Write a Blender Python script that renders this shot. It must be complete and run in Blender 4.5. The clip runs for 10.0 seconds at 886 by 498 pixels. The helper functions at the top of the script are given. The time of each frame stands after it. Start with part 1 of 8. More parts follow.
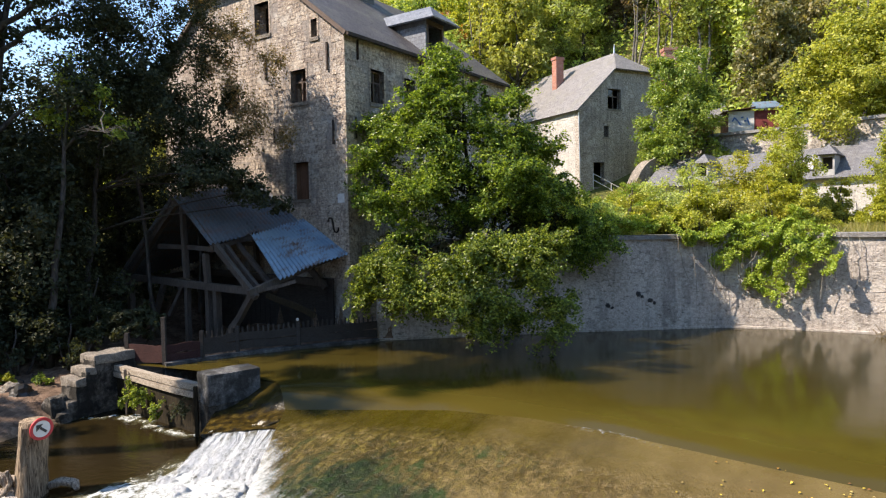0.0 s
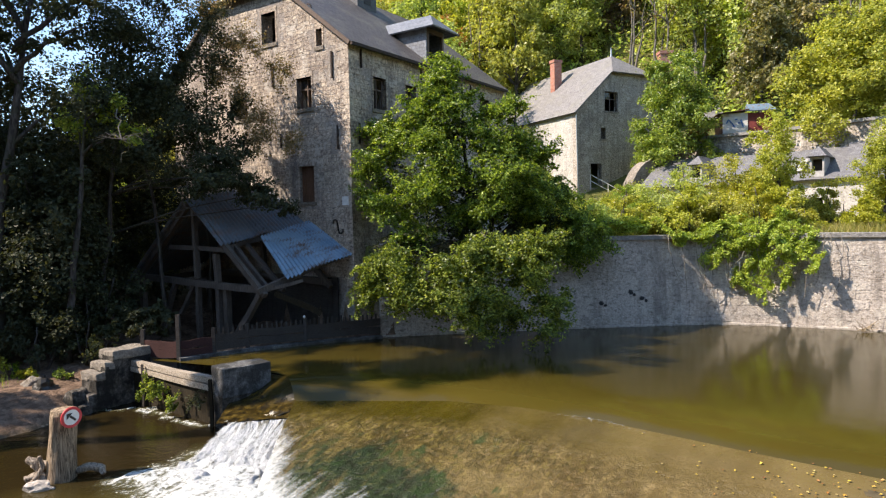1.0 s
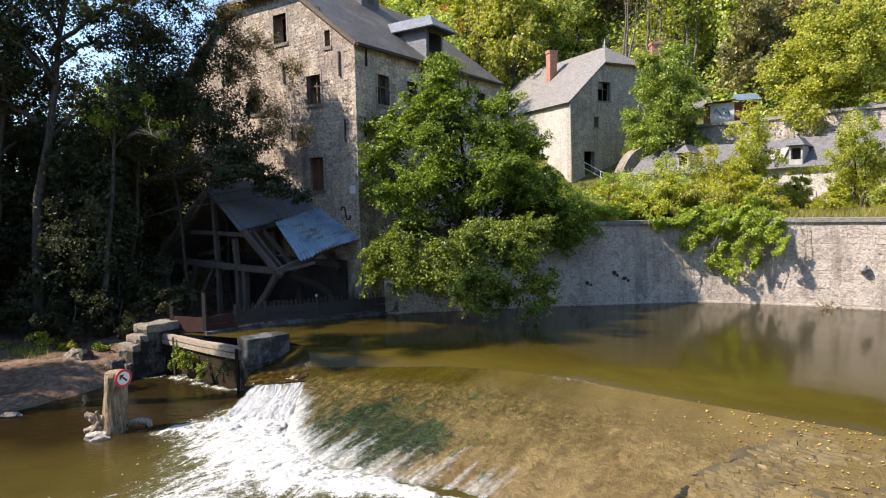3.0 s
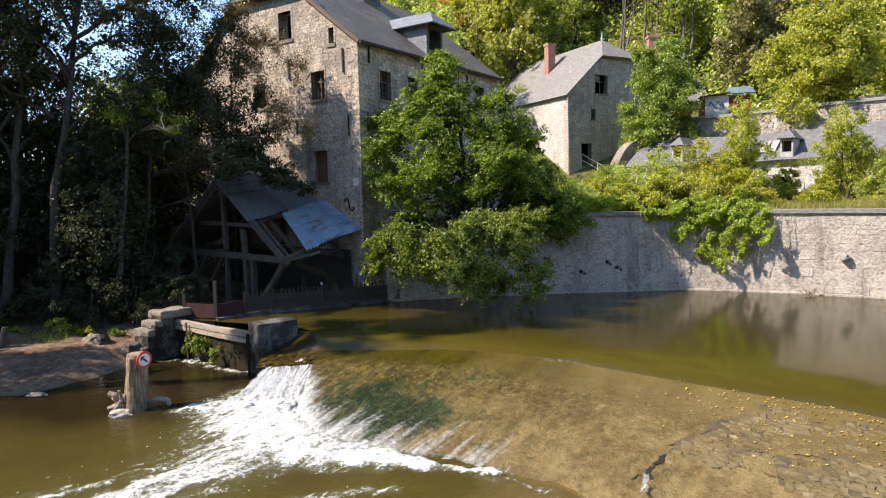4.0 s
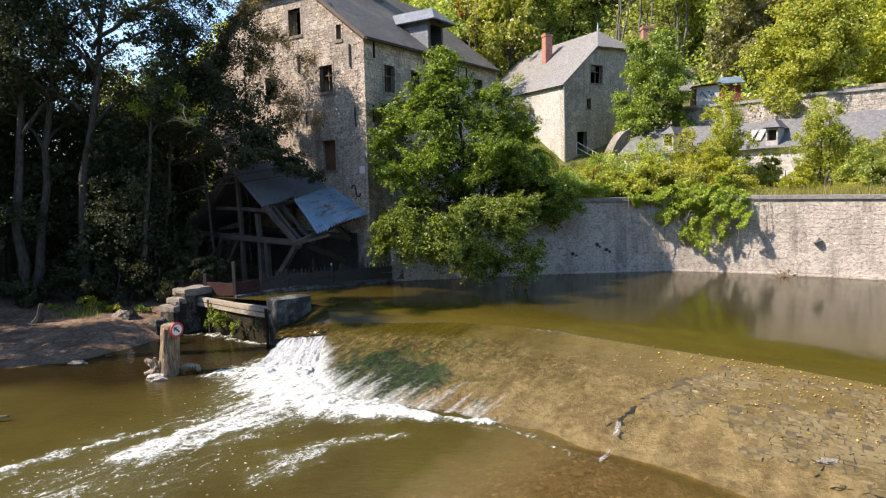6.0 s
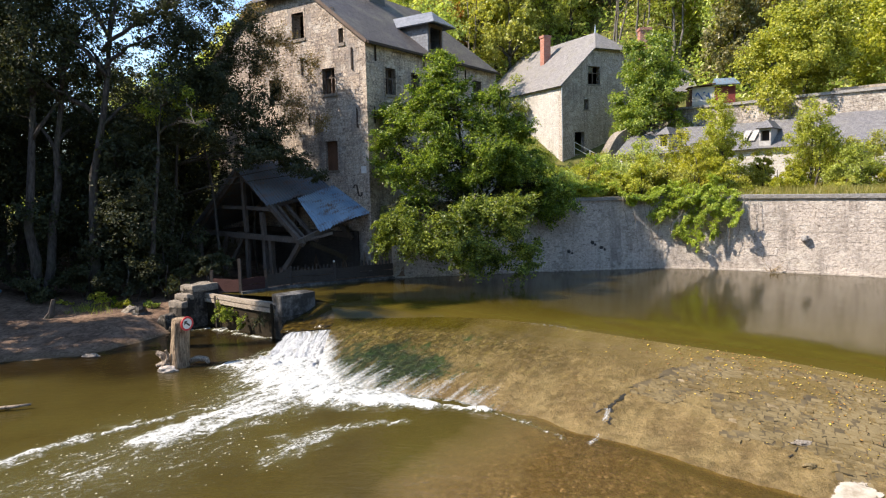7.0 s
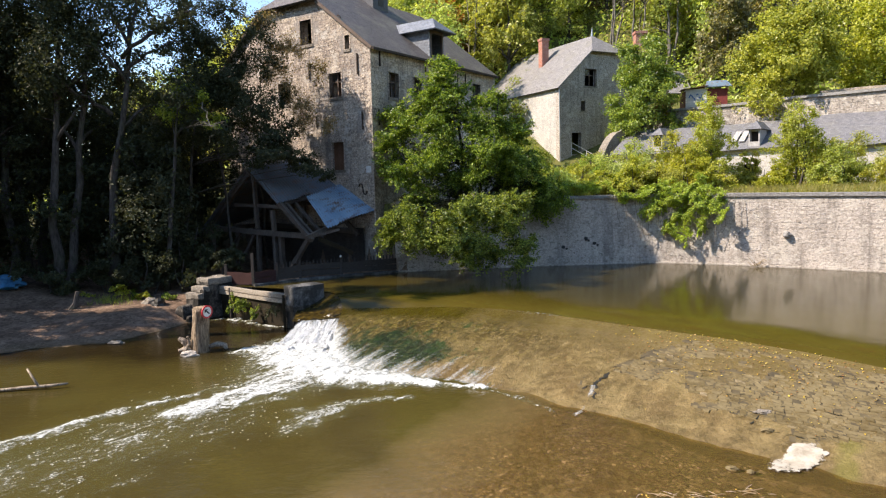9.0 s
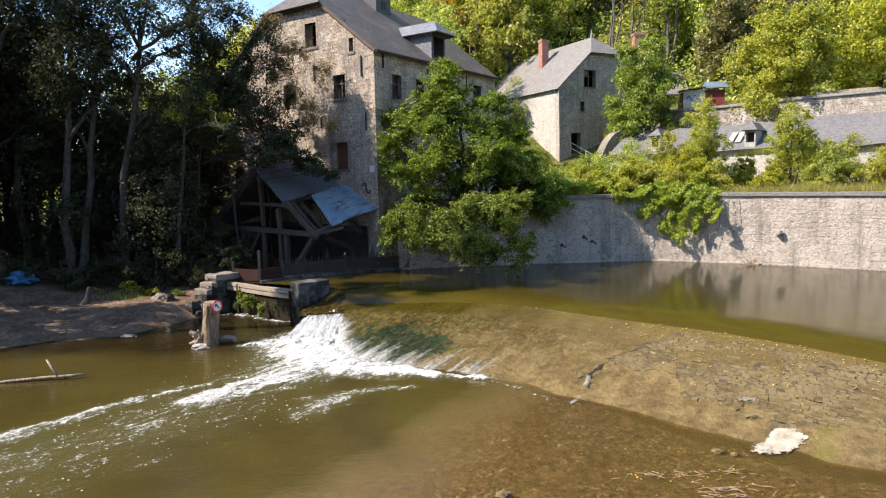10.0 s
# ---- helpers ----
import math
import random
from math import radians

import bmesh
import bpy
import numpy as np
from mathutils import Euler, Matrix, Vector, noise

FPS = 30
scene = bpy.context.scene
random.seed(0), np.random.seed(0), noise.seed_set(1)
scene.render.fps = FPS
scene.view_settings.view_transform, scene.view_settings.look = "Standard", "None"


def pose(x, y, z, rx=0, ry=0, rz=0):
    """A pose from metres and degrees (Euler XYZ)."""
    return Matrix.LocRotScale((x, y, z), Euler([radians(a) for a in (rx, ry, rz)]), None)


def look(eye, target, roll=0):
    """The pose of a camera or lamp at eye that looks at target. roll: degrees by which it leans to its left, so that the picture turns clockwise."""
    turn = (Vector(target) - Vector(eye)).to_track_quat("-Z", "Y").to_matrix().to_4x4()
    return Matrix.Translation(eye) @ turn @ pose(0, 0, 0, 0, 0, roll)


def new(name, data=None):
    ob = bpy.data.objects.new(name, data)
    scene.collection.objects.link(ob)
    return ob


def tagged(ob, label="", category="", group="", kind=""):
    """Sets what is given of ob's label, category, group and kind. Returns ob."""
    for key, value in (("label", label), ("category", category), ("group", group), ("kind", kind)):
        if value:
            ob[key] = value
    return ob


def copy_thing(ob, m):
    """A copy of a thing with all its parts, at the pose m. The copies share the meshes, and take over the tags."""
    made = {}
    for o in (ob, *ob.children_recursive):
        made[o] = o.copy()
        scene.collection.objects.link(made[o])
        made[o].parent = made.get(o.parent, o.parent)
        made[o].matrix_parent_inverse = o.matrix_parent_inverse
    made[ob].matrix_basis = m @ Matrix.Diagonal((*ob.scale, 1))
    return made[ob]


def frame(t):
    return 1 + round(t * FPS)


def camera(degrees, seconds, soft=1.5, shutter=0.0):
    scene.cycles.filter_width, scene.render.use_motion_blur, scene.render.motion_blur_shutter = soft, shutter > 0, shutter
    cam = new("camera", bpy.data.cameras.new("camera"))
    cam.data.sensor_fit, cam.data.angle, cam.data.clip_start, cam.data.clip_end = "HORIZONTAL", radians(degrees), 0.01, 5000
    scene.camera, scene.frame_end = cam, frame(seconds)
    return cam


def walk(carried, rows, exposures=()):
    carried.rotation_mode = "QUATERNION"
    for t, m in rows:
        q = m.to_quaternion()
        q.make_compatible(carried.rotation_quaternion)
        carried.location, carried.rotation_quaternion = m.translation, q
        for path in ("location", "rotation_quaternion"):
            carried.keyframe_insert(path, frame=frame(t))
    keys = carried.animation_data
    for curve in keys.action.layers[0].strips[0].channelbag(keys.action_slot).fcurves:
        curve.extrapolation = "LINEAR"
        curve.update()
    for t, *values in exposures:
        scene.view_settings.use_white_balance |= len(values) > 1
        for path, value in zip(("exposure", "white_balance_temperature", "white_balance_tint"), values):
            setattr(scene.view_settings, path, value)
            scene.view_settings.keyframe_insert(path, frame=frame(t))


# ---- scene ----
# Camera: a slow backward flight over the river, rising a little and tilting down.
cam = camera(68.7, 10.0, soft=1.2)
PATH = [
    (0, (0.003, 0.479, 4.346), (-0.044, 2.477, 4.257), -1.1),
    (0.5, (0.018, -0.048, 4.388), (-0.029, 1.95, 4.3), -1.2),
    (1, (0.047, -0.579, 4.433), (-0.002, 1.418, 4.342), -1.2),
    (1.5, (0.045, -1.152, 4.459), (-0.002, 0.845, 4.359), -1.2),
    (2, (0.075, -1.716, 4.475), (0.027, 0.28, 4.363), -1.2),
    (2.5, (0.108, -2.324, 4.489), (0.059, -0.329, 4.365), -1.3),
    (4, (0.153, -4.058, 4.585), (0.104, -2.065, 4.418), -1.3),
    (4.5, (0.168, -4.633, 4.593), (0.12, -2.642, 4.411), -1.3),
    (5, (0.147, -5.146, 4.587), (0.099, -3.156, 4.393), -1.3),
    (5.5, (0.143, -5.663, 4.596), (0.094, -3.674, 4.393), -1.3),
    (7, (0.182, -7.015, 4.628), (0.134, -5.027, 4.418), -1.3),
    (7.5, (0.196, -7.44, 4.611), (0.148, -5.452, 4.402), -1.3),
    (8, (0.209, -7.857, 4.589), (0.161, -5.868, 4.379), -1.3),
    (8.5, (0.202, -8.305, 4.6), (0.153, -6.316, 4.389), -1.3),
    (9, (0.206, -8.718, 4.6), (0.156, -6.73, 4.389), -1.3),
    (9.5, (0.183, -9.162, 4.622), (0.133, -7.174, 4.411), -1.3),
    (10, (0.169, -9.564, 4.608), (0.118, -7.576, 4.395), -1.2),
]
walk(cam, [(t, look(eye, target, roll)) for t, eye, target, roll in PATH])

# ---- light ----
SUN_TO = Vector((-0.976, -0.215, 1.0)).normalized()
world = bpy.data.worlds.new("sky")
scene.world = world
world.use_nodes = True
wn = world.node_tree.nodes
sky = wn.new("ShaderNodeTexSky")
sky.sky_type = "NISHITA"
sky.sun_disc = False
sky.sun_elevation = math.asin(SUN_TO.z)
sky.sun_rotation = math.atan2(SUN_TO.x, SUN_TO.y)
sky.air_density, sky.dust_density, sky.ozone_density = 1.0, 0.15, 1.6
wn["Background"].inputs["Strength"].default_value = 0.15
world.node_tree.links.new(sky.outputs["Color"], wn["Background"].inputs["Color"])
sun_data = bpy.data.lights.new("sun", "SUN")
sun_data.energy = 5.0
sun_data.angle = radians(0.6)
sun_data.color = (1.0, 0.858, 0.730)
sun = new("sun", sun_data)
sun.matrix_world = look((-60, -35, 60), Vector((-60, -35, 60)) - SUN_TO)
scene.view_settings.exposure = 1.03


POOL_Z, TAIL_Z = 0.0, -1.30

# ---- materials ----
class Mat:
    """A small wrapper to write node materials briefly."""

    def __init__(self, name, rough=0.8, metal=0.0, spec=0.5):
        self.m = bpy.data.materials.new(name)
        self.m.use_nodes = True
        self.t = self.m.node_tree
        self.b = self.t.nodes["Principled BSDF"]
        self.b.inputs["Roughness"].default_value = rough
        self.b.inputs["Metallic"].default_value = metal
        self.b.inputs["Specular IOR Level"].default_value = spec
        self.tc = self.n("ShaderNodeTexCoord")

    def n(self, kind, **kw):
        node = self.t.nodes.new(kind)
        for k, v in kw.items():
            setattr(node, k, v)
        return node

    def link(self, a, b):
        self.t.links.new(a, b)

    def coords(self, scale=(1, 1, 1), space="Object", rot=(0, 0, 0)):
        mp = self.n("ShaderNodeMapping")
        mp.inputs["Scale"].default_value = scale
        mp.inputs["Rotation"].default_value = rot
        self.link(self.tc.outputs[space], mp.inputs["Vector"])
        return mp.outputs[0]

    def noise(self, scale, detail=4, rough=0.55, vec=None, dist=0.0):
        nd = self.n("ShaderNodeTexNoise")
        nd.inputs["Scale"].default_value = scale
        nd.inputs["Detail"].default_value = detail
        nd.inputs["Roughness"].default_value = rough
        nd.inputs["Distortion"].default_value = dist
        self.link(vec if vec else self.tc.outputs["Object"], nd.inputs["Vector"])
        return nd.outputs["Fac"]

    def voronoi(self, scale, feature="F1", vec=None, out="Distance", rnd=1.0):
        nd = self.n("ShaderNodeTexVoronoi", feature=feature)
        nd.inputs["Scale"].default_value = scale
        nd.inputs["Randomness"].default_value = rnd
        self.link(vec if vec else self.tc.outputs["Object"], nd.inputs["Vector"])
        return nd.outputs[out]

    def ramp(self, fac, stops):
        nd = self.n("ShaderNodeValToRGB")
        el = nd.color_ramp.elements
        while len(el) < len(stops):
            el.new(0.5)
        for e, (p, c) in zip(el, stops):
            e.position = p
            e.color = (*c, 1) if len(c) == 3 else c
        self.link(fac, nd.inputs[0])
        return nd.outputs[0]

    def grey(self, fac, a, b, lo=0.0, hi=1.0):
        nd = self.n("ShaderNodeMapRange")
        nd.inputs[1].default_value, nd.inputs[2].default_value = a, b
        nd.inputs[3].default_value, nd.inputs[4].default_value = lo, hi
        self.link(fac, nd.inputs[0])
        return nd.outputs[0]

    def mix(self, fac, a, b, mode="MIX"):
        nd = self.n("ShaderNodeMix", data_type="RGBA", blend_type=mode)
        for sock, v in ((nd.inputs[0], fac), (nd.inputs[6], a), (nd.inputs[7], b)):
            if isinstance(v, (int, float)):
                sock.default_value = v
            elif isinstance(v, tuple):
                sock.default_value = (*v, 1)
            else:
                self.link(v, sock)
        return nd.outputs[2]

    def math(self, op, a, b=0.0):
        nd = self.n("ShaderNodeMath", operation=op)
        for sock, v in ((nd.inputs[0], a), (nd.inputs[1], b)):
            if isinstance(v, (int, float)):
                sock.default_value = v
            else:
                self.link(v, sock)
        return nd.outputs[0]

    def piece(self):
        return self.n("ShaderNodeObjectInfo").outputs["Random"]

    def island(self):
        return self.n("ShaderNodeNewGeometry").outputs["Random Per Island"]

    def color(self, c):
        if isinstance(c, tuple):
            self.b.inputs["Base Color"].default_value = (*c, 1)
        else:
            self.link(c, self.b.inputs["Base Color"])
        return self

    def rough(self, r):
        self.link(r, self.b.inputs["Roughness"])
        return self

    def bump(self, h, strength=0.5, dist=0.02):
        nd = self.n("ShaderNodeBump")
        nd.inputs["Strength"].default_value = strength
        nd.inputs["Distance"].default_value = dist
        self.link(h, nd.inputs["Height"])
        self.link(nd.outputs[0], self.b.inputs["Normal"])
        return self


def stone_mat(name, dark, mid, light, stain=(0.05, 0.05, 0.045), stain_amount=0.5, rnd="island", streaks=0.0, even=0.68, pitted=0.7, stain_scale=0.7, stain_from=0.45):
    k = Mat(name, rough=0.9, spec=0.25)
    own = k.island() if rnd == "island" else k.piece()
    base = k.ramp(own, [(0.0, dark), (0.5, mid), (1.0, light)])
    grain = k.noise(9.0, 8, 0.65)
    c = k.mix(even, base, k.ramp(grain, [(0.36, dark), (0.5, mid), (0.64, light)]))
    big = k.noise(stain_scale, 6, 0.65)
    c = k.mix(k.grey(big, stain_from, stain_from + (0.30 if stain_from > 0.42 else 0.16), 0.0, stain_amount), c, stain, "MIX")
    fine = k.noise(45.0, 4, 0.6)
    c = k.mix(k.grey(fine, 0.38, 0.66, 0.0, 0.6), c, (0.40, 0.38, 0.34), "MULTIPLY")
    if streaks:
        run = k.noise(1.0, 6, 0.65, vec=k.coords((1.7, 1.7, 0.22)))
        c = k.mix(k.grey(run, 0.50, 0.66, 0.0, streaks), c, stain)
        lime = k.noise(1.4, 7, 0.7)
        c = k.mix(k.grey(lime, 0.53, 0.62, 0.0, 0.6), c, (0.66, 0.61, 0.53))
        pits = k.noise(5.5, 6, 0.62, vec=k.coords((1.0, 1.0, 2.1)))
        c = k.mix(k.grey(pits, 0.56, 0.66, 0.0, pitted), c, (stain[0] * 0.5, stain[1] * 0.5, stain[2] * 0.5))
    k.color(c)
    k.bump(k.math("ADD", grain, k.math("MULTIPLY", fine, 0.4)), 1.0, 0.06)
    return k.m


M_MILL = stone_mat("mill_stone", (0.18, 0.142, 0.115), (0.55, 0.46, 0.37), (0.92, 0.80, 0.64), stain=(0.15, 0.125, 0.118), stain_amount=0.6, pitted=0.85, streaks=0.55)
M_MILL_P = stone_mat("mill_block", (0.18, 0.142, 0.115), (0.55, 0.46, 0.37), (0.92, 0.80, 0.64), stain=(0.15, 0.125, 0.118), stain_amount=0.6, pitted=0.85, rnd="piece", streaks=0.55)
M_MORTAR = stone_mat("lime_mortar", (0.25, 0.22, 0.19), (0.42, 0.37, 0.325), (0.56, 0.50, 0.43), stain=(0.15, 0.135, 0.125), stain_amount=0.55, streaks=0.55)
M_QUOIN = stone_mat("dressed_limestone", (0.22, 0.215, 0.205), (0.33, 0.32, 0.305), (0.43, 0.42, 0.40), stain_amount=0.35)
M_WALL = stone_mat("river_wall_stone", (0.39, 0.345, 0.295), (0.62, 0.555, 0.49), (0.78, 0.71, 0.63), stain=(0.17, 0.15, 0.13), stain_amount=0.45, rnd="piece", streaks=0.6, pitted=0.6, even=0.72)
M_WALL_J = stone_mat("river_wall_block", (0.39, 0.345, 0.295), (0.62, 0.555, 0.49), (0.78, 0.71, 0.63), stain=(0.17, 0.15, 0.13), stain_amount=0.45, streaks=0.6, pitted=0.6, even=0.72)
M_TERRACE = stone_mat("terrace_stone", (0.24, 0.21, 0.18), (0.45, 0.40, 0.35), (0.68, 0.62, 0.54), stain=(0.13, 0.118, 0.10), stain_amount=0.6, streaks=0.6, even=0.72)
M_STEP = stone_mat("worn_step_stone", (0.17, 0.15, 0.125), (0.30, 0.265, 0.22), (0.44, 0.39, 0.33), stain=(0.06, 0.055, 0.045), stain_amount=0.5)
M_PIER = stone_mat("pier_stone", (0.07, 0.062, 0.053), (0.17, 0.152, 0.13), (0.33, 0.30, 0.26), stain=(0.018, 0.017, 0.014), stain_amount=0.9, stain_scale=1.5, stain_from=0.40)
M_CONCRETE = stone_mat("old_concrete", (0.075, 0.076, 0.078), (0.16, 0.16, 0.158), (0.30, 0.30, 0.29), stain=(0.030, 0.030, 0.028), stain_amount=0.85, stain_scale=1.7, stain_from=0.41)
M_RENDER = stone_mat("pale_limewash", (0.46, 0.435, 0.395), (0.62, 0.59, 0.54), (0.76, 0.73, 0.675), stain=(0.30, 0.275, 0.24), stain_amount=0.5, streaks=0.4)
M_HSTONE = stone_mat("house_stone", (0.24, 0.205, 0.17), (0.50, 0.44, 0.375), (0.76, 0.68, 0.58), stain=(0.16, 0.14, 0.12), stain_amount=0.45, streaks=0.6, even=0.78, pitted=0.9)


def slate_mat(name, c0, c1, row=0.14, wide=0.22, lichen=0.2):
    k = Mat(name, rough=0.55, spec=0.4)
    br = k.n("ShaderNodeTexBrick")
    br.offset = 0.5
    br.inputs["Color1"].default_value = (*c0, 1)
    br.inputs["Color2"].default_value = (*c1, 1)
    br.inputs["Mortar"].default_value = (c0[0] * 0.35, c0[1] * 0.35, c0[2] * 0.35, 1)
    br.inputs["Scale"].default_value = 1.0
    br.inputs["Mortar Size"].default_value = 0.006
    br.inputs["Brick Width"].default_value = wide
    br.inputs["Row Height"].default_value = row
    k.link(k.tc.outputs["UV"], br.inputs["Vector"])
    c = k.mix(k.grey(k.noise(0.9, 6, 0.6), 0.48, 0.7, 0.0, lichen), br.outputs["Color"], (0.24, 0.23, 0.17))
    c = k.mix(k.grey(k.noise(9, 7, 0.7), 0.40, 0.62, 0.0, 0.75), c, (0.52, 0.50, 0.50), "MULTIPLY")
    c = k.mix(k.grey(k.noise(4.5, 8, 0.75), 0.54, 0.68, 0.0, 0.6), c, (min(1, c1[0] * 1.7), min(1, c1[1] * 1.7), min(1, c1[2] * 1.65)))
    k.color(c)
    k.bump(k.math("ADD", br.outputs["Fac"], k.math("MULTIPLY", k.noise(20, 3), -0.5)), 0.6, -0.012)
    return k.m


M_SLATE = slate_mat("mill_slate", (0.095, 0.083, 0.078), (0.15, 0.13, 0.118), lichen=0.45)
M_SLATE_P = slate_mat("pale_slate", (0.20, 0.19, 0.19), (0.28, 0.27, 0.26), row=0.2, wide=0.3, lichen=0.45)
M_SLATE_B = slate_mat("blue_slate", (0.17, 0.19, 0.22), (0.24, 0.26, 0.29), row=0.16, wide=0.24, lichen=0.1)
M_SLATE_L = slate_mat("sagging_slate", (0.15, 0.15, 0.16), (0.21, 0.21, 0.22), row=0.18, wide=0.26, lichen=0.3)


def wood_mat(name, dark, light, grain=(1.2, 1.2, 14.0), rough=0.85, span=0.2):
    k = Mat(name, rough=rough, spec=0.2)
    v = k.coords(grain, "Object")
    g = k.noise(3.0, 6, 0.65, vec=v, dist=1.2)
    c = k.ramp(g, [(0.5 - span, dark), (0.5 + span, light)])
    c = k.mix(k.grey(k.island(), 0, 1, 0.0, 0.35), c, (0.5, 0.48, 0.45), "MULTIPLY")
    c = k.mix(k.grey(k.noise(1.3, 4), 0.5, 0.75, 0, 0.6), c, (dark[0] * 0.6, dark[1] * 0.6, dark[2] * 0.6))
    k.color(c)
    k.bump(g, 0.6, 0.02)
    return k.m


M_TIMBER = wood_mat("weathered_timber", (0.062, 0.052, 0.044), (0.155, 0.132, 0.112), (9, 9, 1.2))
M_BOARD = wood_mat("dark_boards", (0.035, 0.030, 0.027), (0.085, 0.075, 0.066), (1.5, 9, 9))
M_REDBOARD = wood_mat("red_brown_boards", (0.035, 0.017, 0.016), (0.075, 0.036, 0.032), (1.5, 9, 9))
M_PALEWOOD = wood_mat("pale_beam", (0.17, 0.14, 0.105), (0.52, 0.45, 0.36), (1.2, 9, 9), span=0.13)
M_SHUTTER = wood_mat("brown_shutter", (0.10, 0.055, 0.035), (0.21, 0.12, 0.075), (12, 9, 1.0))
M_FRAMEWOOD = wood_mat("grey_window_wood", (0.10, 0.075, 0.06), (0.20, 0.155, 0.125), (10, 10, 1.5))
M_POST = wood_mat("stripped_log", (0.055, 0.038, 0.024), (0.43, 0.33, 0.225), (7, 7, 0.7), span=0.13)
M_DRIFT = wood_mat("bleached_driftwood", (0.085, 0.064, 0.046), (0.50, 0.42, 0.33), (8, 8, 1.5), span=0.13)

k = Mat("corrugated_steel", rough=0.5, metal=0.35)
rust = k.grey(k.noise(1.4, 8, 0.7, vec=k.coords((3.2, 0.55, 1), "Object")), 0.50, 0.66)
tone = k.ramp(k.noise(0.8, 5, 0.6), [(0.3, (0.13, 0.21, 0.29)), (0.7, (0.27, 0.36, 0.43))])
k.color(k.mix(rust, tone, (0.16, 0.10, 0.07)))
k.rough(k.grey(rust, 0, 1, 0.48, 0.9))
k.bump(k.noise(30, 4), 0.25, 0.01)
M_TIN = k.m

k = Mat("rusty_steel", rough=0.75, metal=0.2)
k.color(k.ramp(k.noise(1.8, 8, 0.7, vec=k.coords((2.6, 0.6, 1), "Object")), [(0.3, (0.06, 0.05, 0.045)), (0.48, (0.12, 0.145, 0.17)), (0.7, (0.15, 0.10, 0.08))]))
k.bump(k.noise(30, 4), 0.3, 0.01)
M_TIN_OLD = k.m

k = Mat("dark_iron", rough=0.7, metal=0.6)
k.color(k.ramp(k.noise(8, 5), [(0.35, (0.03, 0.028, 0.026)), (0.7, (0.075, 0.05, 0.038))]))
M_IRON = k.m

k = Mat("zinc", rough=0.4, metal=0.8)
k.color(k.ramp(k.noise(3, 5), [(0.3, (0.30, 0.33, 0.36)), (0.7, (0.45, 0.48, 0.5))]))
M_ZINC = k.m

k = Mat("red_brick", rough=0.9, spec=0.2)
bt = k.n("ShaderNodeTexBrick")
bt.inputs["Color1"].default_value = (0.36, 0.13, 0.085, 1)
bt.inputs["Color2"].default_value = (0.46, 0.20, 0.13, 1)
bt.inputs["Mortar"].default_value = (0.38, 0.33, 0.29, 1)
bt.inputs["Scale"].default_value = 1.0
bt.inputs["Brick Width"].default_value = 0.22
bt.inputs["Row Height"].default_value = 0.075
bt.inputs["Mortar Size"].default_value = 0.008
k.link(k.coords((1, 1, 1), "UV"), bt.inputs["Vector"])
k.color(k.mix(k.grey(k.noise(2.5, 5), 0.4, 0.75, 0, 0.5), bt.outputs["Color"], (0.16, 0.08, 0.06)))
k.bump(bt.outputs["Fac"], 0.5, -0.01)
M_BRICK = k.m

# near-black stand-in for the shade of interiors behind windows and dormers
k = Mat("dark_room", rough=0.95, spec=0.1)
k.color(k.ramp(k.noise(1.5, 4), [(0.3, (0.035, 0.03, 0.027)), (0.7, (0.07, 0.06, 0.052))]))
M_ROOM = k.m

k = Mat("dusty_glass", rough=0.12, spec=0.6)
k.color(k.ramp(k.noise(3, 4), [(0.3, (0.02, 0.022, 0.024)), (0.75, (0.07, 0.07, 0.068))]))
M_GLASS = k.m


def leaf_mat(name, stops, translucent=0.38, vary=0.3, dry=1.0, gloss=0.45):
    """dry: how far the green leans to straw."""
    stops = [(p, (min(0.9, r * (1 + 0.07 * dry)), g, min(0.9, b * (1 + 0.35 * dry)))) for p, (r, g, b) in stops]
    k = Mat(name, rough=0.38 + 0.5 * (0.45 - gloss), spec=gloss)
    own = k.math("ADD", k.math("MULTIPLY", k.island(), 0.75), k.math("MULTIPLY", k.noise(0.55, 3), 0.25))
    c = k.ramp(own, stops)
    shift = k.n("ShaderNodeHueSaturation")
    own2 = k.piece()
    k.link(k.grey(own2, 0, 1, 0.5 - 0.038 * vary, 0.5 + 0.022 * vary), shift.inputs["Hue"])
    k.link(k.grey(k.math("FRACT", k.math("MULTIPLY", own2, 7.3)), 0, 1, 1 - 0.22 * vary, 1 + 0.30 * vary), shift.inputs["Value"])
    k.link(k.grey(k.math("FRACT", k.math("MULTIPLY", own2, 13.7)), 0, 1, 0.92, 1.08), shift.inputs["Saturation"])
    k.link(c, shift.inputs["Color"])
    k.color(shift.outputs[0])
    tr = k.n("ShaderNodeBsdfTranslucent")
    gain = k.mix(1.0, shift.outputs[0], (1.5, 1.45, 0.6), "MULTIPLY")
    k.link(gain, tr.inputs["Color"])
    ms = k.n("ShaderNodeMixShader")
    ms.inputs[0].default_value = translucent
    k.link(k.b.outputs[0], ms.inputs[1])
    k.link(tr.outputs[0], ms.inputs[2])
    k.link(ms.outputs[0], k.t.nodes["Material Output"].inputs["Surface"])
    return k.m


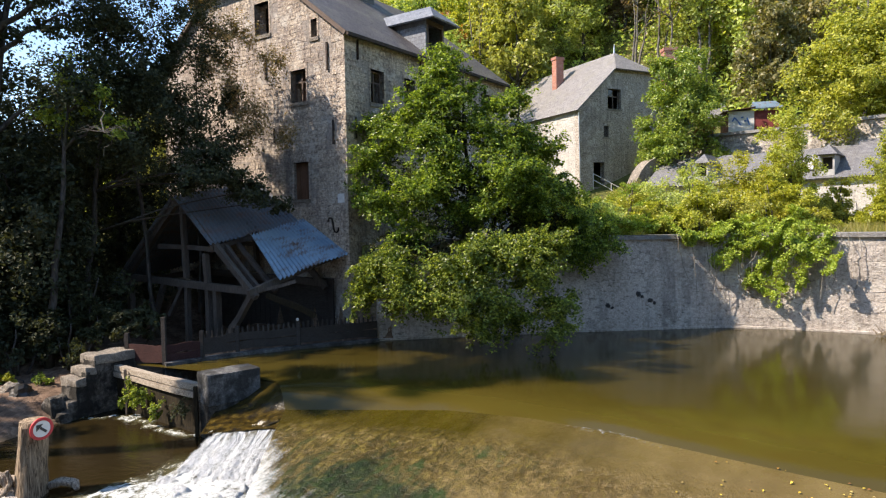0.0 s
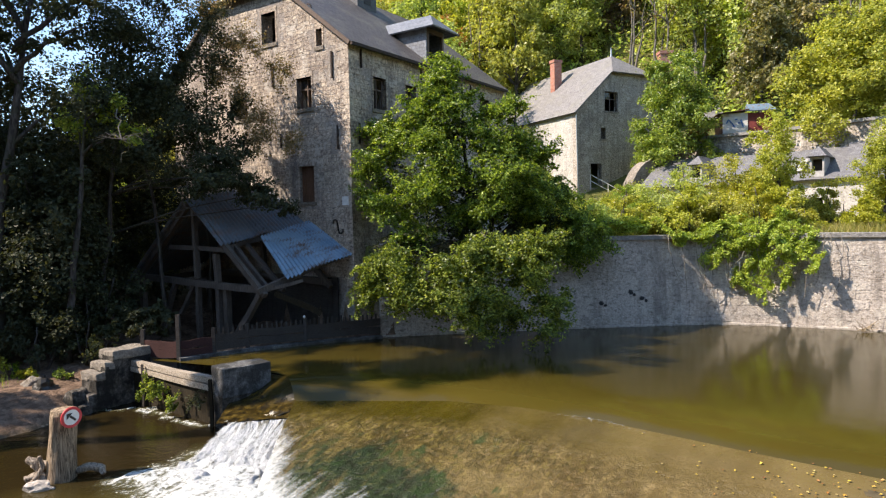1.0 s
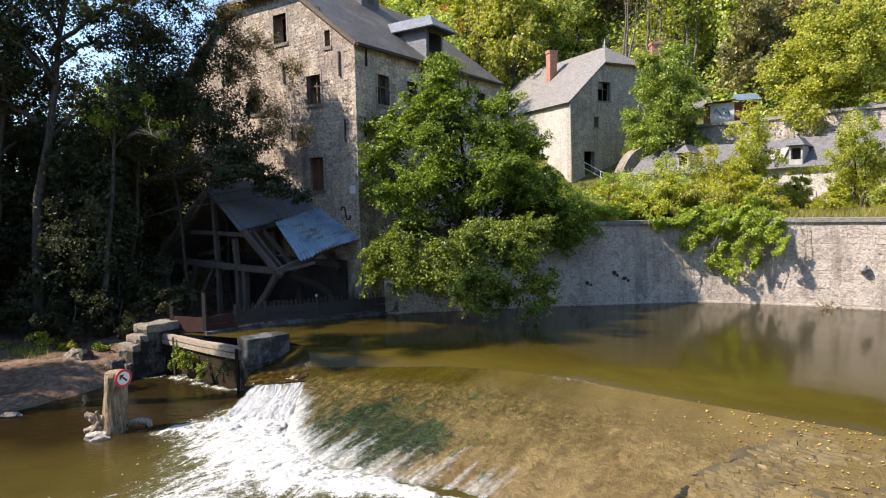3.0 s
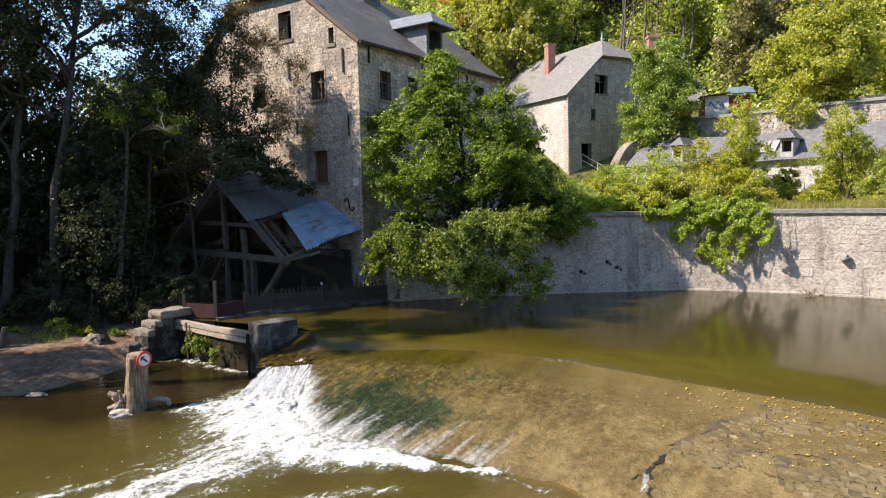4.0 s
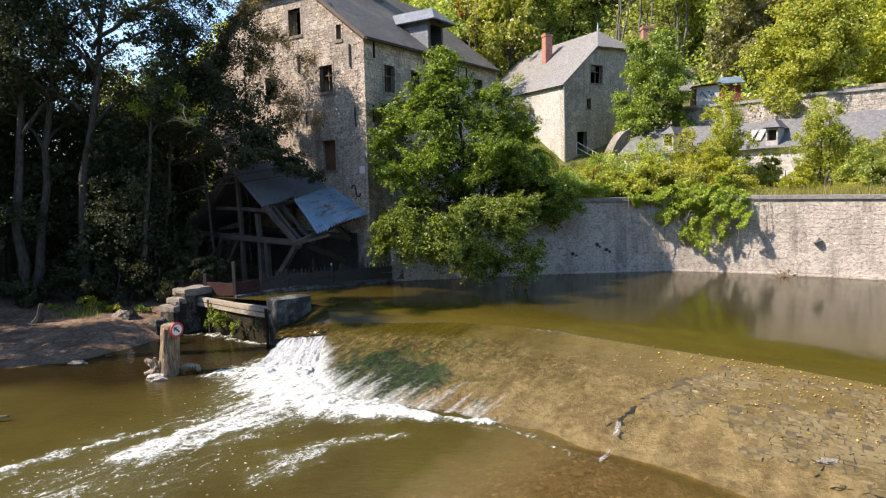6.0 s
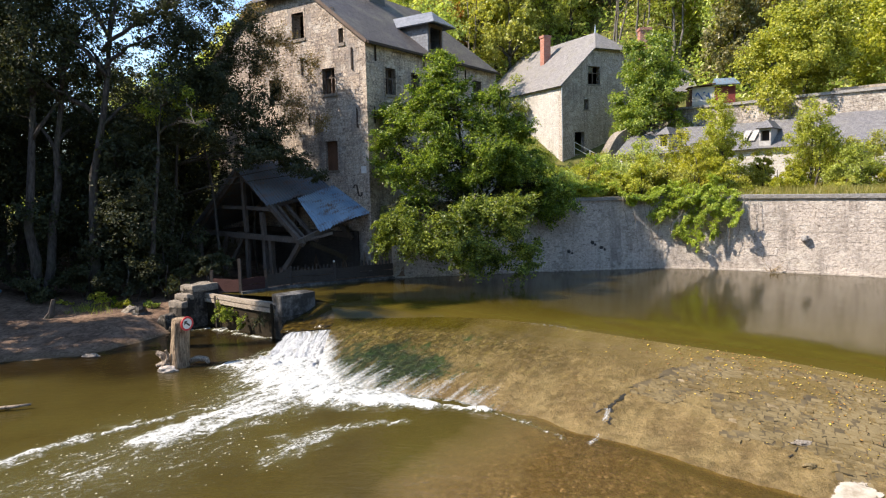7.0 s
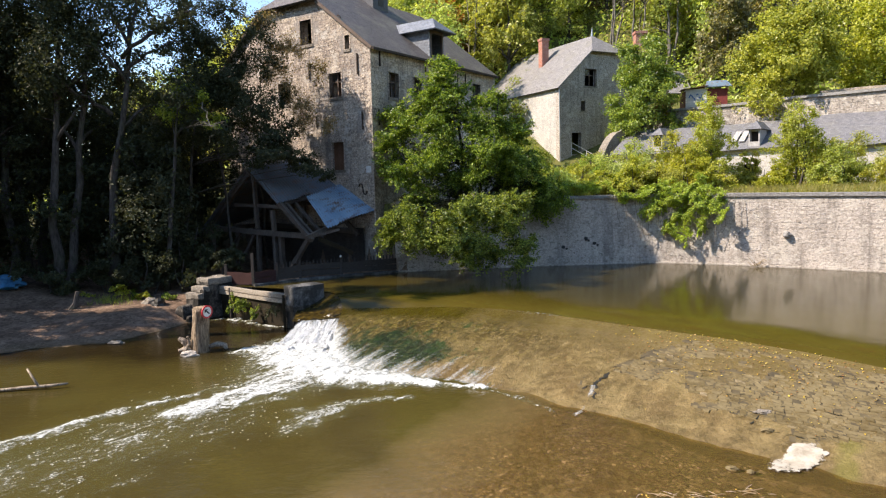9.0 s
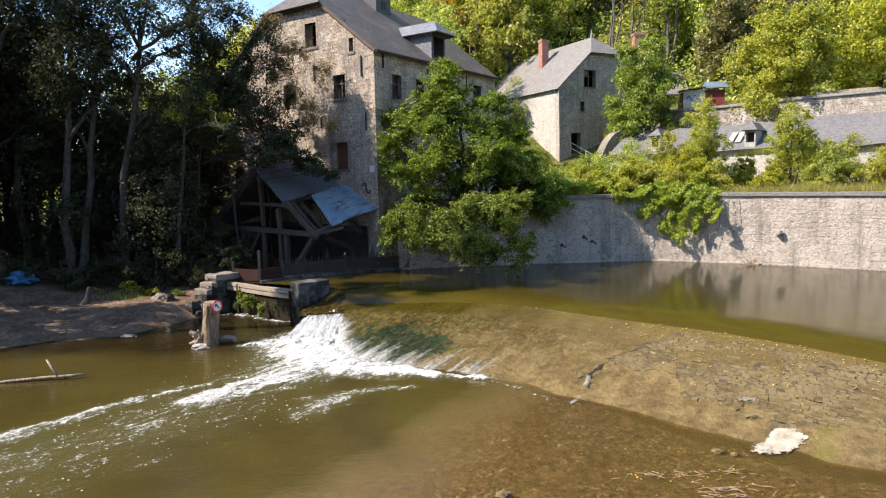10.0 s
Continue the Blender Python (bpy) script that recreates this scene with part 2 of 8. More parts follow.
M_LEAF_MAIN = leaf_mat("alder_leaves", [(0.0, (0.032, 0.062, 0.010)), (0.4, (0.100, 0.160, 0.022)), (0.75, (0.26, 0.35, 0.045)), (1.0, (0.62, 0.69, 0.13))], 0.44, 0.3, 0.2)
# darkened leaf copy: the shade on foliage is put into its colour
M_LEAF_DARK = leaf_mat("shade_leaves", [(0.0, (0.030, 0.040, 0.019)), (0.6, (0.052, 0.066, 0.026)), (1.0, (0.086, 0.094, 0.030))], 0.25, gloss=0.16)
M_LEAF_WOOD = leaf_mat("wood_leaves", [(0.0, (0.11, 0.145, 0.034)), (0.45, (0.27, 0.345, 0.075)), (0.9, (0.50, 0.58, 0.14)), (1.0, (0.66, 0.50, 0.12))], 0.48, 1.0, 0.4)
M_LEAF_LIGHT = leaf_mat("light_leaves", [(0.0, (0.11, 0.15, 0.020)), (0.45, (0.31, 0.345, 0.042)), (1.0, (0.61, 0.61, 0.11))], 0.45, 0.3, 0.55)
M_LEAF_TERR = leaf_mat("terrace_leaves", [(0.0, (0.085, 0.128, 0.017)), (0.4, (0.285, 0.33, 0.038)), (1.0, (0.62, 0.63, 0.11))], 0.45, 0.3, 0.5)
M_LEAF_VINE = leaf_mat("creeper_leaves", [(0.0, (0.10, 0.15, 0.018)), (0.45, (0.27, 0.37, 0.036)), (1.0, (0.56, 0.64, 0.09))], 0.45, 0.3, 0.25)
M_LEAF_MID = leaf_mat("mid_leaves", [(0.0, (0.06, 0.10, 0.014)), (0.45, (0.16, 0.235, 0.026)), (1.0, (0.42, 0.47, 0.06))], 0.42, 0.3, 0.5)
M_LEAF_DULL = leaf_mat("dull_leaves", [(0.0, (0.075, 0.082, 0.028)), (0.5, (0.19, 0.19, 0.062)), (1.0, (0.40, 0.34, 0.12))], 0.4, 1.0)
M_LEAF_RED = leaf_mat("autumn_leaves", [(0.0, (0.18, 0.15, 0.02)), (0.5, (0.34, 0.23, 0.03)), (1.0, (0.40, 0.15, 0.04))], 0.45, 1.0)
M_GRASS = leaf_mat("dry_grass", [(0.0, (0.14, 0.19, 0.025)), (0.5, (0.27, 0.29, 0.04)), (1.0, (0.42, 0.36, 0.09))])


def bark_mat(name, dark, light):
    k = Mat(name, rough=0.9, spec=0.2)
    g = k.noise(4.0, 7, 0.65, vec=k.coords((3, 3, 0.7), "Object"))
    c = k.ramp(g, [(0.35, dark), (0.65, light)])
    c = k.mix(k.grey(k.noise(1.6, 4), 0.5, 0.7, 0, 0.6), c, (0.07, 0.08, 0.04))
    k.color(c)
    k.bump(g, 0.8, 0.03)
    return k.m


M_BARK = bark_mat("alder_bark", (0.035, 0.031, 0.028), (0.11, 0.098, 0.088))
M_GREYBARK = bark_mat("grey_bark", (0.08, 0.07, 0.06), (0.22, 0.20, 0.175))
M_TWIG = bark_mat("grey_twigs", (0.14, 0.125, 0.105), (0.32, 0.29, 0.25))

# water of the mill pool: murky olive, nearly still
k = Mat("pool_water", rough=0.13, spec=0.5)
k.b.inputs["IOR"].default_value = 1.33
sep = k.n("ShaderNodeSeparateXYZ")
k.link(k.tc.outputs["Object"], sep.inputs[0])
far = k.math("ADD", k.math("ADD", sep.outputs[1], k.math("MULTIPLY", sep.outputs[0], 0.5)), k.math("MULTIPLY", k.noise(0.4, 4), 3.0))
shoal = k.ramp(k.noise(0.12, 3), [(0.3, (0.048, 0.037, 0.006)), (0.7, (0.066, 0.050, 0.009))])
k.color(k.mix(k.grey(far, 18.0, 23.0, 0.0, 0.62), shoal, (0.018, 0.014, 0.003)))
rip = k.math("ADD", k.noise(1.1, 3, 0.5), k.math("MULTIPLY", k.noise(6, 3), 0.15))
k.bump(rip, 0.07, 0.10)
M_POOL = k.m

# tail water: green-brown and murky where it runs deep, clear over the gravel by the weir's toe
k = Mat("tail_water", rough=0.05, spec=0.5)
k.b.inputs["IOR"].default_value = 1.33
sep = k.n("ShaderNodeSeparateXYZ")
k.link(k.tc.outputs["Object"], sep.inputs[0])
side = k.math("ADD", k.math("ADD", sep.outputs[0], k.math("MULTIPLY", k.noise(0.35, 4), 4.0)), k.math("MULTIPLY", k.math("ADD", sep.outputs[1], -4.0), -0.6))
k.link(k.grey(side, -0.5, 2.6, 0.12, 0.93), k.b.inputs["Transmission Weight"])
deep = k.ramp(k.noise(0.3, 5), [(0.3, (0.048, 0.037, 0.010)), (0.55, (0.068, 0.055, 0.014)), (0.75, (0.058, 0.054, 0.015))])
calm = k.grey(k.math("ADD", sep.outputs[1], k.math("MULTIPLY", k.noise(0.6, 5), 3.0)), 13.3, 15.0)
deep = k.mix(k.math("MULTIPLY", calm, 0.85), deep, (0.014, 0.009, 0.004))  # darker brown towards the gate, beside the churned milky water
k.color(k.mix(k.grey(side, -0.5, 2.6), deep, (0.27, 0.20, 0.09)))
rip = k.math("ADD", k.noise(2.0, 5, 0.6, vec=k.coords((0.8, 1.5, 1))), k.math("MULTIPLY", k.noise(9, 4), 0.4))
k.bump(rip, 0.20, 0.10)
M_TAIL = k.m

def cover_of(k, name="cover"):
    return k.n("ShaderNodeAttribute", attribute_name=name)


def turned(k, angle, scale):
    """Coordinates turned about z first and stretched after."""
    mp = k.n("ShaderNodeMapping")
    mp.inputs["Scale"].default_value = scale
    k.link(k.coords((1, 1, 1), rot=(0, 0, angle)), mp.inputs["Vector"])
    return mp.outputs[0]


# foam: lace and bubbles where its cover is thick, a milky film where it thins out
k = Mat("river_foam", rough=0.5, spec=0.4)
cov = cover_of(k).outputs["Fac"]
drift = k.noise(1.9, 7, 0.66, vec=turned(k, -0.98, (0.62, 1.35, 1.0)), dist=1.1)
lace = k.noise(10.0, 8, 0.78, dist=0.6)
v = k.math("ADD", cov, k.math("ADD", k.math("MULTIPLY", k.math("ADD", drift, -0.5), 2.6), k.math("MULTIPLY", k.math("ADD", lace, -0.5), 2.6)))
white = k.math("MULTIPLY", k.grey(v, 0.48, 1.15), k.grey(cov, 0.03, 0.25))
cell = k.n("ShaderNodeTexVoronoi")
cell.inputs["Scale"].default_value = 6.5
k.link(k.tc.outputs["Object"], cell.inputs["Vector"])
tone = k.n("ShaderNodeSeparateColor")
k.link(cell.outputs["Color"], tone.inputs[0])
dots = k.math("MULTIPLY", k.grey(cell.outputs["Distance"], 0.20, 0.12), k.math("MULTIPLY", k.grey(tone.outputs[0], 0.46, 0.50), k.grey(cov, 0.03, 0.14)))
dots = k.math("MULTIPLY", dots, k.grey(drift, 0.42, 0.50))
white = k.math("MAXIMUM", white, k.math("MULTIPLY", dots, 0.9))
milk = k.math("MULTIPLY", k.grey(cov, 0.10, 1.0, 0.0, 0.62), k.grey(drift, 0.25, 0.6, 0.55, 1.0))
k.link(k.math("MAXIMUM", white, milk), k.b.inputs["Alpha"])
# greyer troughs put the shading between foam crests into its colour
k.color(k.mix(white, (0.15, 0.145, 0.055), k.ramp(lace, [(0.3, (0.30, 0.32, 0.29)), (0.6, (0.64, 0.66, 0.65))])))
k.bump(k.math("ADD", drift, k.math("MULTIPLY", lace, 0.6)), 0.6, 0.08)
M_FOAM = k.m

k = Mat("settled_foam", rough=0.7, spec=0.3)
cov = cover_of(k).outputs["Fac"]
lump = k.noise(4.0, 8, 0.75)
k.link(k.grey(k.math("ADD", cov, k.math("MULTIPLY", k.math("ADD", lump, -0.5), 2.2)), 0.42, 0.60), k.b.inputs["Alpha"])
k.color(k.ramp(lump, [(0.35, (0.27, 0.235, 0.175)), (0.6, (0.46, 0.42, 0.345))]))
k.bump(lump, 0.6, 0.04)
M_CREAM = k.m

# streaks of white water sliding over stone, along their run
k = Mat("sliding_streaks", rough=0.4, spec=0.5)
cov = cover_of(k).outputs["Fac"]
run = cover_of(k, "run").outputs["Vector"]
thread = k.noise(1.0, 6, 0.65, vec=run)
lace = k.noise(9.0, 7, 0.75)
v = k.math("ADD", cov, k.math("ADD", k.math("MULTIPLY", k.math("ADD", thread, -0.5), 1.7), k.math("MULTIPLY", k.math("ADD", lace, -0.5), 0.8)))
k.link(k.math("MULTIPLY", k.grey(v, 0.30, 1.15, 0.0, 0.9), k.grey(cov, 0.02, 0.3)), k.b.inputs["Alpha"])
k.color(k.ramp(lace, [(0.3, (0.42, 0.46, 0.42)), (0.6, (0.78, 0.80, 0.79))]))
k.bump(k.math("ADD", thread, lace), 0.5, 0.05)
M_THIN = k.m

# the chute: threads at the lip, then tumbling white water
k = Mat("white_water", rough=0.4, spec=0.5)
cov = cover_of(k).outputs["Fac"]
run_n = cover_of(k, "run")
run = run_n.outputs["Vector"]
sep = k.n("ShaderNodeSeparateXYZ")
k.link(run, sep.inputs[0])
thread = k.noise(1.0, 4, 0.6, vec=run)
turb = k.noise(3.6, 9, 0.76, dist=1.4)
fine = k.noise(13.0, 7, 0.75)
wild = k.grey(sep.outputs[1], 0.45, 1.3)
mixed = k.math("ADD", k.math("MULTIPLY", thread, k.grey(wild, 0, 1, 1.0, 0.35)), k.math("MULTIPLY", turb, k.grey(wild, 0, 1, 0.0, 0.65)))
mixed = k.math("ADD", mixed, k.math("MULTIPLY", k.math("ADD", fine, -0.5), 0.25))
mixed = k.math("ADD", mixed, k.grey(wild, 0, 1, 0.0, 0.05))
mixed = k.math("ADD", k.math("MULTIPLY", k.math("ADD", mixed, -0.52), 1.55), 0.52)
k.color(k.ramp(mixed, [(0.36, (0.12, 0.115, 0.085)), (0.45, (0.34, 0.36, 0.36)), (0.56, (0.52, 0.54, 0.55)), (0.74, (0.66, 0.67, 0.68))]))
k.link(k.grey(k.math("ADD", cov, k.math("MULTIPLY", k.math("ADD", turb, -0.5), 1.2)), 0.28, 0.6), k.b.inputs["Alpha"])
k.bump(k.math("ADD", mixed, k.math("MULTIPLY", fine, 0.3)), 0.9, 0.12)
M_CHUTE = k.m

# ground: one sheet, soil and leaf litter, gravel where it lies low
k = Mat("ground_soil", rough=0.95, spec=0.15)
sep = k.n("ShaderNodeSeparateXYZ")
k.link(k.tc.outputs["Object"], sep.inputs[0])
soil = k.ramp(k.noise(1.1, 9, 0.7), [(0.3, (0.085, 0.058, 0.040)), (0.5, (0.175, 0.122, 0.088)), (0.7, (0.29, 0.21, 0.155))])
peb = k.ramp(k.voronoi(15.0, out="Color"), [(0.0, (0.03, 0.022, 0.012)), (0.45, (0.10, 0.074, 0.042)), (0.8, (0.18, 0.14, 0.09)), (1.0, (0.50, 0.41, 0.30))])
big_peb = k.ramp(k.voronoi(6.0, out="Color"), [(0.0, (0.035, 0.026, 0.015)), (0.5, (0.11, 0.082, 0.045)), (0.92, (0.19, 0.15, 0.095)), (1.0, (0.5, 0.42, 0.32))])
peb = k.mix(k.grey(k.noise(0.8, 5, 0.6), 0.42, 0.60, 0.1, 0.8), peb, big_peb)
peb = k.mix(k.grey(k.noise(1.3, 7, 0.7), 0.46, 0.66, 0, 0.6), peb, (0.085, 0.058, 0.024))
soil = k.mix(0.75, soil, k.ramp(k.voronoi(9.0, out="Color"), [(0.0, (0.30, 0.28, 0.26)), (0.5, (0.85, 0.82, 0.78)), (0.93, (1.2, 1.15, 1.1)), (1.0, (2.2, 2.1, 2.0))]), "MULTIPLY")
green = k.ramp(k.noise(2.2, 6), [(0.3, (0.06, 0.075, 0.02)), (0.7, (0.16, 0.15, 0.045))])
wet = k.mix(k.grey(sep.outputs[2], -1.35, -1.15), peb, soil)
k.color(k.mix(k.grey(sep.outputs[2], 0.6, 2.2), wet, green))
k.bump(k.math("ADD", k.noise(5, 8, 0.7), k.math("MULTIPLY", k.voronoi(15.0), -0.6)), 0.7, 0.04)
M_GROUND = k.m

# weir apron: wet stone under a thin film of water, moss where the flow is strong
k = Mat("wet_weir_stone", rough=0.3, spec=0.2)
run = cover_of(k, "run").outputs["Vector"]  # metres along the crest, metres down the slope, part of the way down
rsep = k.n("ShaderNodeSeparateXYZ")
k.link(run, rsep.inputs[0])
sep = k.n("ShaderNodeSeparateXYZ")
k.link(k.tc.outputs["Object"], sep.inputs[0])


def drawn(su, sv, scale, detail, rough, dist=0.3):
    """Noise drawn out along the run of the water."""
    mp = k.n("ShaderNodeMapping")
    mp.inputs["Scale"].default_value = (su, sv, 0.0)
    k.link(run, mp.inputs["Vector"])
    return k.noise(scale, detail, rough, vec=mp.outputs[0], dist=dist)


slide = drawn(2.2, 0.5, 1.0, 7, 0.62)
grain = k.noise(5.0, 8, 0.68)
patch = k.noise(0.55, 7, 0.68)
down = k.math("ADD", rsep.outputs[2], k.math("MULTIPLY", k.math("ADD", patch, -0.5), 0.22))
# worn stones show through the film of water
bent = k.n("ShaderNodeMix", data_type="VECTOR")
bent.inputs[0].default_value = 0.30
k.link(k.coords((1.0, 1.35, 1.0), rot=(0, 0, 0.7)), bent.inputs[4])
warp = k.n("ShaderNodeTexNoise")
warp.inputs["Scale"].default_value = 2.2
warp.inputs["Detail"].default_value = 4
k.link(k.tc.outputs["Object"], warp.inputs["Vector"])
k.link(warp.outputs["Color"], bent.inputs[5])
cellv = k.n("ShaderNodeTexVoronoi")
cellv.inputs["Scale"].default_value = 3.9
k.link(bent.outputs[1], cellv.inputs["Vector"])
tone = k.n("ShaderNodeSeparateColor")
k.link(cellv.outputs["Color"], tone.inputs[0])
rim = k.voronoi(3.9, "DISTANCE_TO_EDGE", vec=bent.outputs[1])
st = k.ramp(slide, [(0.36, (0.068, 0.050, 0.022)), (0.50, (0.142, 0.108, 0.053)), (0.64, (0.24, 0.187, 0.102))])
shown = k.grey(k.noise(0.9, 5, 0.65), 0.42, 0.64, 0.05, 0.6)
st = k.mix(shown, st, k.ramp(tone.outputs[0], [(0.0, (0.070, 0.052, 0.025)), (0.5, (0.130, 0.100, 0.050)), (1.0, (0.215, 0.172, 0.098))]))
st = k.mix(k.math("MULTIPLY", k.math("MULTIPLY", k.grey(rim, 0.07, 0.01), k.grey(grain, 0.42, 0.56)), shown), st, (0.045, 0.033, 0.015))
st = k.mix(0.30, st, k.ramp(grain, [(0.34, (0.045, 0.032, 0.014)), (0.50, (0.135, 0.101, 0.050)), (0.68, (0.27, 0.215, 0.125))]))
speck = k.noise(13.0, 6, 0.75)
st = k.mix(k.grey(speck, 0.46, 0.36, 0.0, 0.5), st, (0.05, 0.037, 0.018))
st = k.mix(k.grey(speck, 0.60, 0.70, 0.0, 0.5), st, (0.27, 0.22, 0.13))
st = k.mix(k.grey(patch, 0.50, 0.60, 0, 0.55), st, (0.185, 0.150, 0.080))
st = k.mix(k.grey(patch, 0.48, 0.38, 0, 0.6), st, (0.090, 0.062, 0.030))
# golden weed towards the chute
west = k.grey(k.math("ADD", sep.outputs[0], k.math("MULTIPLY", patch, 6.0)), 8.5, 2.5)
gold = k.math("MULTIPLY", west, k.grey(down, 0.80, 0.35))
st = k.mix(k.math("MULTIPLY", gold, 0.85), st, k.mix(1.0, st, (0.32, 0.32, 0.105), "MULTIPLY"))
st = k.mix(k.math("MULTIPLY", gold, k.grey(grain, 0.54, 0.66, 0.0, 0.6)), st, (0.085, 0.070, 0.014))
weed = drawn(6.5, 2.8, 1.0, 9, 0.74, 0.8)
clump = k.noise(4.2, 9, 0.74)
st = k.mix(k.math("MULTIPLY", gold, k.grey(weed, 0.50, 0.42, 0.0, 0.85)), st, (0.016, 0.017, 0.003))
st = k.mix(k.math("MULTIPLY", gold, k.grey(weed, 0.54, 0.61, 0.0, 0.8)), st, (0.15, 0.130, 0.036))
st = k.mix(k.grey(clump, 0.46, 0.38, 0.0, 0.6), st, (0.055, 0.042, 0.019))
st = k.mix(k.grey(clump, 0.54, 0.62, 0.0, 0.45), st, (0.215, 0.168, 0.092))
# smooth film of water just below the crest
film = k.mix(west, k.ramp(drawn(0.9, 0.25, 1.0, 4, 0.5), [(0.35, (0.088, 0.068, 0.030)), (0.65, (0.118, 0.093, 0.044))]), k.ramp(drawn(0.9, 0.3, 1.4, 5, 0.55), [(0.35, (0.024, 0.020, 0.002)), (0.65, (0.044, 0.036, 0.004))]))
st = k.mix(k.grey(k.math("ADD", down, k.math("MULTIPLY", west, 0.13)), 0.39, 0.25, 0, 0.9), st, film)
# dark green moss in the strongest flow
dx = k.math("MULTIPLY", k.math("ADD", sep.outputs[0], 2.7), 0.46)
dy = k.math("MULTIPLY", k.math("ADD", sep.outputs[1], -12.3), 0.62)
ring = k.math("ADD", k.math("MULTIPLY", dx, dx), k.math("MULTIPLY", dy, dy))
ring = k.math("ADD", ring, k.math("MULTIPLY", k.math("ADD", drawn(1.9, 0.6, 1.0, 8, 0.72), -0.5), 7.0))
moss = k.grey(ring, 1.7, 0.5)
st = k.mix(k.math("MULTIPLY", moss, 0.92), st, k.ramp(grain, [(0.38, (0.002, 0.007, 0.004)), (0.55, (0.008, 0.024, 0.010)), (0.68, (0.06, 0.065, 0.02))]))
tuft = k.math("MULTIPLY", k.grey(drawn(1.3, 0.8, 1.1, 7, 0.7), 0.56, 0.62), k.math("MULTIPLY", k.grey(sep.outputs[0], 1.8, 0.6), k.grey(down, 0.22, 0.32)))
st = k.mix(k.math("MULTIPLY", tuft, 0.85), st, (0.016, 0.036, 0.010))
ax = k.math("ADD", k.math("MULTIPLY", k.math("ADD", sep.outputs[0], -7.85), 0.83), k.math("MULTIPLY", k.math("ADD", sep.outputs[1], -3.85), -0.56))
algae = k.math("ADD", k.math("ABSOLUTE", ax), k.math("MULTIPLY", k.math("ADD", k.noise(2.2, 6, 0.7), -0.5), 0.7))
st = k.mix(k.math("MULTIPLY", k.grey(algae, 0.30, 0.08), k.grey(sep.outputs[1], 5.2, 4.4, 0.0, 0.55)), st, (0.125, 0.125, 0.03))
st = k.mix(k.grey(sep.outputs[2], TAIL_Z - 0.005, TAIL_Z - 0.04, 0.0, 0.8), st, (0.040, 0.029, 0.013))  # darker just below the surface of the tail water
st = k.mix(1.0, st, (1.14, 1.07, 0.86), "MULTIPLY")
k.color(st)
k.bump(k.math("MULTIPLY", k.math("ADD", k.math("MULTIPLY", slide, 0.7), k.math("MULTIPLY", grain, 1.6)), k.grey(down, 0.14, 0.28)), 0.7, 0.09)
k.rough(k.math("ADD", k.grey(down, 0.12, 0.40, 0.20, 0.32), k.grey(grain, 0.4, 0.7, 0.0, 0.2)))
M_APRON = k.m
# mossy golden stone of the sill beside the block pier, under a little water
k = Mat("golden_sill_stone", rough=0.25, spec=0.4)
sep = k.n("ShaderNodeSeparateXYZ")
k.link(k.tc.outputs["Object"], sep.inputs[0])
clod = k.noise(5.0, 7, 0.7)
c = k.ramp(clod, [(0.38, (0.008, 0.006, 0.002)), (0.50, (0.036, 0.024, 0.004)), (0.60, (0.072, 0.048, 0.008)), (0.74, (0.15, 0.105, 0.028))])
pooled = k.grey(k.math("ADD", sep.outputs[2], k.math("MULTIPLY", k.math("ADD", k.noise(1.7, 4), -0.5), 0.3)), -0.44, -0.26)
k.color(k.mix(pooled, c, (0.034, 0.025, 0.004)))
k.bump(k.math("MULTIPLY", clod, k.math("SUBTRACT", 1.0, pooled)), 0.5, 0.05)
M_SILL = k.m
k = Mat("weir_setts", rough=0.7, spec=0.12)
st = k.ramp(k.piece(), [(0.0, (0.112, 0.083, 0.037)), (0.5, (0.152, 0.118, 0.056)), (0.97, (0.182, 0.143, 0.074)), (1.0, (0.30, 0.24, 0.15))])
st = k.mix(k.grey(k.noise(6, 7, 0.7), 0.42, 0.62, 0, 0.9), st, (0.090, 0.068, 0.031))
st = k.mix(k.grey(k.noise(0.9, 5, 0.65), 0.46, 0.60, 0, 0.75), st, (0.175, 0.140, 0.074))
k.color(st)
k.bump(k.noise(14, 6, 0.7), 0.6, 0.03)
M_SETT = k.m
M_SETT_J = M_SETT.copy()
M_SETT_J.name = "weir_setts_joined"
info = next(n for n in M_SETT_J.node_tree.nodes if n.bl_idname == "ShaderNodeObjectInfo")
geo_n = M_SETT_J.node_tree.nodes.new("ShaderNodeNewGeometry")
for l in list(info.outputs["Random"].links):
    M_SETT_J.node_tree.links.new(geo_n.outputs["Random Per Island"], l.to_socket)


def plain(name, c0, c1, rough=0.6, scale=6):
    k = Mat(name, rough=rough)
    k.color(k.ramp(k.noise(scale, 5), [(0.3, c0), (0.7, c1)]))
    return k.m


M_SIGN_RED = plain("sign_red", (0.42, 0.02, 0.03), (0.55, 0.03, 0.04), 0.45)
M_SIGN_WHITE = plain("sign_white", (0.66, 0.66, 0.64), (0.78, 0.78, 0.76), 0.45)
M_BLACK = plain("black_paint", (0.02, 0.02, 0.02), (0.03, 0.03, 0.03), 0.5)
M_REDPAINT = plain("dull_red_paint", (0.15, 0.03, 0.028), (0.25, 0.05, 0.045), 0.7)
M_WHITEPAINT = plain("chalky_white_paint", (0.55, 0.54, 0.52), (0.74, 0.73, 0.70), 0.7)
M_BLUE = plain("blue_paint", (0.03, 0.10, 0.32), (0.05, 0.16, 0.42), 0.5)
M_TARP = plain("blue_tarp", (0.02, 0.10, 0.22), (0.05, 0.20, 0.34), 0.55)
M_STRAW = plain("straw_debris", (0.20, 0.15, 0.08), (0.40, 0.31, 0.19), 0.9)
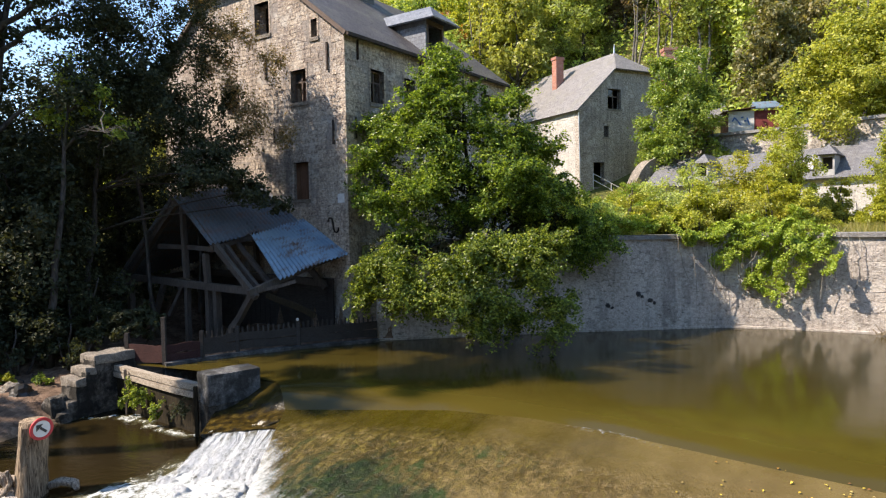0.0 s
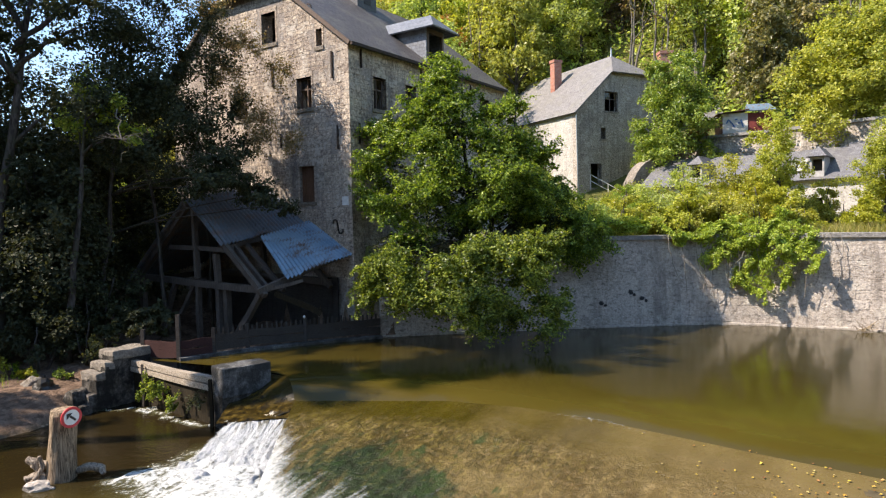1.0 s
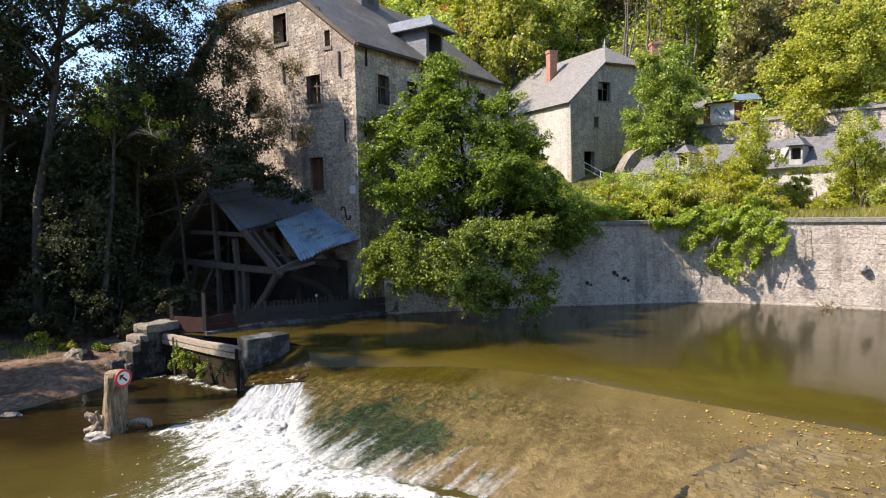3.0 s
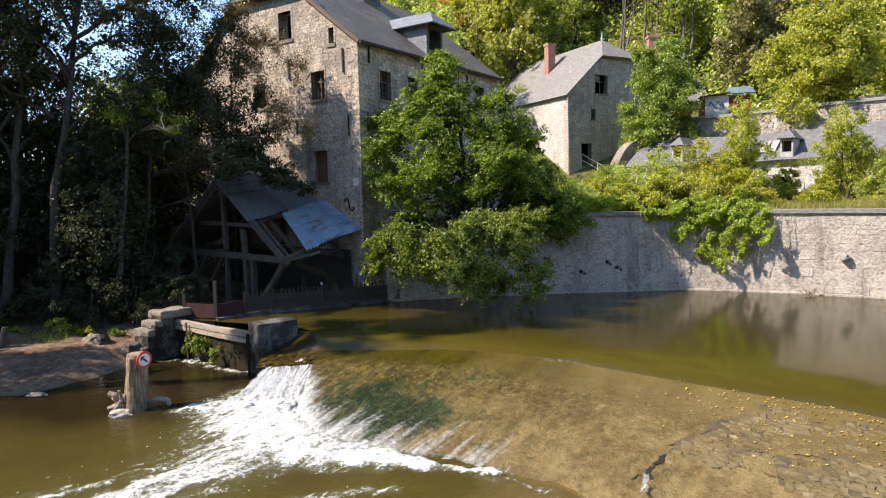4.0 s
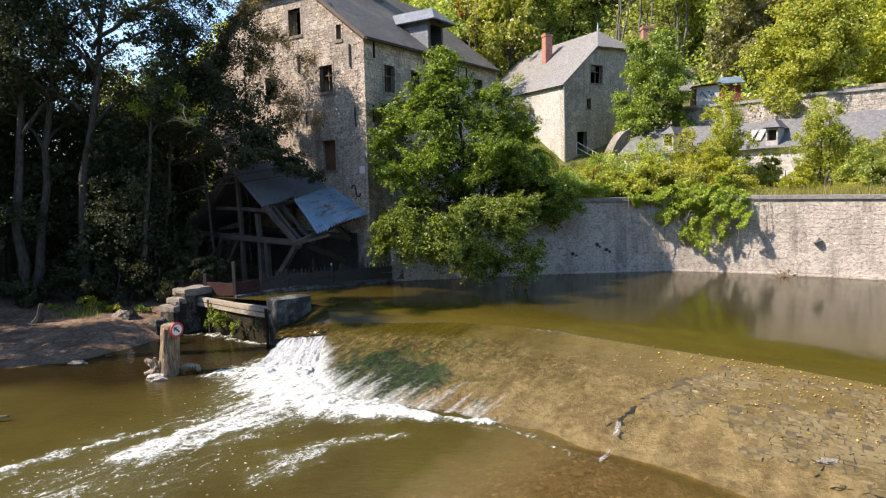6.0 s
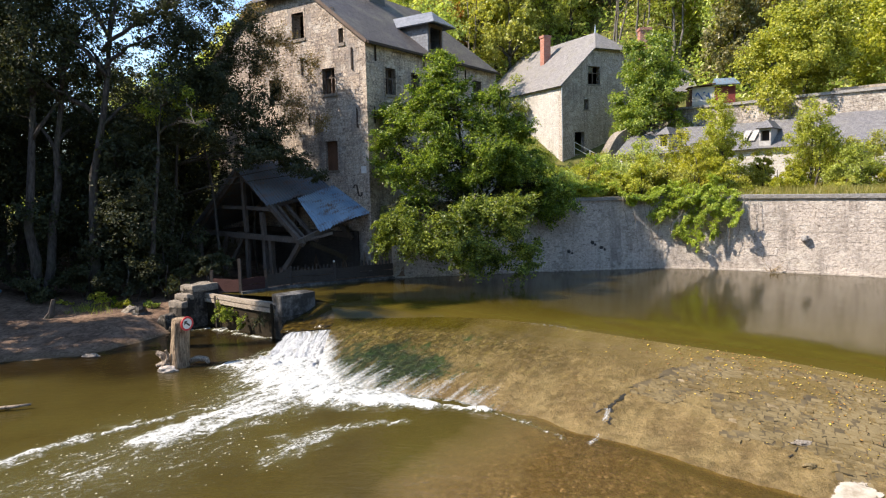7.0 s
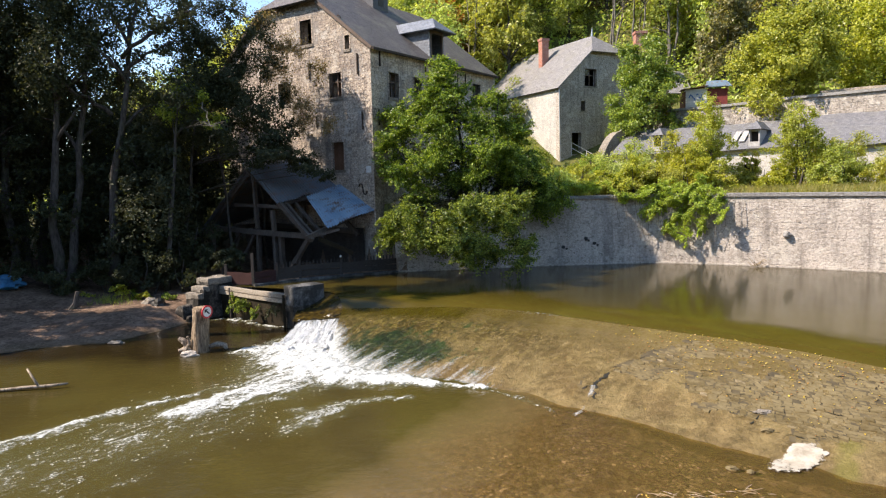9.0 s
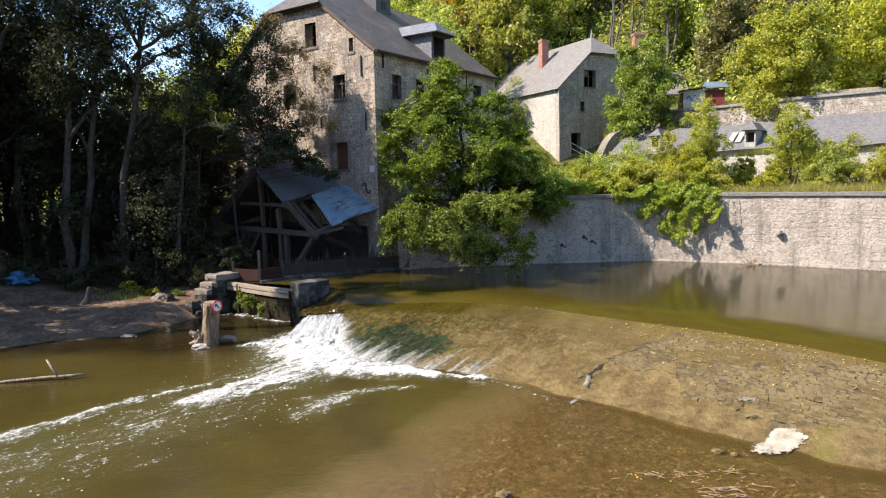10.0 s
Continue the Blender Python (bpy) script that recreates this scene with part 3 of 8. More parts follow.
M_BLACKSTONE = plain("wet_dark_stone", (0.012, 0.011, 0.009), (0.03, 0.026, 0.02), 0.4)
k = Mat("fallen_leaf_colours", rough=0.5)
k.color(k.ramp(k.island(), [(0.0, (0.16, 0.06, 0.02)), (0.3, (0.34, 0.15, 0.03)), (0.5, (0.48, 0.30, 0.03)), (0.75, (0.60, 0.46, 0.05)), (1.0, (0.34, 0.26, 0.12))]))
M_FALLEN = k.m
M_DARKSLATE = plain("dark_slate_cladding", (0.045, 0.048, 0.055), (0.08, 0.085, 0.095), 0.5, 9)
M_GREYPAINT = plain("flaking_grey_paint", (0.26, 0.25, 0.24), (0.44, 0.43, 0.41), 0.8)
M_JOINT = plain("silty_joints", (0.034, 0.025, 0.011), (0.110, 0.084, 0.039), 0.85, 2)
M_WETWOOD = wood_mat("wet_black_wood", (0.009, 0.007, 0.004), (0.040, 0.030, 0.015), (9, 9, 1.2), span=0.13)


# ---- building helpers ----
def obj_of(bm, name, mat, smooth=False):
    me = bpy.data.meshes.new(name)
    bm.to_mesh(me)
    bm.free()
    me.materials.append(mat)
    if smooth:
        me.polygons.foreach_set("use_smooth", [True] * len(me.polygons))
    return new(name, me)


def part(name, bm, mat, parent, label="", smooth=False):
    ob = obj_of(bm, name, mat, smooth)
    ob.parent = parent
    return tagged(ob, label)


def thing(name, label, category, m=None, group="", kind=""):
    ob = new(name)
    ob.empty_display_size = 0.2
    if m is not None:
        ob.matrix_world = m
    return tagged(ob, label, category, group, kind)


def structure(name, bm, mat, label, category, m=None, smooth=False):
    ob = obj_of(bm, name, mat, smooth)
    if m is not None:
        ob.matrix_world = m
    return tagged(ob, label, category, "", "structure")


def hexa(bm, p):
    """A six-sided solid from 8 corners: four below, four above, both counter-clockwise."""
    v = [bm.verts.new(c) for c in p]
    for f in ((3, 2, 1, 0), (4, 5, 6, 7), (0, 1, 5, 4), (1, 2, 6, 5), (2, 3, 7, 6), (3, 0, 4, 7)):
        bm.faces.new([v[i] for i in f])
    return v


def box(bm, x0, x1, y0, y1, z0, z1):
    return hexa(bm, [(x0, y0, z0), (x1, y0, z0), (x1, y1, z0), (x0, y1, z0), (x0, y0, z1), (x1, y0, z1), (x1, y1, z1), (x0, y1, z1)])


def beam(bm, p, q, w, h, twist=0.0, rng=None, end=1.0):
    """A squared timber from p to q, a little uneven where rng is given."""
    p, q = Vector(p), Vector(q)
    d = (q - p).normalized()
    side = d.cross(Vector((0, 0, 1)))
    if side.length < 1e-3:
        side = Vector((1, 0, 0))
    side.normalize()
    up = side.cross(d)
    a, b = math.cos(twist), math.sin(twist)
    side, up = side * a + up * b, up * a - side * b
    rings = []
    n = 4 if rng else 1
    for i in range(n + 1):
        c = p.lerp(q, i / n)
        f = 1 + (end - 1) * i / n
        if rng:
            c = c + side * rng.uniform(-0.12, 0.12) * w + up * rng.uniform(-0.12, 0.12) * h
            f *= rng.uniform(0.92, 1.06)
        rings.append([bm.verts.new(c + side * sx * w * f / 2 + up * sy * h * f / 2) for sx, sy in ((-1, -1), (1, -1), (1, 1), (-1, 1))])
    for r0, r1 in zip(rings, rings[1:]):
        for j in range(4):
            bm.faces.new((r0[j], r0[(j + 1) % 4], r1[(j + 1) % 4], r1[j]))
    bm.faces.new(rings[0][::-1])
    bm.faces.new(rings[-1])


def tube(bm, pts, radii, seg=8, rng=None):
    """A round limb along pts."""
    rings = []
    pts = [Vector(p) for p in pts]
    for i, (p, r) in enumerate(zip(pts, radii)):
        d = (pts[min(i + 1, len(pts) - 1)] - pts[max(i - 1, 0)]).normalized()
        a = d.cross(Vector((0.13, 0.97, 0.2))).normalized()
        b = d.cross(a)
        ring = []
        for j in range(seg):
            w = 2 * math.pi * j / seg
            rr = r * (rng.uniform(0.88, 1.12) if rng else 1)
            ring.append(bm.verts.new(p + (a * math.cos(w) + b * math.sin(w)) * rr))
        rings.append(ring)
    for r0, r1 in zip(rings, rings[1:]):
        for j in range(seg):
            bm.faces.new((r0[j], r1[j], r1[(j + 1) % seg], r0[(j + 1) % seg]))
    bm.faces.new(rings[0])
    bm.faces.new(rings[-1][::-1])


def bend(p, q, sag, n=6, rng=None, wob=0.0):
    """Points from p to q, bowed by the vector sag."""
    p, q, sag = Vector(p), Vector(q), Vector(sag)
    out = []
    for i in range(n + 1):
        f = i / n
        c = p.lerp(q, f) + sag * 4 * f * (1 - f)
        if rng and 0 < i < n:
            c += Vector((rng.uniform(-wob, wob), rng.uniform(-wob, wob), rng.uniform(-wob, wob)))
        out.append(c)
    return out


def fast_mesh(name, verts, faces, mat, smooth=False):
    """A mesh of quads from two arrays."""
    verts, faces = np.asarray(verts, dtype=np.float32), np.asarray(faces, dtype=np.int32)
    me = bpy.data.meshes.new(name)
    me.vertices.add(len(verts))
    me.vertices.foreach_set("co", verts.ravel())
    me.loops.add(faces.size)
    me.loops.foreach_set("vertex_index", faces.ravel())
    me.polygons.add(len(faces))
    me.polygons.foreach_set("loop_start", np.arange(0, faces.size, faces.shape[1], dtype=np.int32))
    me.polygons.foreach_set("loop_total", np.full(len(faces), faces.shape[1], dtype=np.int32))
    me.polygons.foreach_set("use_smooth", np.full(len(faces), smooth, dtype=bool))
    me.update(calc_edges=True)
    me.materials.append(mat)
    return me


def unit(a):
    return a / np.maximum(np.linalg.norm(a, axis=1, keepdims=True), 1e-6)


def leaves_at(rng, pos, out, size, up=0.5):
    """Folded leaves at the points pos; out: the way they face on the whole."""
    n = len(pos)
    nor = unit(out * 0.7 + rng.normal(0, 0.55, (n, 3)) + np.array([0, 0, up]))
    t = unit(np.cross(nor, rng.normal(0, 1, (n, 3))))
    b = np.cross(nor, t)
    s = size * rng.uniform(0.6, 1.35, (n, 1))
    base, tip = pos - t * s * 0.5, pos + t * s * 0.5 - nor * s * 0.12
    l, r = pos + b * s * 0.34 + nor * s * 0.10, pos - b * s * 0.34 + nor * s * 0.10
    verts = np.stack([base, r, tip, l], axis=1).reshape(-1, 3)
    return verts, np.arange(4 * n).reshape(-1, 4)


def leaf_mesh(name, rng, blobs, n, size, mat, shell=0.55, up=0.5, clump=0.0, tight=0.5, warp=0.12):
    """Leaves in the outer part of a set of rounded clumps (x, y, z, rx, ry, rz), thicker in places so that gaps open."""
    bl = np.array(blobs, dtype=float)
    w = (bl[:, 3] * bl[:, 4] + bl[:, 4] * bl[:, 5] + bl[:, 3] * bl[:, 5])
    pick = rng.choice(len(bl), n, p=w / w.sum())
    d = unit(rng.normal(0, 1, (n, 3)))
    rad = shell + (1 - shell) * rng.uniform(0, 1, (n, 1)) ** 0.7
    if clump > 0:
        # draw the leaves together into sprays that reach out by different lengths
        k = max(5, int(clump))
        sprays = unit(rng.normal(0, 1, (k * len(bl), 3))).reshape(len(bl), k, 3)
        reach = rng.uniform(0.6, 1.22, (len(bl), k))
        which = rng.integers(0, k, n)
        d = unit(d * rng.uniform(0.10, tight, (n, 1)) + sprays[pick, which])
        rad = rad * reach[pick, which][:, None]
    pos = bl[pick, :3] + d * bl[pick, 3:6] * rad
    # break the roundness of the clumps
    for k in (1.1, 2.7, 5.3):
        ph = rng.uniform(0, 6.28, 3)
        pos = pos + warp / k ** 0.6 * np.sin(pos[:, [1, 2, 0]] * k + ph) * np.cos(pos[:, [2, 0, 1]] * k * 0.8 + ph[::-1])
    verts, faces = leaves_at(rng, pos, d, size, up)
    return fast_mesh(name, verts, faces, mat)


def spray_mesh(name, rng, blobs, sprays, per, size, mat, reach=0.55, droop=0.35):
    """Leaves on flat drooping twig sprays round a set of rounded clumps: lit pads with dark gaps between them."""
    bl = np.array(blobs, dtype=float)
    w = bl[:, 3] * bl[:, 4] + bl[:, 4] * bl[:, 5] + bl[:, 3] * bl[:, 5]
    pick = rng.choice(len(bl), sprays, p=w / w.sum())
    d = unit(rng.normal(0, 1, (sprays, 3)) + np.array([0, 0, 0.25]))
    foot = bl[pick, :3] + d * bl[pick, 3:6] * rng.uniform(0.3, 1.25, (sprays, 1))
    out = d * np.array([1, 1, 0.35])
    axis_ = unit(out + rng.normal(0, 0.35, (sprays, 3)) + np.array([0, 0, -droop]))
    side = unit(np.cross(axis_, np.array([0, 0, 1.0])) + 1e-4)
    nor = np.cross(side, axis_)
    long = reach * rng.uniform(0.55, 1.35, (sprays, 1))
    which = np.repeat(np.arange(sprays), (per * rng.uniform(0.5, 1.5, sprays)).astype(int))
    n = len(which)
    u = rng.uniform(-0.35, 1.0, (n, 1))
    v = rng.normal(0, 0.30, (n, 1)) * (1.1 - 0.7 * np.abs(u))
    h = rng.normal(0, 0.10, (n, 1)) - 0.22 * u * u
    pos = foot[which] + (axis_[which] * u + side[which] * v + nor[which] * h) * long[which]
    for q in (0.9, 2.1, 4.6):
        ph = rng.uniform(0, 6.28, 3)
        pos = pos + 0.34 / q ** 0.7 * np.sin(pos[:, [1, 2, 0]] * q + ph) * np.cos(pos[:, [2, 0, 1]] * q * 0.8 + ph[::-1])
    verts, faces = leaves_at(rng, pos, nor[which] * 0.9 + axis_[which] * 0.3, size, 0.35)
    return fast_mesh(name, verts, faces, mat)


def shift_mesh(me, name, parent, label=""):
    ob = new(name, me)
    ob.parent = parent
    return tagged(ob, label)


def wall_cells(bm, x0, x1, z0, top, thick, holes, to):
    """A wall along x with openings (xa, xb, za, zb) right through it; top(x) is its upper edge, with breaks given in top.breaks.
    to(x, y, z) sets it in place: y = 0 is the outer face, y = thick the inner."""
    cuts = sorted({x0, x1, *[c for h in holes for c in h[:2]], *top[1]})
    cuts = [c for c in cuts if x0 <= c <= x1]
    f = top[0]
    for a, b in zip(cuts, cuts[1:]):
        spans, z = [], z0
        for h in sorted((h for h in holes if h[0] <= a + 1e-6 and h[1] >= b - 1e-6), key=lambda h: h[2]):
            spans.append((z, z, h[2], h[2]))
            z = h[3]
        spans.append((z, z, f(a), f(b)))
        for la, lb, ha, hb in spans:
            if ha - la < 1e-4:
                continue
            hexa(bm, [to(a, 0, la), to(b, 0, lb), to(b, thick, lb), to(a, thick, la), to(a, 0, ha), to(b, 0, hb), to(b, thick, hb), to(a, thick, ha)])
    bmesh.ops.remove_doubles(bm, verts=bm.verts[:], dist=1e-4)


def courses(rng, x0, x1, z0, z1, high, wide, ok):
    """Stones in rough courses: a list of (xa, xb, za, zb)."""
    out, z = [], z0
    while z < z1 - 0.05:
        h = min(high * rng.uniform(0.75, 1.3), z1 - z)
        x = x0 - rng.uniform(0, wide)
        while x < x1:
            w = wide * rng.uniform(0.5, 1.6)
            a, b = max(x, x0), min(x + w, x1)
            if b - a > 0.06 and ok(a, b, z, z + h):
                out.append((a, b, z, z + h))
            x += w
        z += h
    return out


def stone_pts(rng, s, gap, proud, to):
    """The 8 corners of one stone with uneven edges, standing proud of the wall face."""
    a, b, z0, z1 = s
    g = gap
    m = min(b - a, z1 - z0)
    j = lambda: rng.uniform(-0.5, 0.5) * g + rng.uniform(-0.02, 0.07) * m * rng.choice((-0.4, 0.4))
    d = proud * rng.uniform(0.2, 1.6)
    i = 0.010
    tilt = lambda: -d + rng.uniform(-0.25, 0.25) * proud
    back = [to(a + g, 0.03, z0 + g), to(b - g, 0.03, z0 + g), to(b - g, 0.03, z1 - g), to(a + g, 0.03, z1 - g)]
    front = [to(a + g + i + j(), tilt(), z0 + g + i + j()), to(b - g - i + j(), tilt(), z0 + g + i + j()), to(b - g - i + j(), tilt(), z1 - g - i + j()), to(a + g + i + j(), tilt(), z1 - g - i + j())]
    return back, front


def stones_mesh(name, rng, stones, gap, proud, to, mat):
    verts, faces = [], []
    for s in stones:
        back, front = stone_pts(rng, s, gap, proud, to)
        k = len(verts)
        verts += [tuple(p) for p in back + front]
        faces += [(k + 4, k + 5, k + 6, k + 7), (k, k + 1, k + 5, k + 4), (k + 1, k + 2, k + 6, k + 5), (k + 2, k + 3, k + 7, k + 6), (k + 3, k, k + 4, k + 7)]
    return fast_mesh(name, verts, faces, mat)


def roof_slab(bm, quad, thick, scale=1.0):
    """A roof plane with thickness; UVs run along the eave (u) and up the slope (v) in metres. quad: eave start, eave end, top end, top start."""
    a, b, c, d = [Vector(p) for p in quad]
    u = (b - a).normalized()
    nrm = (b - a).cross(d - a).normalized()
    w = nrm.cross(u)
    uvl = bm.loops.layers.uv.verify()
    top = [bm.verts.new(p) for p in (a, b, c, d)]
    low = [bm.verts.new(p - nrm * thick) for p in (a, b, c, d)]
    faces = [bm.faces.new(top), bm.faces.new(low[::-1])]
    for i in range(4):
        faces.append(bm.faces.new((low[i], low[(i + 1) % 4], top[(i + 1) % 4], top[i])))
    for f in faces:
        for l in f.loops:
            r = l.vert.co - a
            l[uvl].uv = (r.dot(u) * scale, r.dot(w) * scale)


def box_uv(bm):
    uvl = bm.loops.layers.uv.verify()
    bm.normal_update()
    for f in bm.faces:
        n = f.normal
        for l in f.loops:
            c = l.vert.co
            l[uvl].uv = (c.y, c.z) if abs(n.x) > 0.6 else ((c.x, c.z) if abs(n.y) > 0.6 else (c.x, c.y))


def blob_mesh(bm, c, r, rng, sub=2, rough=0.25):
    """A rounded uneven lump."""
    res = bmesh.ops.create_icosphere(bm, subdivisions=sub, radius=1.0)
    off = Vector((rng.uniform(-50, 50), rng.uniform(-50, 50), 0))
    for v in res["verts"]:
        k = 1 + rough * noise.noise(v.co * 1.7 + off)
        v.co = Vector((v.co.x * r[0] * k, v.co.y * r[1] * k, v.co.z * r[2] * k)) + Vector(c)


RNG = random.Random(5)
NPR = np.random.default_rng(11)

# foot of the river wall, from the fence by the mill round to the near bank
WALL_LINE = [(-9.2, 20.4), (-7.6, 21.75), (-3.0, 23.95), (4.0, 25.1), (10.2, 25.65), (12.3, 25.05), (15.0, 23.65), (20.4, 20.25), (30.0, 13.5), (44.0, 3.0)]
CREST = [(-4.5, 16.75), (-3.6, 16.7), (-2.3, 16.5), (-0.3, 16.1), (1.57, 15.15), (3.25, 13.95), (5.83, 11.75), (8.0, 10.0), (9.4, 8.5), (10.7, 6.7), (13.0, 3.2), (18.0, -5.0), (26.0, -18.0)]
TOE = [(-4.3, 12.0), (-3.4, 10.6), (-1.6, 9.9), (0.0, 9.4), (1.8, 8.0), (3.6, 6.4), (5.4, 4.5), (6.1, 4.0), (6.45, 3.55), (7.1, 3.3), (7.45, 2.7), (8.4, 2.35), (10.4, -0.4), (15.0, -8.2), (22.5, -20.5)]
SHORE = [(-60.0, -40.0), (-34.0, -10.0), (-26.0, 0.0), (-21.5, 8.0), (-19.3, 12.2), (-17.0, 13.7), (-15.4, 14.6), (-13.4, 15.2), (-12.2, 17.0), (-11.4, 19.6)]


def line_y(line, x):
    """y of a polyline at x, level beyond its ends' slope."""
    if x <= line[0][0]:
        return line[0][1]
    for (xa, ya), (xb, yb) in zip(line, line[1:]):
        if x <= xb:
            return ya + (yb - ya) * (x - xa) / (xb - xa)
    (xa, ya), (xb, yb) = line[-2:]
    return yb + (yb - ya) / (xb - xa) * (x - xb)


def smooth(a, b, x):
    f = min(1.0, max(0.0, (x - a) / (b - a)))
    return f * f * (3 - 2 * f)


TERRACE = [(16.5, 50.3), (18.7, 48.2), (22.3, 45.0), (25.6, 40.6), (30.2, 36.2), (44.0, 24.0)]


def hill(x, y):
    crest = 34 + 26 * smooth(-16, 12, x) + 20 * smooth(10, 50, x) - 22 * (1 - smooth(-60, -10, x))
    return crest * smooth(50, 125, y + 0.12 * x) ** 1.0


def ground_z(x, y):
    n = noise.noise(Vector((x * 0.13, y * 0.13, 0.3))) * 0.25 + noise.noise(Vector((x * 0.6, y * 0.6, 1.3))) * 0.07
    wl = line_y(WALL_LINE, x)
    # behind the river wall; in front of the mill the bank stays low
    mill_y = (x + 4.09) * 0.5446 + (y - 24.75) * 0.8387
    if x > -9.0 and y > wl + 0.8 and x < -2.2 and mill_y < 0.35:
        return 0.1 + n
    if (x > -9.0 and y > wl + 0.8) or (x > -22 and mill_y > 0.35 and x < -2.2):
        z = 3.45 + 1.0 * smooth(30, 44, y) + n
        if x > 16.4 and y > line_y(TERRACE, x) + 0.5:
            z = 9.9
        back = smooth(46, 58, y)
        z += back * 3.2 * (1 if z < 9 else 0)
        return z + hill(x, y)
    # river: pool above the weir, tail water below it
    if x > -9.0:
        if y > line_y(CREST, x) - 0.6:
            return -2.3
        toe = line_y(TOE, x)
        if y > toe + 1.7:
            return -2.4
        deep = 0.55 * (1 - smooth(-4.0, 2.5, x)) + 0.12
        bank = (1 - smooth(-30, -14, y))
        return TAIL_Z - deep + n * 0.35 + 2.8 * bank + 45 * smooth(-24, -90, y)
    # left bank: gravel beach, then soil under the trees
    sh = line_y(SHORE, x)
    d = y - sh
    if x > -11.4 and y > 19.6:
        d = max(d, 2.0) if y > 21.0 else d
    if d < 0:
        return TAIL_Z - 0.05 - 0.35 * (1 - smooth(-3.0, 0, d)) - 0.25 * (1 - smooth(-8, -3, d)) + n * 0.2 + 2.6 * (1 - smooth(-34, -22, y)) + 45 * smooth(-34, -100, y)
    z = TAIL_Z + 0.02 + 0.16 * min(d, 3.0) + 0.09 * max(0.0, min(d - 3, 12)) + n * min(1, d)
    z += 1.6 * smooth(26, 34, y)
    return z + hill(x, y) * 0.75


def axis(lo, hi, step, far):
    a = list(np.arange(lo, hi + step / 2, step))
    s, p, q = step, lo, hi
    left, right = [], []
    while q < far:
        s *= 1.22
        p, q = p - s, q + s
        left.append(p)
        right.append(q)
    return np.array(left[::-1] + a + right)


gx, gy = axis(-30, 36, 0.55, 1500), axis(-12, 62, 0.55, 1500)
gv = [(x, y, ground_z(x, y)) for y in gy for x in gx]
nx = len(gx)
gi = np.arange(len(gv)).reshape(len(gy), nx)
gf = np.stack([gi[:-1, :-1], gi[:-1, 1:], gi[1:, 1:], gi[1:, :-1]], axis=-1).reshape(-1, 4)
ground = new("ground", fast_mesh("ground", gv, gf, M_GROUND, True))
tagged(ground, "brown soil and gravel ground with a wooded hill", "ground", "", "structure")

# ---- water ----
def s_at(x):
    """The fraction along the crest at which it reaches x."""
    seg = [math.dist(a, b) for a, b in zip(CREST, CREST[1:])]
    d = 0.0
    for (a, b), l in zip(zip(CREST, CREST[1:]), seg):
        if x <= b[0]:
            return max(0.0, (d + l * (x - a[0]) / (b[0] - a[0])) / sum(seg))
        d += l
    return 1.0


def offset(line, d):
    """A polyline moved sideways by d, to its left."""
    out = []
    for i, p in enumerate(line):
        a, b = line[max(i - 1, 0)], line[min(i + 1, len(line) - 1)]
        w = Vector((b[0] - a[0], b[1] - a[1])).normalized()
        out.append((p[0] - w.y * d, p[1] + w.x * d))
    return out


UP_LINE = [(-5.0, 17.9)] + offset(CREST, 2.4)[1:]
pool_edge = [(x, y + 0.3) for x, y in WALL_LINE] + UP_LINE[::-1] + [(-6.5, 18.93), (-10.2, 20.4)]
bm = bmesh.new()
bm.faces.new([bm.verts.new((x, y, POOL_Z)) for x, y in pool_edge])
bmesh.ops.triangulate(bm, faces=bm.faces[:])
bm.normal_update()
bm.faces.ensure_lookup_table()
if bm.faces[0].normal.z < 0:
    bmesh.ops.reverse_faces(bm, faces=bm.faces[:])
structure("water_pool", bm, M_POOL, "calm murky olive green mill pool water", "water")


# golden wet sill between the block pier and the end of the weir
sv = []
for i in range(25):
    for j in range(25):
        f, g = i / 24, j / 24
        h = max(0.0, (g - 0.4) / 0.6)
        rise = 1 - (1 - h) ** 3
        near, far = Vector((-6.3, 15.75, 0)).lerp(Vector((-6.6, 18.98, 0)), g), Vector((-4.36, 15.85, 0)).lerp(Vector((-4.46, 16.75, 0)), g / 0.4) if g < 0.4 else Vector((-4.46, 16.75, 0)).lerp(Vector((-4.95, 17.98, 0)), h)
        near.z = -0.70 + 0.16 * min(1, g / 0.4) + 0.544 * h ** 3
        far.z = -0.60 + 0.175 * min(1, g / 0.4) + 0.432 * rise
        p = near.lerp(far, f)
        p.z += 0.07 * (noise.noise(p * 2.6) + 0.4 * noise.noise(p * 7.0)) * (1 - h) * math.sin(math.pi * f) ** 0.5
        sv.append(p)
si = np.arange(625).reshape(25, 25)
sill_water = new("water_sill", fast_mesh("water_sill", sv, np.stack([si[:-1, :-1], si[1:, :-1], si[1:, 1:], si[:-1, 1:]], axis=-1).reshape(-1, 4), M_SILL, True))
tagged(sill_water, "golden wet stone sill leading to the chute", "sill", "", "structure")


def crest_z(s):
    return -0.20 - 0.22 * (1 - smooth(0.0, 0.16, s))


bm = bmesh.new()
box_pts = [(-90, -60), (60, -60), (60, 26), (-90, 26)]
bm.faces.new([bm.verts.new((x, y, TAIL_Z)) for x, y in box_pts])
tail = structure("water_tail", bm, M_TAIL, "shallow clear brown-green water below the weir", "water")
tail.visible_shadow = False


# ---- weir apron ----
def along(line, f):
    """The point at the fraction f of a polyline's length."""
    seg = [math.dist(a, b) for a, b in zip(line, line[1:])]
    d = f * sum(seg)
    for (a, b), s in zip(zip(line, line[1:]), seg):
        if d <= s:
            return Vector((a[0] + (b[0] - a[0]) * d / s, a[1] + (b[1] - a[1]) * d / s))
        d -= s
    return Vector(line[-1])


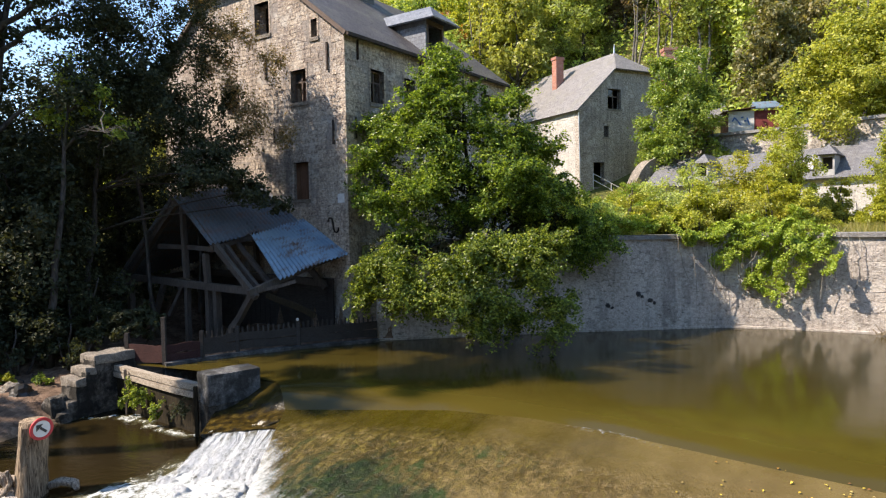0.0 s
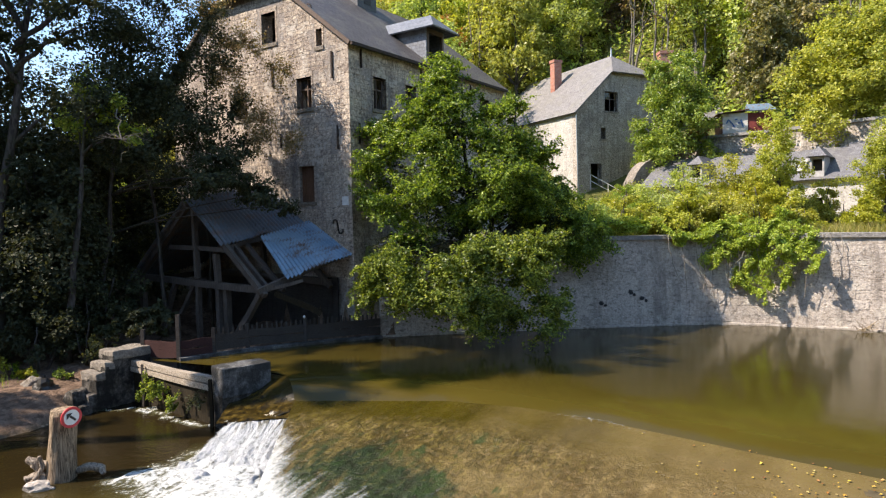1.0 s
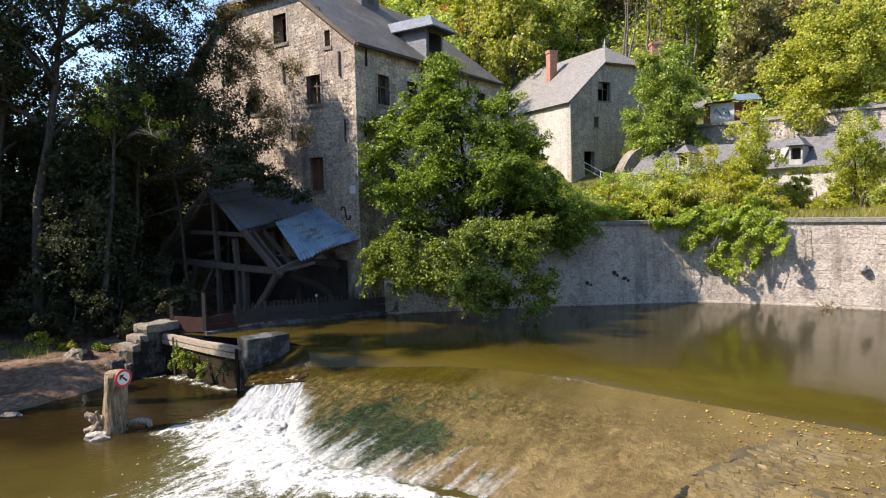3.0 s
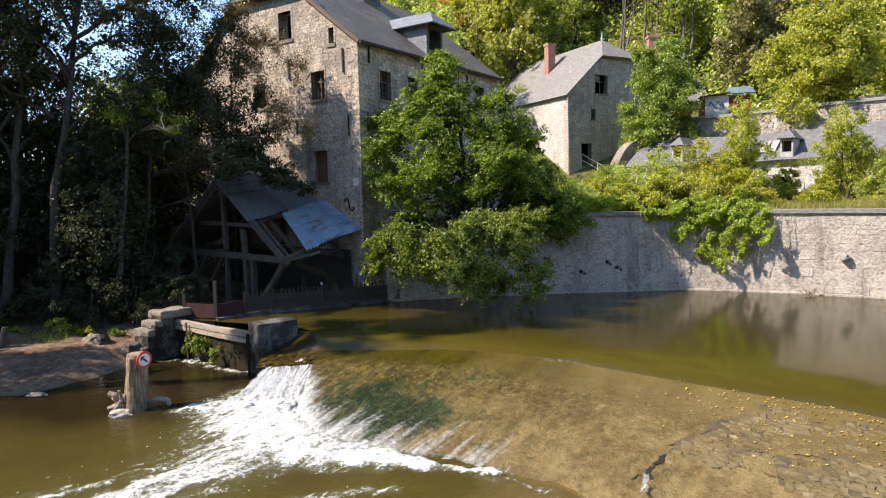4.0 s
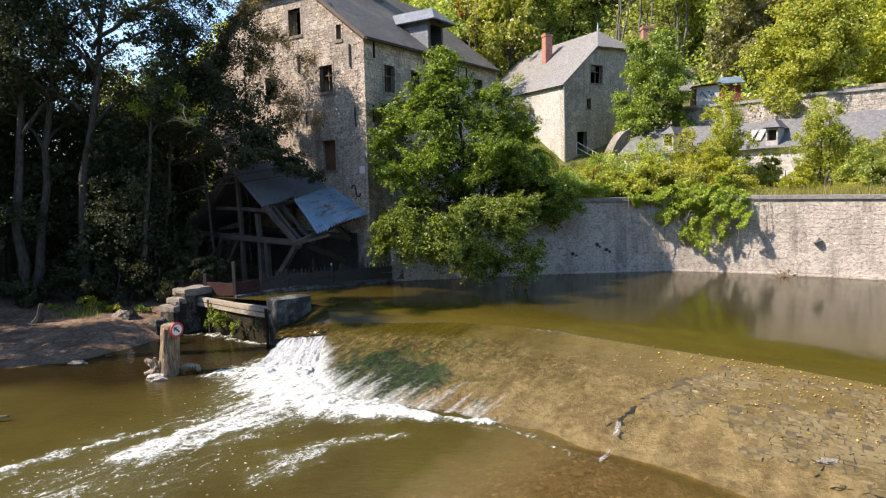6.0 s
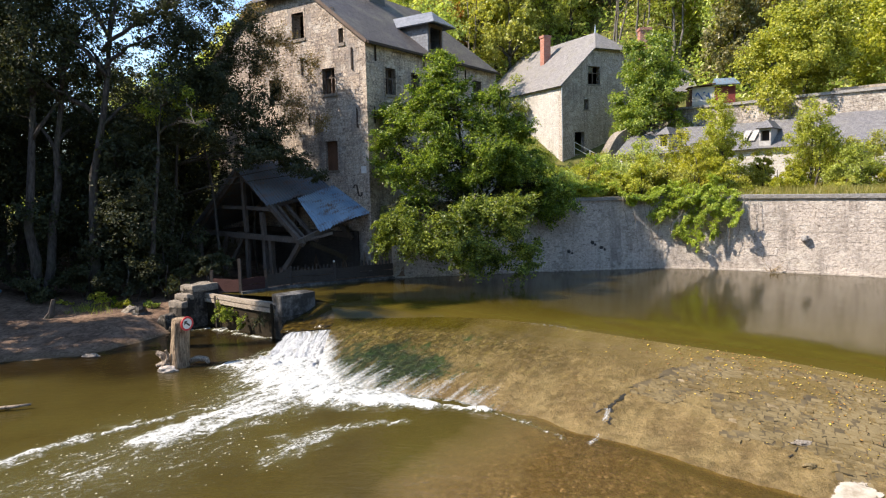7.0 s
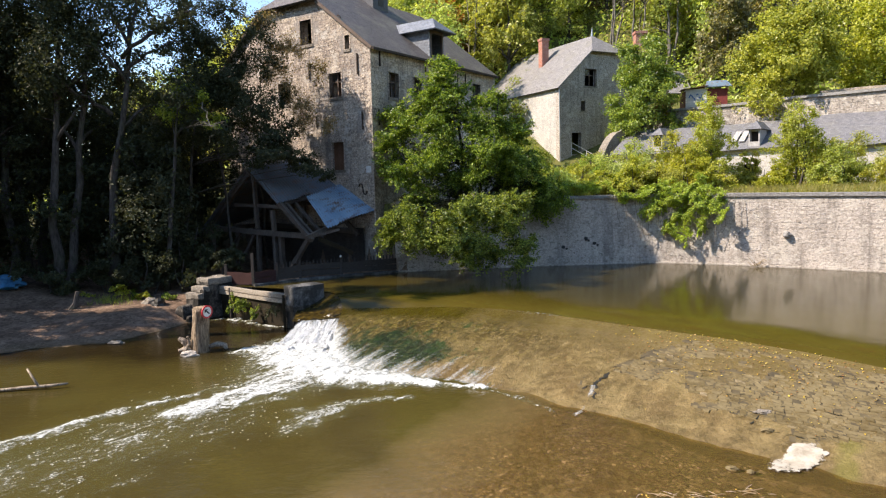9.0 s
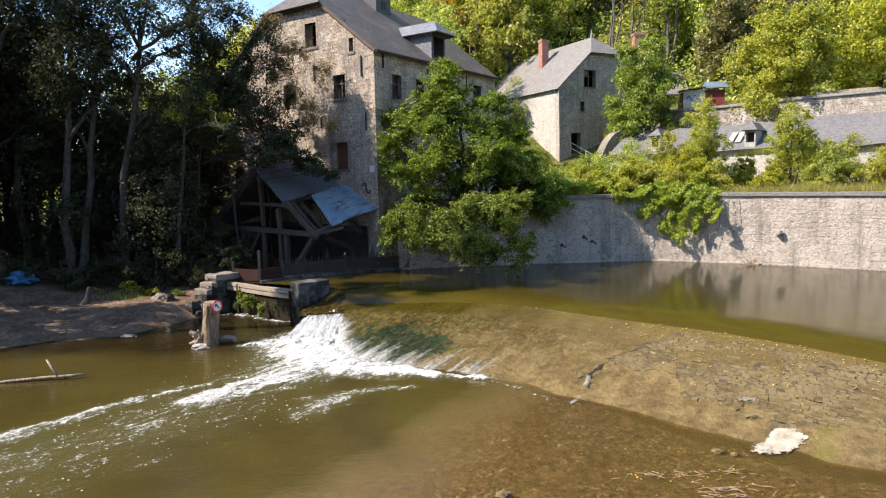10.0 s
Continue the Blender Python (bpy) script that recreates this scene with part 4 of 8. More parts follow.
def apron_point(s, t):
    """s along the weir, t from the crest (0) to the toe (1)."""
    a, b = along(CREST, s), along(TOE, s)
    p = a.lerp(b, t)
    z = crest_z(s) + (TAIL_Z - 0.14 - crest_z(s)) * (0.25 * t + 0.75 * t ** 1.2)
    z += 0.05 * noise.noise(Vector((p.x * 0.7, p.y * 0.7, 2.0))) * min(1, t * 4) + 0.02 * noise.noise(Vector((p.x * 3, p.y * 3, 5.0))) * min(1, t * 4)
    return Vector((p.x, p.y, z))


NS, NT, NU = 260, 60, 10
av = []
for i in range(NS + 1):
    s = i / NS
    for j in range(-NU, NT + 9):
        t = j / NT
        if j < 0:
            # the drawn-down lip above the crest
            f = -j / NU
            a, b = along(CREST, s), along(UP_LINE, s)
            p = a.lerp(b, f)
            q = Vector((p.x, p.y, crest_z(s) + (0.012 - crest_z(s)) * (1 - (1 - f) ** 3.0)))
        else:
            q = apron_point(s, min(1.0, t))
            if t > 1:
                e = apron_point(s, 1.0) - apron_point(s, 0.95)
                q = q + e * (t - 1) * 20 + Vector((0, 0, -(t - 1) * 1.5))
        av.append(q)
ai = np.arange(len(av)).reshape(NS + 1, NT + 9 + NU)
af = np.stack([ai[:-1, :-1], ai[:-1, 1:], ai[1:, 1:], ai[1:, :-1]], axis=-1).reshape(-1, 4)
lip_f = af.reshape(NS, NT + 8 + NU, 4)
weir = new("weir_apron", fast_mesh("weir_apron", av, lip_f[:, NU:].reshape(-1, 4)[:, ::-1], M_APRON, True))
crest_len = sum(math.dist(a, b) for a, b in zip(CREST, CREST[1:]))
runs = []
for i in range(NS + 1):
    fall = (along(TOE, i / NS) - along(CREST, i / NS)).length
    for j in range(-NU, NT + 9):
        runs.append((i / NS * crest_len + 0.35 * j / NT * fall, j / NT * fall, j / NT))
weir.data.attributes.new("run", "FLOAT_VECTOR", "POINT").data.foreach_set("vector", np.array(runs, dtype=np.float32).ravel())
tagged(weir, "wet brown stone weir apron with thin water film", "weir", "", "structure")
lip = new("water_lip", fast_mesh("water_lip", av, lip_f[:, :NU].reshape(-1, 4)[:, ::-1], M_POOL, True))
tagged(lip, "smooth olive water drawing down to the weir crest", "water", "", "structure")


# ---- river wall ----
def wall_frame(line):
    """Maps (distance along, depth inward, height) onto a bent wall."""
    seg = [math.dist(a, b) for a, b in zip(line, line[1:])]
    total = sum(seg)

    def to(d, y, z):
        r = max(0.0, min(total, d))
        for (a, b), s in zip(zip(line, line[1:]), seg):
            if r <= s + 1e-9:
                ux, uy = (b[0] - a[0]) / s, (b[1] - a[1]) / s
                return Vector((a[0] + ux * r - uy * y, a[1] + uy * r + ux * y, z))
            r -= s
    return to, total, np.cumsum([0] + seg)


WALL_TOP = 3.62
bm = bmesh.new()


def wall_ring(line, thick):
    """Left and right edges of a wall of that thickness, mitred at the bends."""
    inner = []
    for i, p in enumerate(line):
        a, b = line[max(i - 1, 0)], line[min(i + 1, len(line) - 1)]
        d = Vector((b[0] - a[0], b[1] - a[1])).normalized()
        inner.append((p[0] - d.y * thick, p[1] + d.x * thick))
    return inner


def wall_solid(bm, line, front, thick, z0, z1):
    out, inn = wall_ring(line, -front), wall_ring(line, thick)
    for i in range(len(line) - 1):
        p = [out[i], out[i + 1], inn[i + 1], inn[i]]
        hexa(bm, [(*q, z0) for q in p] + [(*q, z1) for q in p])


R_LINE = WALL_LINE[2:]
to_r, r_len, r_cuts = wall_frame(R_LINE)
bm = bmesh.new()
wall_solid(bm, R_LINE, 0.0, 0.9, -2.4, WALL_TOP - 0.16)
river_wall = structure("wall_river", bm, M_WALL_J, "tall grey stone river wall in large weathered blocks", "wall")
bm = bmesh.new()
wall_solid(bm, R_LINE, 0.10, 0.95, WALL_TOP - 0.16, WALL_TOP)
coping = structure("trim_coping", bm, M_QUOIN, "flat grey stone coping of the river wall", "coping")
bm = bmesh.new()
wall_solid(bm, R_LINE, 0.12, 0.02, -1.0, 0.07)
structure("trim_footing", bm, M_WALL_J, "pale stone footing ledge just above the pool", "ledge")


# ---- mill ----
MILL = pose(-4.09, 24.75, 0, 0, 0, -33)
MW, ML, EAVE, HIP = 11.5, 12.0, 11.5, 14.4
RISE = 0.78
WALL_T = 0.6


def gable_top(x):
    """Upper edge of the mill's front wall; x runs from -MW to 0."""
    d = min(-x, MW + x)
    return min(EAVE + RISE * d, HIP)


hx = (HIP - EAVE) / RISE
F_HOLES = [(-4.92, -4.06, 12.05, 13.35), (-2.89, -2.04, 9.09, 10.35), (-2.88, -2.03, 5.27, 6.74), (-1.69, -1.37, 11.46, 12.15), (-6.85, -6.03, 9.05, 10.2), (-6.8, -5.95, 5.3, 6.7),
           (-0.90, -0.82, 10.1, 11.14), (-0.67, -0.59, 7.3, 8.22), (-4.36, -4.28, 10.2, 11.0)]
E_HOLES = [(1.45, 2.27, 9.0, 10.3), (3.58, 4.34, 9.0, 10.3), (9.8, 10.75, 9.4, 10.6), (0.66, 0.73, 10.5, 11.2), (0.46, 0.53, 7.5, 8.3), (5.5, 6.7, 10.9, 11.5), (7.2, 7.95, 9.0, 10.3)]

mill = thing("mill_building", "tall grey rubble stone watermill with slate roof", "building", MILL)
bm = bmesh.new()
wall_cells(bm, -MW, 0, 0.0, (gable_top, [-hx, -MW + hx]), WALL_T, F_HOLES, lambda x, y, z: Vector((x, y, z)))
part("front_wall", bm, M_MORTAR, mill)
bm = bmesh.new()
wall_cells(bm, WALL_T, ML, 0.0, (lambda x: EAVE, []), WALL_T, E_HOLES, lambda x, y, z: Vector((-y, x, z)))
part("side_wall", bm, M_MORTAR, mill)
bm = bmesh.new()
box(bm, -MW, 0, ML, ML + WALL_T, 0, EAVE)
box(bm, -MW, -MW + WALL_T, WALL_T, ML, 0, EAVE)
part("rear_wall", bm, M_MORTAR, mill)
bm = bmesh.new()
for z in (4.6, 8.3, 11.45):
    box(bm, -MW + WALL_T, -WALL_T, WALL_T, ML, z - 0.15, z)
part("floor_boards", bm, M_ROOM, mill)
# partitions added behind the windows, coloured as dark as an unlit room
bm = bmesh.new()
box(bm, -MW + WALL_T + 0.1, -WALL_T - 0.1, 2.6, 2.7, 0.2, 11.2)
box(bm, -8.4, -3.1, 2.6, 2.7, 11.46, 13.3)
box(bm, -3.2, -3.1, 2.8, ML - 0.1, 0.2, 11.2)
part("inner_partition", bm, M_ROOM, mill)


front_to = lambda x, y, z: Vector((x, y, z))
side_to = lambda x, y, z: Vector((-y, x, z))


def wavy(to, amount=0.05):
    """The same placing, with courses that wander up and down."""
    def put(x, y, z):
        return to(x + amount * 0.5 * noise.noise(Vector((x * 0.8, 7.0, z * 1.6))), y, z + amount * noise.noise(Vector((x * 0.7, 3.0, z * 0.9))) + amount * 0.5 * noise.noise(Vector((x * 2.3, 5.0, z * 2.0))))
    return put




def hits(holes, a, b, z0, z1, m=0.12):
    return any(a < h[1] + m and b > h[0] - m and z0 < h[3] + m and z1 > h[2] - m for h in holes)


def in_front(a, b, z0, z1):
    return not hits(F_HOLES, a, b, z0, z1, 0.16) and z1 < min(gable_top(a), gable_top(b)) - 0.03


stones = courses(RNG, -MW, -0.42, 2.2, HIP, 0.17, 0.30, in_front)
near_stones = [q for q in stones if q[0] > -5.2 and q[2] > 3.6][:300]
for q in near_stones:
    shift_mesh(stones_mesh("stone", RNG, [q], 0.003, 0.007, wavy(front_to, 0.08), M_MILL_P), "stone", mill)
taken = set(near_stones)
part_me = stones_mesh("rubble_stone", RNG, [q for q in stones if q not in taken], 0.003, 0.007, wavy(front_to, 0.08), M_MILL)
tagged(shift_mesh(part_me, "rubble_stone", mill, "rough grey-buff rubble stones"), kind="stuff")
stones = courses(RNG, 0.42, ML, 0.3, EAVE - 0.05, 0.155, 0.31, lambda a, b, z0, z1: not hits(E_HOLES, a, b, z0, z1, 0.16))
part_me = stones_mesh("rubble_stone", RNG, stones, 0.003, 0.007, wavy(side_to, 0.08), M_MILL)
tagged(shift_mesh(part_me, "rubble_stone", mill), kind="stuff")

# dressed corner stones, long and short in turn
z, i = 1.8, 0
while z < EAVE - 0.1:
    h = RNG.uniform(0.24, 0.34)
    l, s = (0.62, 0.38) if i % 2 else (0.38, 0.62)
    bm = bmesh.new()
    box(bm, -l, 0.025, -0.025, s, z + 0.006, min(z + h, EAVE) - 0.006)
    part("quoin", bm, M_MILL_P, mill)
    z, i = z + h, i + 1


def window_set(parent, x0, x1, z0, z1, to, kind, surround=M_MILL):
    """Stone surround, timber casement or shutter in one opening. to(x, y, z): y = 0 the outer face."""
    def bx(bm, xa, xb, ya, yb, za, zb):
        p = [to(xa, ya, za), to(xb, ya, za), to(xb, yb, za), to(xa, yb, za), to(xa, ya, zb), to(xb, ya, zb), to(xb, yb, zb), to(xa, yb, zb)]
        hexa(bm, p)
    win = new("window")
    win.parent = parent
    jw = 0.09
    for nm, q in (("lintel", (x0 - jw, x1 + jw, z1, z1 + 0.2)), ("sill", (x0 - jw, x1 + jw, z0 - 0.15, z0))):
        bm = bmesh.new()
        bx(bm, q[0], q[1], -0.018 if nm == "lintel" else -0.05, 0.3, q[2], q[3])
        part(nm, bm, M_STEP if nm == "sill" else surround, win)
    for xa, xb in ((x0 - jw, x0), (x1, x1 + jw)):
        bm = bmesh.new()
        bx(bm, xa, xb, -0.014, 0.3, z0, z1)
        part("jamb", bm, surround, win)
    if kind == "shutter":
        bm = bmesh.new()
        n = 4
        for j in range(n):
            a = x0 + (x1 - x0) * j / n
            b = x0 + (x1 - x0) * (j + 1) / n
            bx(bm, a + 0.006, b - 0.006, 0.14 + 0.01 * (j % 2), 0.2, z0, z1)
        part("shutter", bm, M_SHUTTER, win)
    elif kind == "casement":
        w = 0.06
        for xa, xb in ((x0, x0 + w), (x1 - w, x1), ((x0 + x1) / 2 - w / 2, (x0 + x1) / 2 + w / 2)):
            bm = bmesh.new()
            bx(bm, xa, xb, 0.2, 0.27, z0, z1)
            part("stile", bm, M_FRAMEWOOD, win)
        for za in (z0, z1 - w, z0 + (z1 - z0) * 0.62):
            bm = bmesh.new()
            bx(bm, x0 + w, x1 - w, 0.205, 0.265, za, za + w)
            part("rail", bm, M_FRAMEWOOD, win)
        bm = bmesh.new()
        bx(bm, x0 + w, (x0 + x1) / 2 - w / 2, 0.23, 0.238, z0 + (z1 - z0) * 0.62, z1 - w)
        part("pane", bm, M_GLASS, win)
    return win


for h, kd in zip(F_HOLES[:6], ("open", "casement", "shutter", "open", "casement", "open")):
    window_set(mill, *h, front_to, kd)
for h, kd in zip((E_HOLES[0], E_HOLES[1], E_HOLES[2], E_HOLES[6]), ("casement", "casement", "open", "open")):
    window_set(mill, *h, side_to, kd)
bm = bmesh.new()
for j in range(5):
    box(bm, -2.75 + j * 0.15, -2.63 + j * 0.15, 0.45, 0.49, 9.1, 10.3 - 0.06 * (j % 2))
part("loose_boards", bm, M_SHUTTER, mill)


def wall_anchor(parent, pts, to, w=0.05):
    bm = bmesh.new()
    for a, b in zip(pts, pts[1:]):
        beam(bm, to(a[0], -0.05, a[1]), to(b[0], -0.05, b[1]), w, 0.04)
    part("wall_anchor", bm, M_IRON, parent)


def straight_anchor(x, z0, z1, to):
    wall_anchor(mill, [(x, z0), (x, z1)], to, 0.07)


for x, z0, z1 in ((-0.86, 10.1, 11.15), (-0.63, 7.3, 8.22), (-4.32, 10.2, 11.0), (-3.9, 7.6, 8.2)):
    straight_anchor(x, z0, z1, front_to)
for x, z0, z1 in ((0.70, 10.5, 11.25), (0.5, 7.5, 8.3), (4.72, 10.6, 11.3), (8.9, 10.4, 11.1)):
    straight_anchor(x, z0, z1, side_to)
s_curve = [(-1.02, 4.36), (-0.98, 4.48), (-0.88, 4.52), (-0.80, 4.46), (-0.76, 4.30), (-0.74, 4.12), (-0.68, 3.98), (-0.58, 3.95), (-0.50, 4.02), (-0.48, 4.14)]
wall_anchor(mill, s_curve, front_to, 0.05)
wall_anchor(mill, [(-2.05 + 0.17 * math.cos(a), 13.05 + 0.17 * math.sin(a)) for a in np.linspace(-0.3, 3.2, 9)], front_to, 0.05)
bm = bmesh.new()
box(bm, -0.5, -0.16, -0.03, 0.02, 5.08, 5.42)
part("white_plate", bm, M_WHITEPAINT, mill)

# roof: two long slopes, the gable end clipped by a small hip
OH, TH = 0.32, 0.10
RZ = EAVE + RISE * MW / 2
hip_back = (RZ - HIP) / 0.95
bm = bmesh.new()
e = lambda x: EAVE + RISE * min(-x, MW + x) + 0.07
roof_slab(bm, [(OH, -0.18, EAVE - RISE * OH + 0.07), (OH, ML + 0.5, EAVE - RISE * OH + 0.07), (-hx, ML + 0.5, HIP + 0.07), (-hx, -0.18, HIP + 0.07)], TH)
roof_slab(bm, [(-hx, -0.18, HIP + 0.07), (-hx, ML + 0.5, HIP + 0.07), (-MW / 2, ML + 0.5, RZ + 0.07), (-MW / 2, hip_back, RZ + 0.07)], TH)
part("roof_slope", bm, M_SLATE, mill, "dark weathered slate")
bm = bmesh.new()
roof_slab(bm, [(-MW - OH, ML + 0.5, EAVE - RISE * OH + 0.07), (-MW - OH, -0.18, EAVE - RISE * OH + 0.07), (-MW + hx, -0.18, HIP + 0.07), (-MW + hx, ML + 0.5, HIP + 0.07)], TH)
roof_slab(bm, [(-MW + hx, ML + 0.5, HIP + 0.07), (-MW + hx, -0.18, HIP + 0.07), (-MW / 2, hip_back, RZ + 0.07), (-MW / 2, ML + 0.5, RZ + 0.07)], TH)
part("roof_slope", bm, M_SLATE, mill)
bm = bmesh.new()
roof_slab(bm, [(-MW + hx - 0.35, -0.42, HIP - 0.16), (-hx + 0.35, -0.42, HIP - 0.16), (-MW / 2 + 0.01, hip_back, RZ + 0.09), (-MW / 2 - 0.01, hip_back, RZ + 0.09)], TH)
part("roof_hip", bm, M_SLATE, mill)
for xa, xb in ((0.25, -hx), (-MW - 0.25, -MW + hx)):
    bm = bmesh.new()
    beam(bm, (xa, -0.2, e(0) - RISE * 0.25 - 0.10), (xb, -0.2, HIP - 0.06), 0.06, 0.16)
    part("rake_board", bm, M_FRAMEWOOD, mill)
bm = bmesh.new()
beam(bm, (OH + 0.03, -0.2, EAVE - RISE * OH), (OH + 0.03, ML + 0.5, EAVE - RISE * OH), 0.1, 0.12)
part("gutter", bm, M_IRON, mill)
bm = bmesh.new()
box(bm, -0.02, 0.12, 0.1, ML, EAVE - 0.22, EAVE - 0.08)
part("cornice", bm, M_QUOIN, mill)

# hoist dormer on the long slope
bm = bmesh.new()
box(bm, -3.4, -0.12, 5.38, 5.46, 11.5, 13.2)
box_uv(bm)
part("dormer_cheek", bm, M_SLATE_B, mill, "blue-grey slate cheek")
bm = bmesh.new()
box(bm, -3.4, -0.12, 6.74, 6.82, 11.5, 13.2)
box_uv(bm)
part("dormer_cheek", bm, M_SLATE_B, mill)
bm = bmesh.new()
box(bm, -0.22, -0.10, 5.46, 5.58, 11.5, 13.2)
box(bm, -0.22, -0.10, 6.62, 6.74, 11.5, 13.2)
box(bm, -0.22, -0.10, 5.58, 6.62, 13.0, 13.2)
part("dormer_frame", bm, M_FRAMEWOOD, mill)
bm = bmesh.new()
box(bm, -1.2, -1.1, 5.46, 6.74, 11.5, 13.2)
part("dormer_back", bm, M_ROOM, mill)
dm = 6.1
bm = bmesh.new()
roof_slab(bm, [(0.55, 5.02, 13.12), (-3.9, 5.02, 13.12), (-3.9, dm, 13.95), (-0.35, dm, 13.95)][::-1], 0.07)
roof_slab(bm, [(0.55, 7.18, 13.12), (0.55, 5.02, 13.12), (-0.35, dm, 13.95), (-0.35, dm + 0.01, 13.95)][::-1], 0.07)
roof_slab(bm, [(-3.9, 7.18, 13.12), (0.55, 7.18, 13.12), (-0.35, dm, 13.95), (-3.9, dm, 13.95)][::-1], 0.07)
part("dormer_roof", bm, M_SLATE_B, mill, "blue-grey slate dormer roof")
# dark louvre box near the ridge
bm = bmesh.new()
box(bm, -5.6, -4.6, 5.85, 7.3, 14.4, 16.35)
box_uv(bm)
part("louvre_box", bm, M_DARKSLATE, mill, "dark slate-clad louvre box")
bm = bmesh.new()
box(bm, -5.72, -4.48, 5.73, 7.42, 16.35, 16.45)
part("louvre_cap", bm, M_SLATE_B, mill)
# thin black plate painted as the shade inside the louvre opening
bm = bmesh.new()
box(bm, -4.61, -4.58, 6.35, 6.85, 15.4, 15.9)
part("louvre_opening", bm, M_BLACK, mill)


# ---- house ----
HOUSE = pose(9.6, 51.7, 0, 0, 0, 28)
HW, HL, HE, HH = 11.3, 14.0, 12.95, 16.3
HR = 0.92
h_hx = (HH - HE) / HR


def house_top(x):
    return min(HE + HR * min(x, HW - x), HH)


H_HOLES = [(2.9, 4.3, 13.0, 14.6), (2.46, 2.97, 10.72, 11.64), (1.4, 2.5, 6.75, 8.72), (7.2, 8.4, 9.6, 11.2)]
house = thing("stone_house", "two-storey stone house with pale side wall and slate roof", "house", HOUSE)
bm = bmesh.new()
wall_cells(bm, 0, HW, 3.0, (house_top, [h_hx, HW - h_hx]), 0.5, H_HOLES, front_to)
part("gable_wall", bm, M_HSTONE, house)
stones = courses(RNG, 0.0, HW, 5.5, HH, 0.2, 0.42, lambda a, b, z0, z1: not hits(H_HOLES, a, b, z0, z1, 0.2) and z1 < min(house_top(a), house_top(b)) - 0.04)
tagged(shift_mesh(stones_mesh("rubble_stone", RNG, stones, 0.010, 0.020, wavy(front_to, 0.1), M_HSTONE), "rubble_stone", house), kind="stuff")
bm = bmesh.new()
wall_cells(bm, 0.5, HL, 3.0, (lambda x: HE, []), 0.5, [], lambda x, y, z: Vector((y, HL - x + 0.5, z)))
box(bm, 0, HW, HL, HL + 0.5, 3.0, HE)
box(bm, HW - 0.5, HW, 0.5, HL, 3.0, HE)
part("side_wall", bm, M_RENDER, house, "pale limewashed side wall")
white_to = lambda x, y, z: Vector((y, HL - x + 0.5, z))
stones = courses(RNG, 0.5, HL, 5.0, HE - 0.1, 0.22, 0.45, lambda a, b, z0, z1: True)
tagged(shift_mesh(stones_mesh("limewashed_stone", RNG, stones, 0.008, 0.014, white_to, M_RENDER), "limewashed_stone", house), kind="stuff")
bm = bmesh.new()
box(bm, 0.6, HW - 0.6, 2.2, 2.3, 3.2, 12.9)
box(bm, 3.6, HW - 3.6, 2.2, 2.3, 12.9, 15.6)
part("inner_wall", bm, M_ROOM, house)
for h, kd in zip(H_HOLES, ("casement", "open", "open", "open")):
    window_set(house, *h, front_to, kd, M_HSTONE)
hz = HE + HR * HW / 2
hback = 2.3
bm = bmesh.new()
roof_slab(bm, [(-0.35, HL + 0.7, HE - HR * 0.35 + 0.06), (-0.35, -0.25, HE - HR * 0.35 + 0.06), (h_hx, -0.25, HH + 0.06), (h_hx, HL + 0.7, HH + 0.06)], 0.1)
roof_slab(bm, [(h_hx, HL + 0.7, HH + 0.06), (h_hx, -0.25, HH + 0.06), (HW / 2, hback, hz + 0.06), (HW / 2, HL + 0.7, hz + 0.06)], 0.1)
part("roof_slope", bm, M_SLATE_P, house, "pale grey lichened slate")
bm = bmesh.new()
roof_slab(bm, [(HW + 0.35, -0.25, HE - HR * 0.35 + 0.06), (HW + 0.35, HL + 0.7, HE - HR * 0.35 + 0.06), (HW - h_hx, HL + 0.7, HH + 0.06), (HW - h_hx, -0.25, HH + 0.06)], 0.1)
roof_slab(bm, [(HW - h_hx, -0.25, HH + 0.06), (HW - h_hx, HL + 0.7, HH + 0.06), (HW / 2, HL + 0.7, hz + 0.06), (HW / 2, hback, hz + 0.06)], 0.1)
part("roof_slope", bm, M_SLATE_P, house)
bm = bmesh.new()
roof_slab(bm, [(h_hx - 0.3, -0.5, HH - 0.15), (HW - h_hx + 0.3, -0.5, HH - 0.15), (HW / 2 + 0.01, hback, hz + 0.08), (HW / 2 - 0.01, hback, hz + 0.08)], 0.1)
part("roof_hip", bm, M_SLATE_P, house)
bm = bmesh.new()
tube(bm, [(HW / 2, hback, hz), (HW / 2, hback, hz + 0.35), (HW / 2, hback, hz + 0.8)], [0.10, 0.07, 0.02], 8)
part("finial", bm, M_ZINC, house)


def chimney(parent, x, y, z0, z1, sx=0.75, sy=0.75):
    ch = new("chimney")
    ch.parent = parent
    bm = bmesh.new()
    box(bm, x - sx / 2, x + sx / 2, y - sy / 2, y + sy / 2, z0, z1 - 0.25)
    box_uv(bm)
    part("chimney_shaft", bm, M_BRICK, ch, "red brick chimney stack")
    bm = bmesh.new()
    box(bm, x - sx / 2 - 0.07, x + sx / 2 + 0.07, y - sy / 2 - 0.07, y + sy / 2 + 0.07, z1 - 0.25, z1)
    box_uv(bm)
    part("cap", bm, M_BRICK, ch)


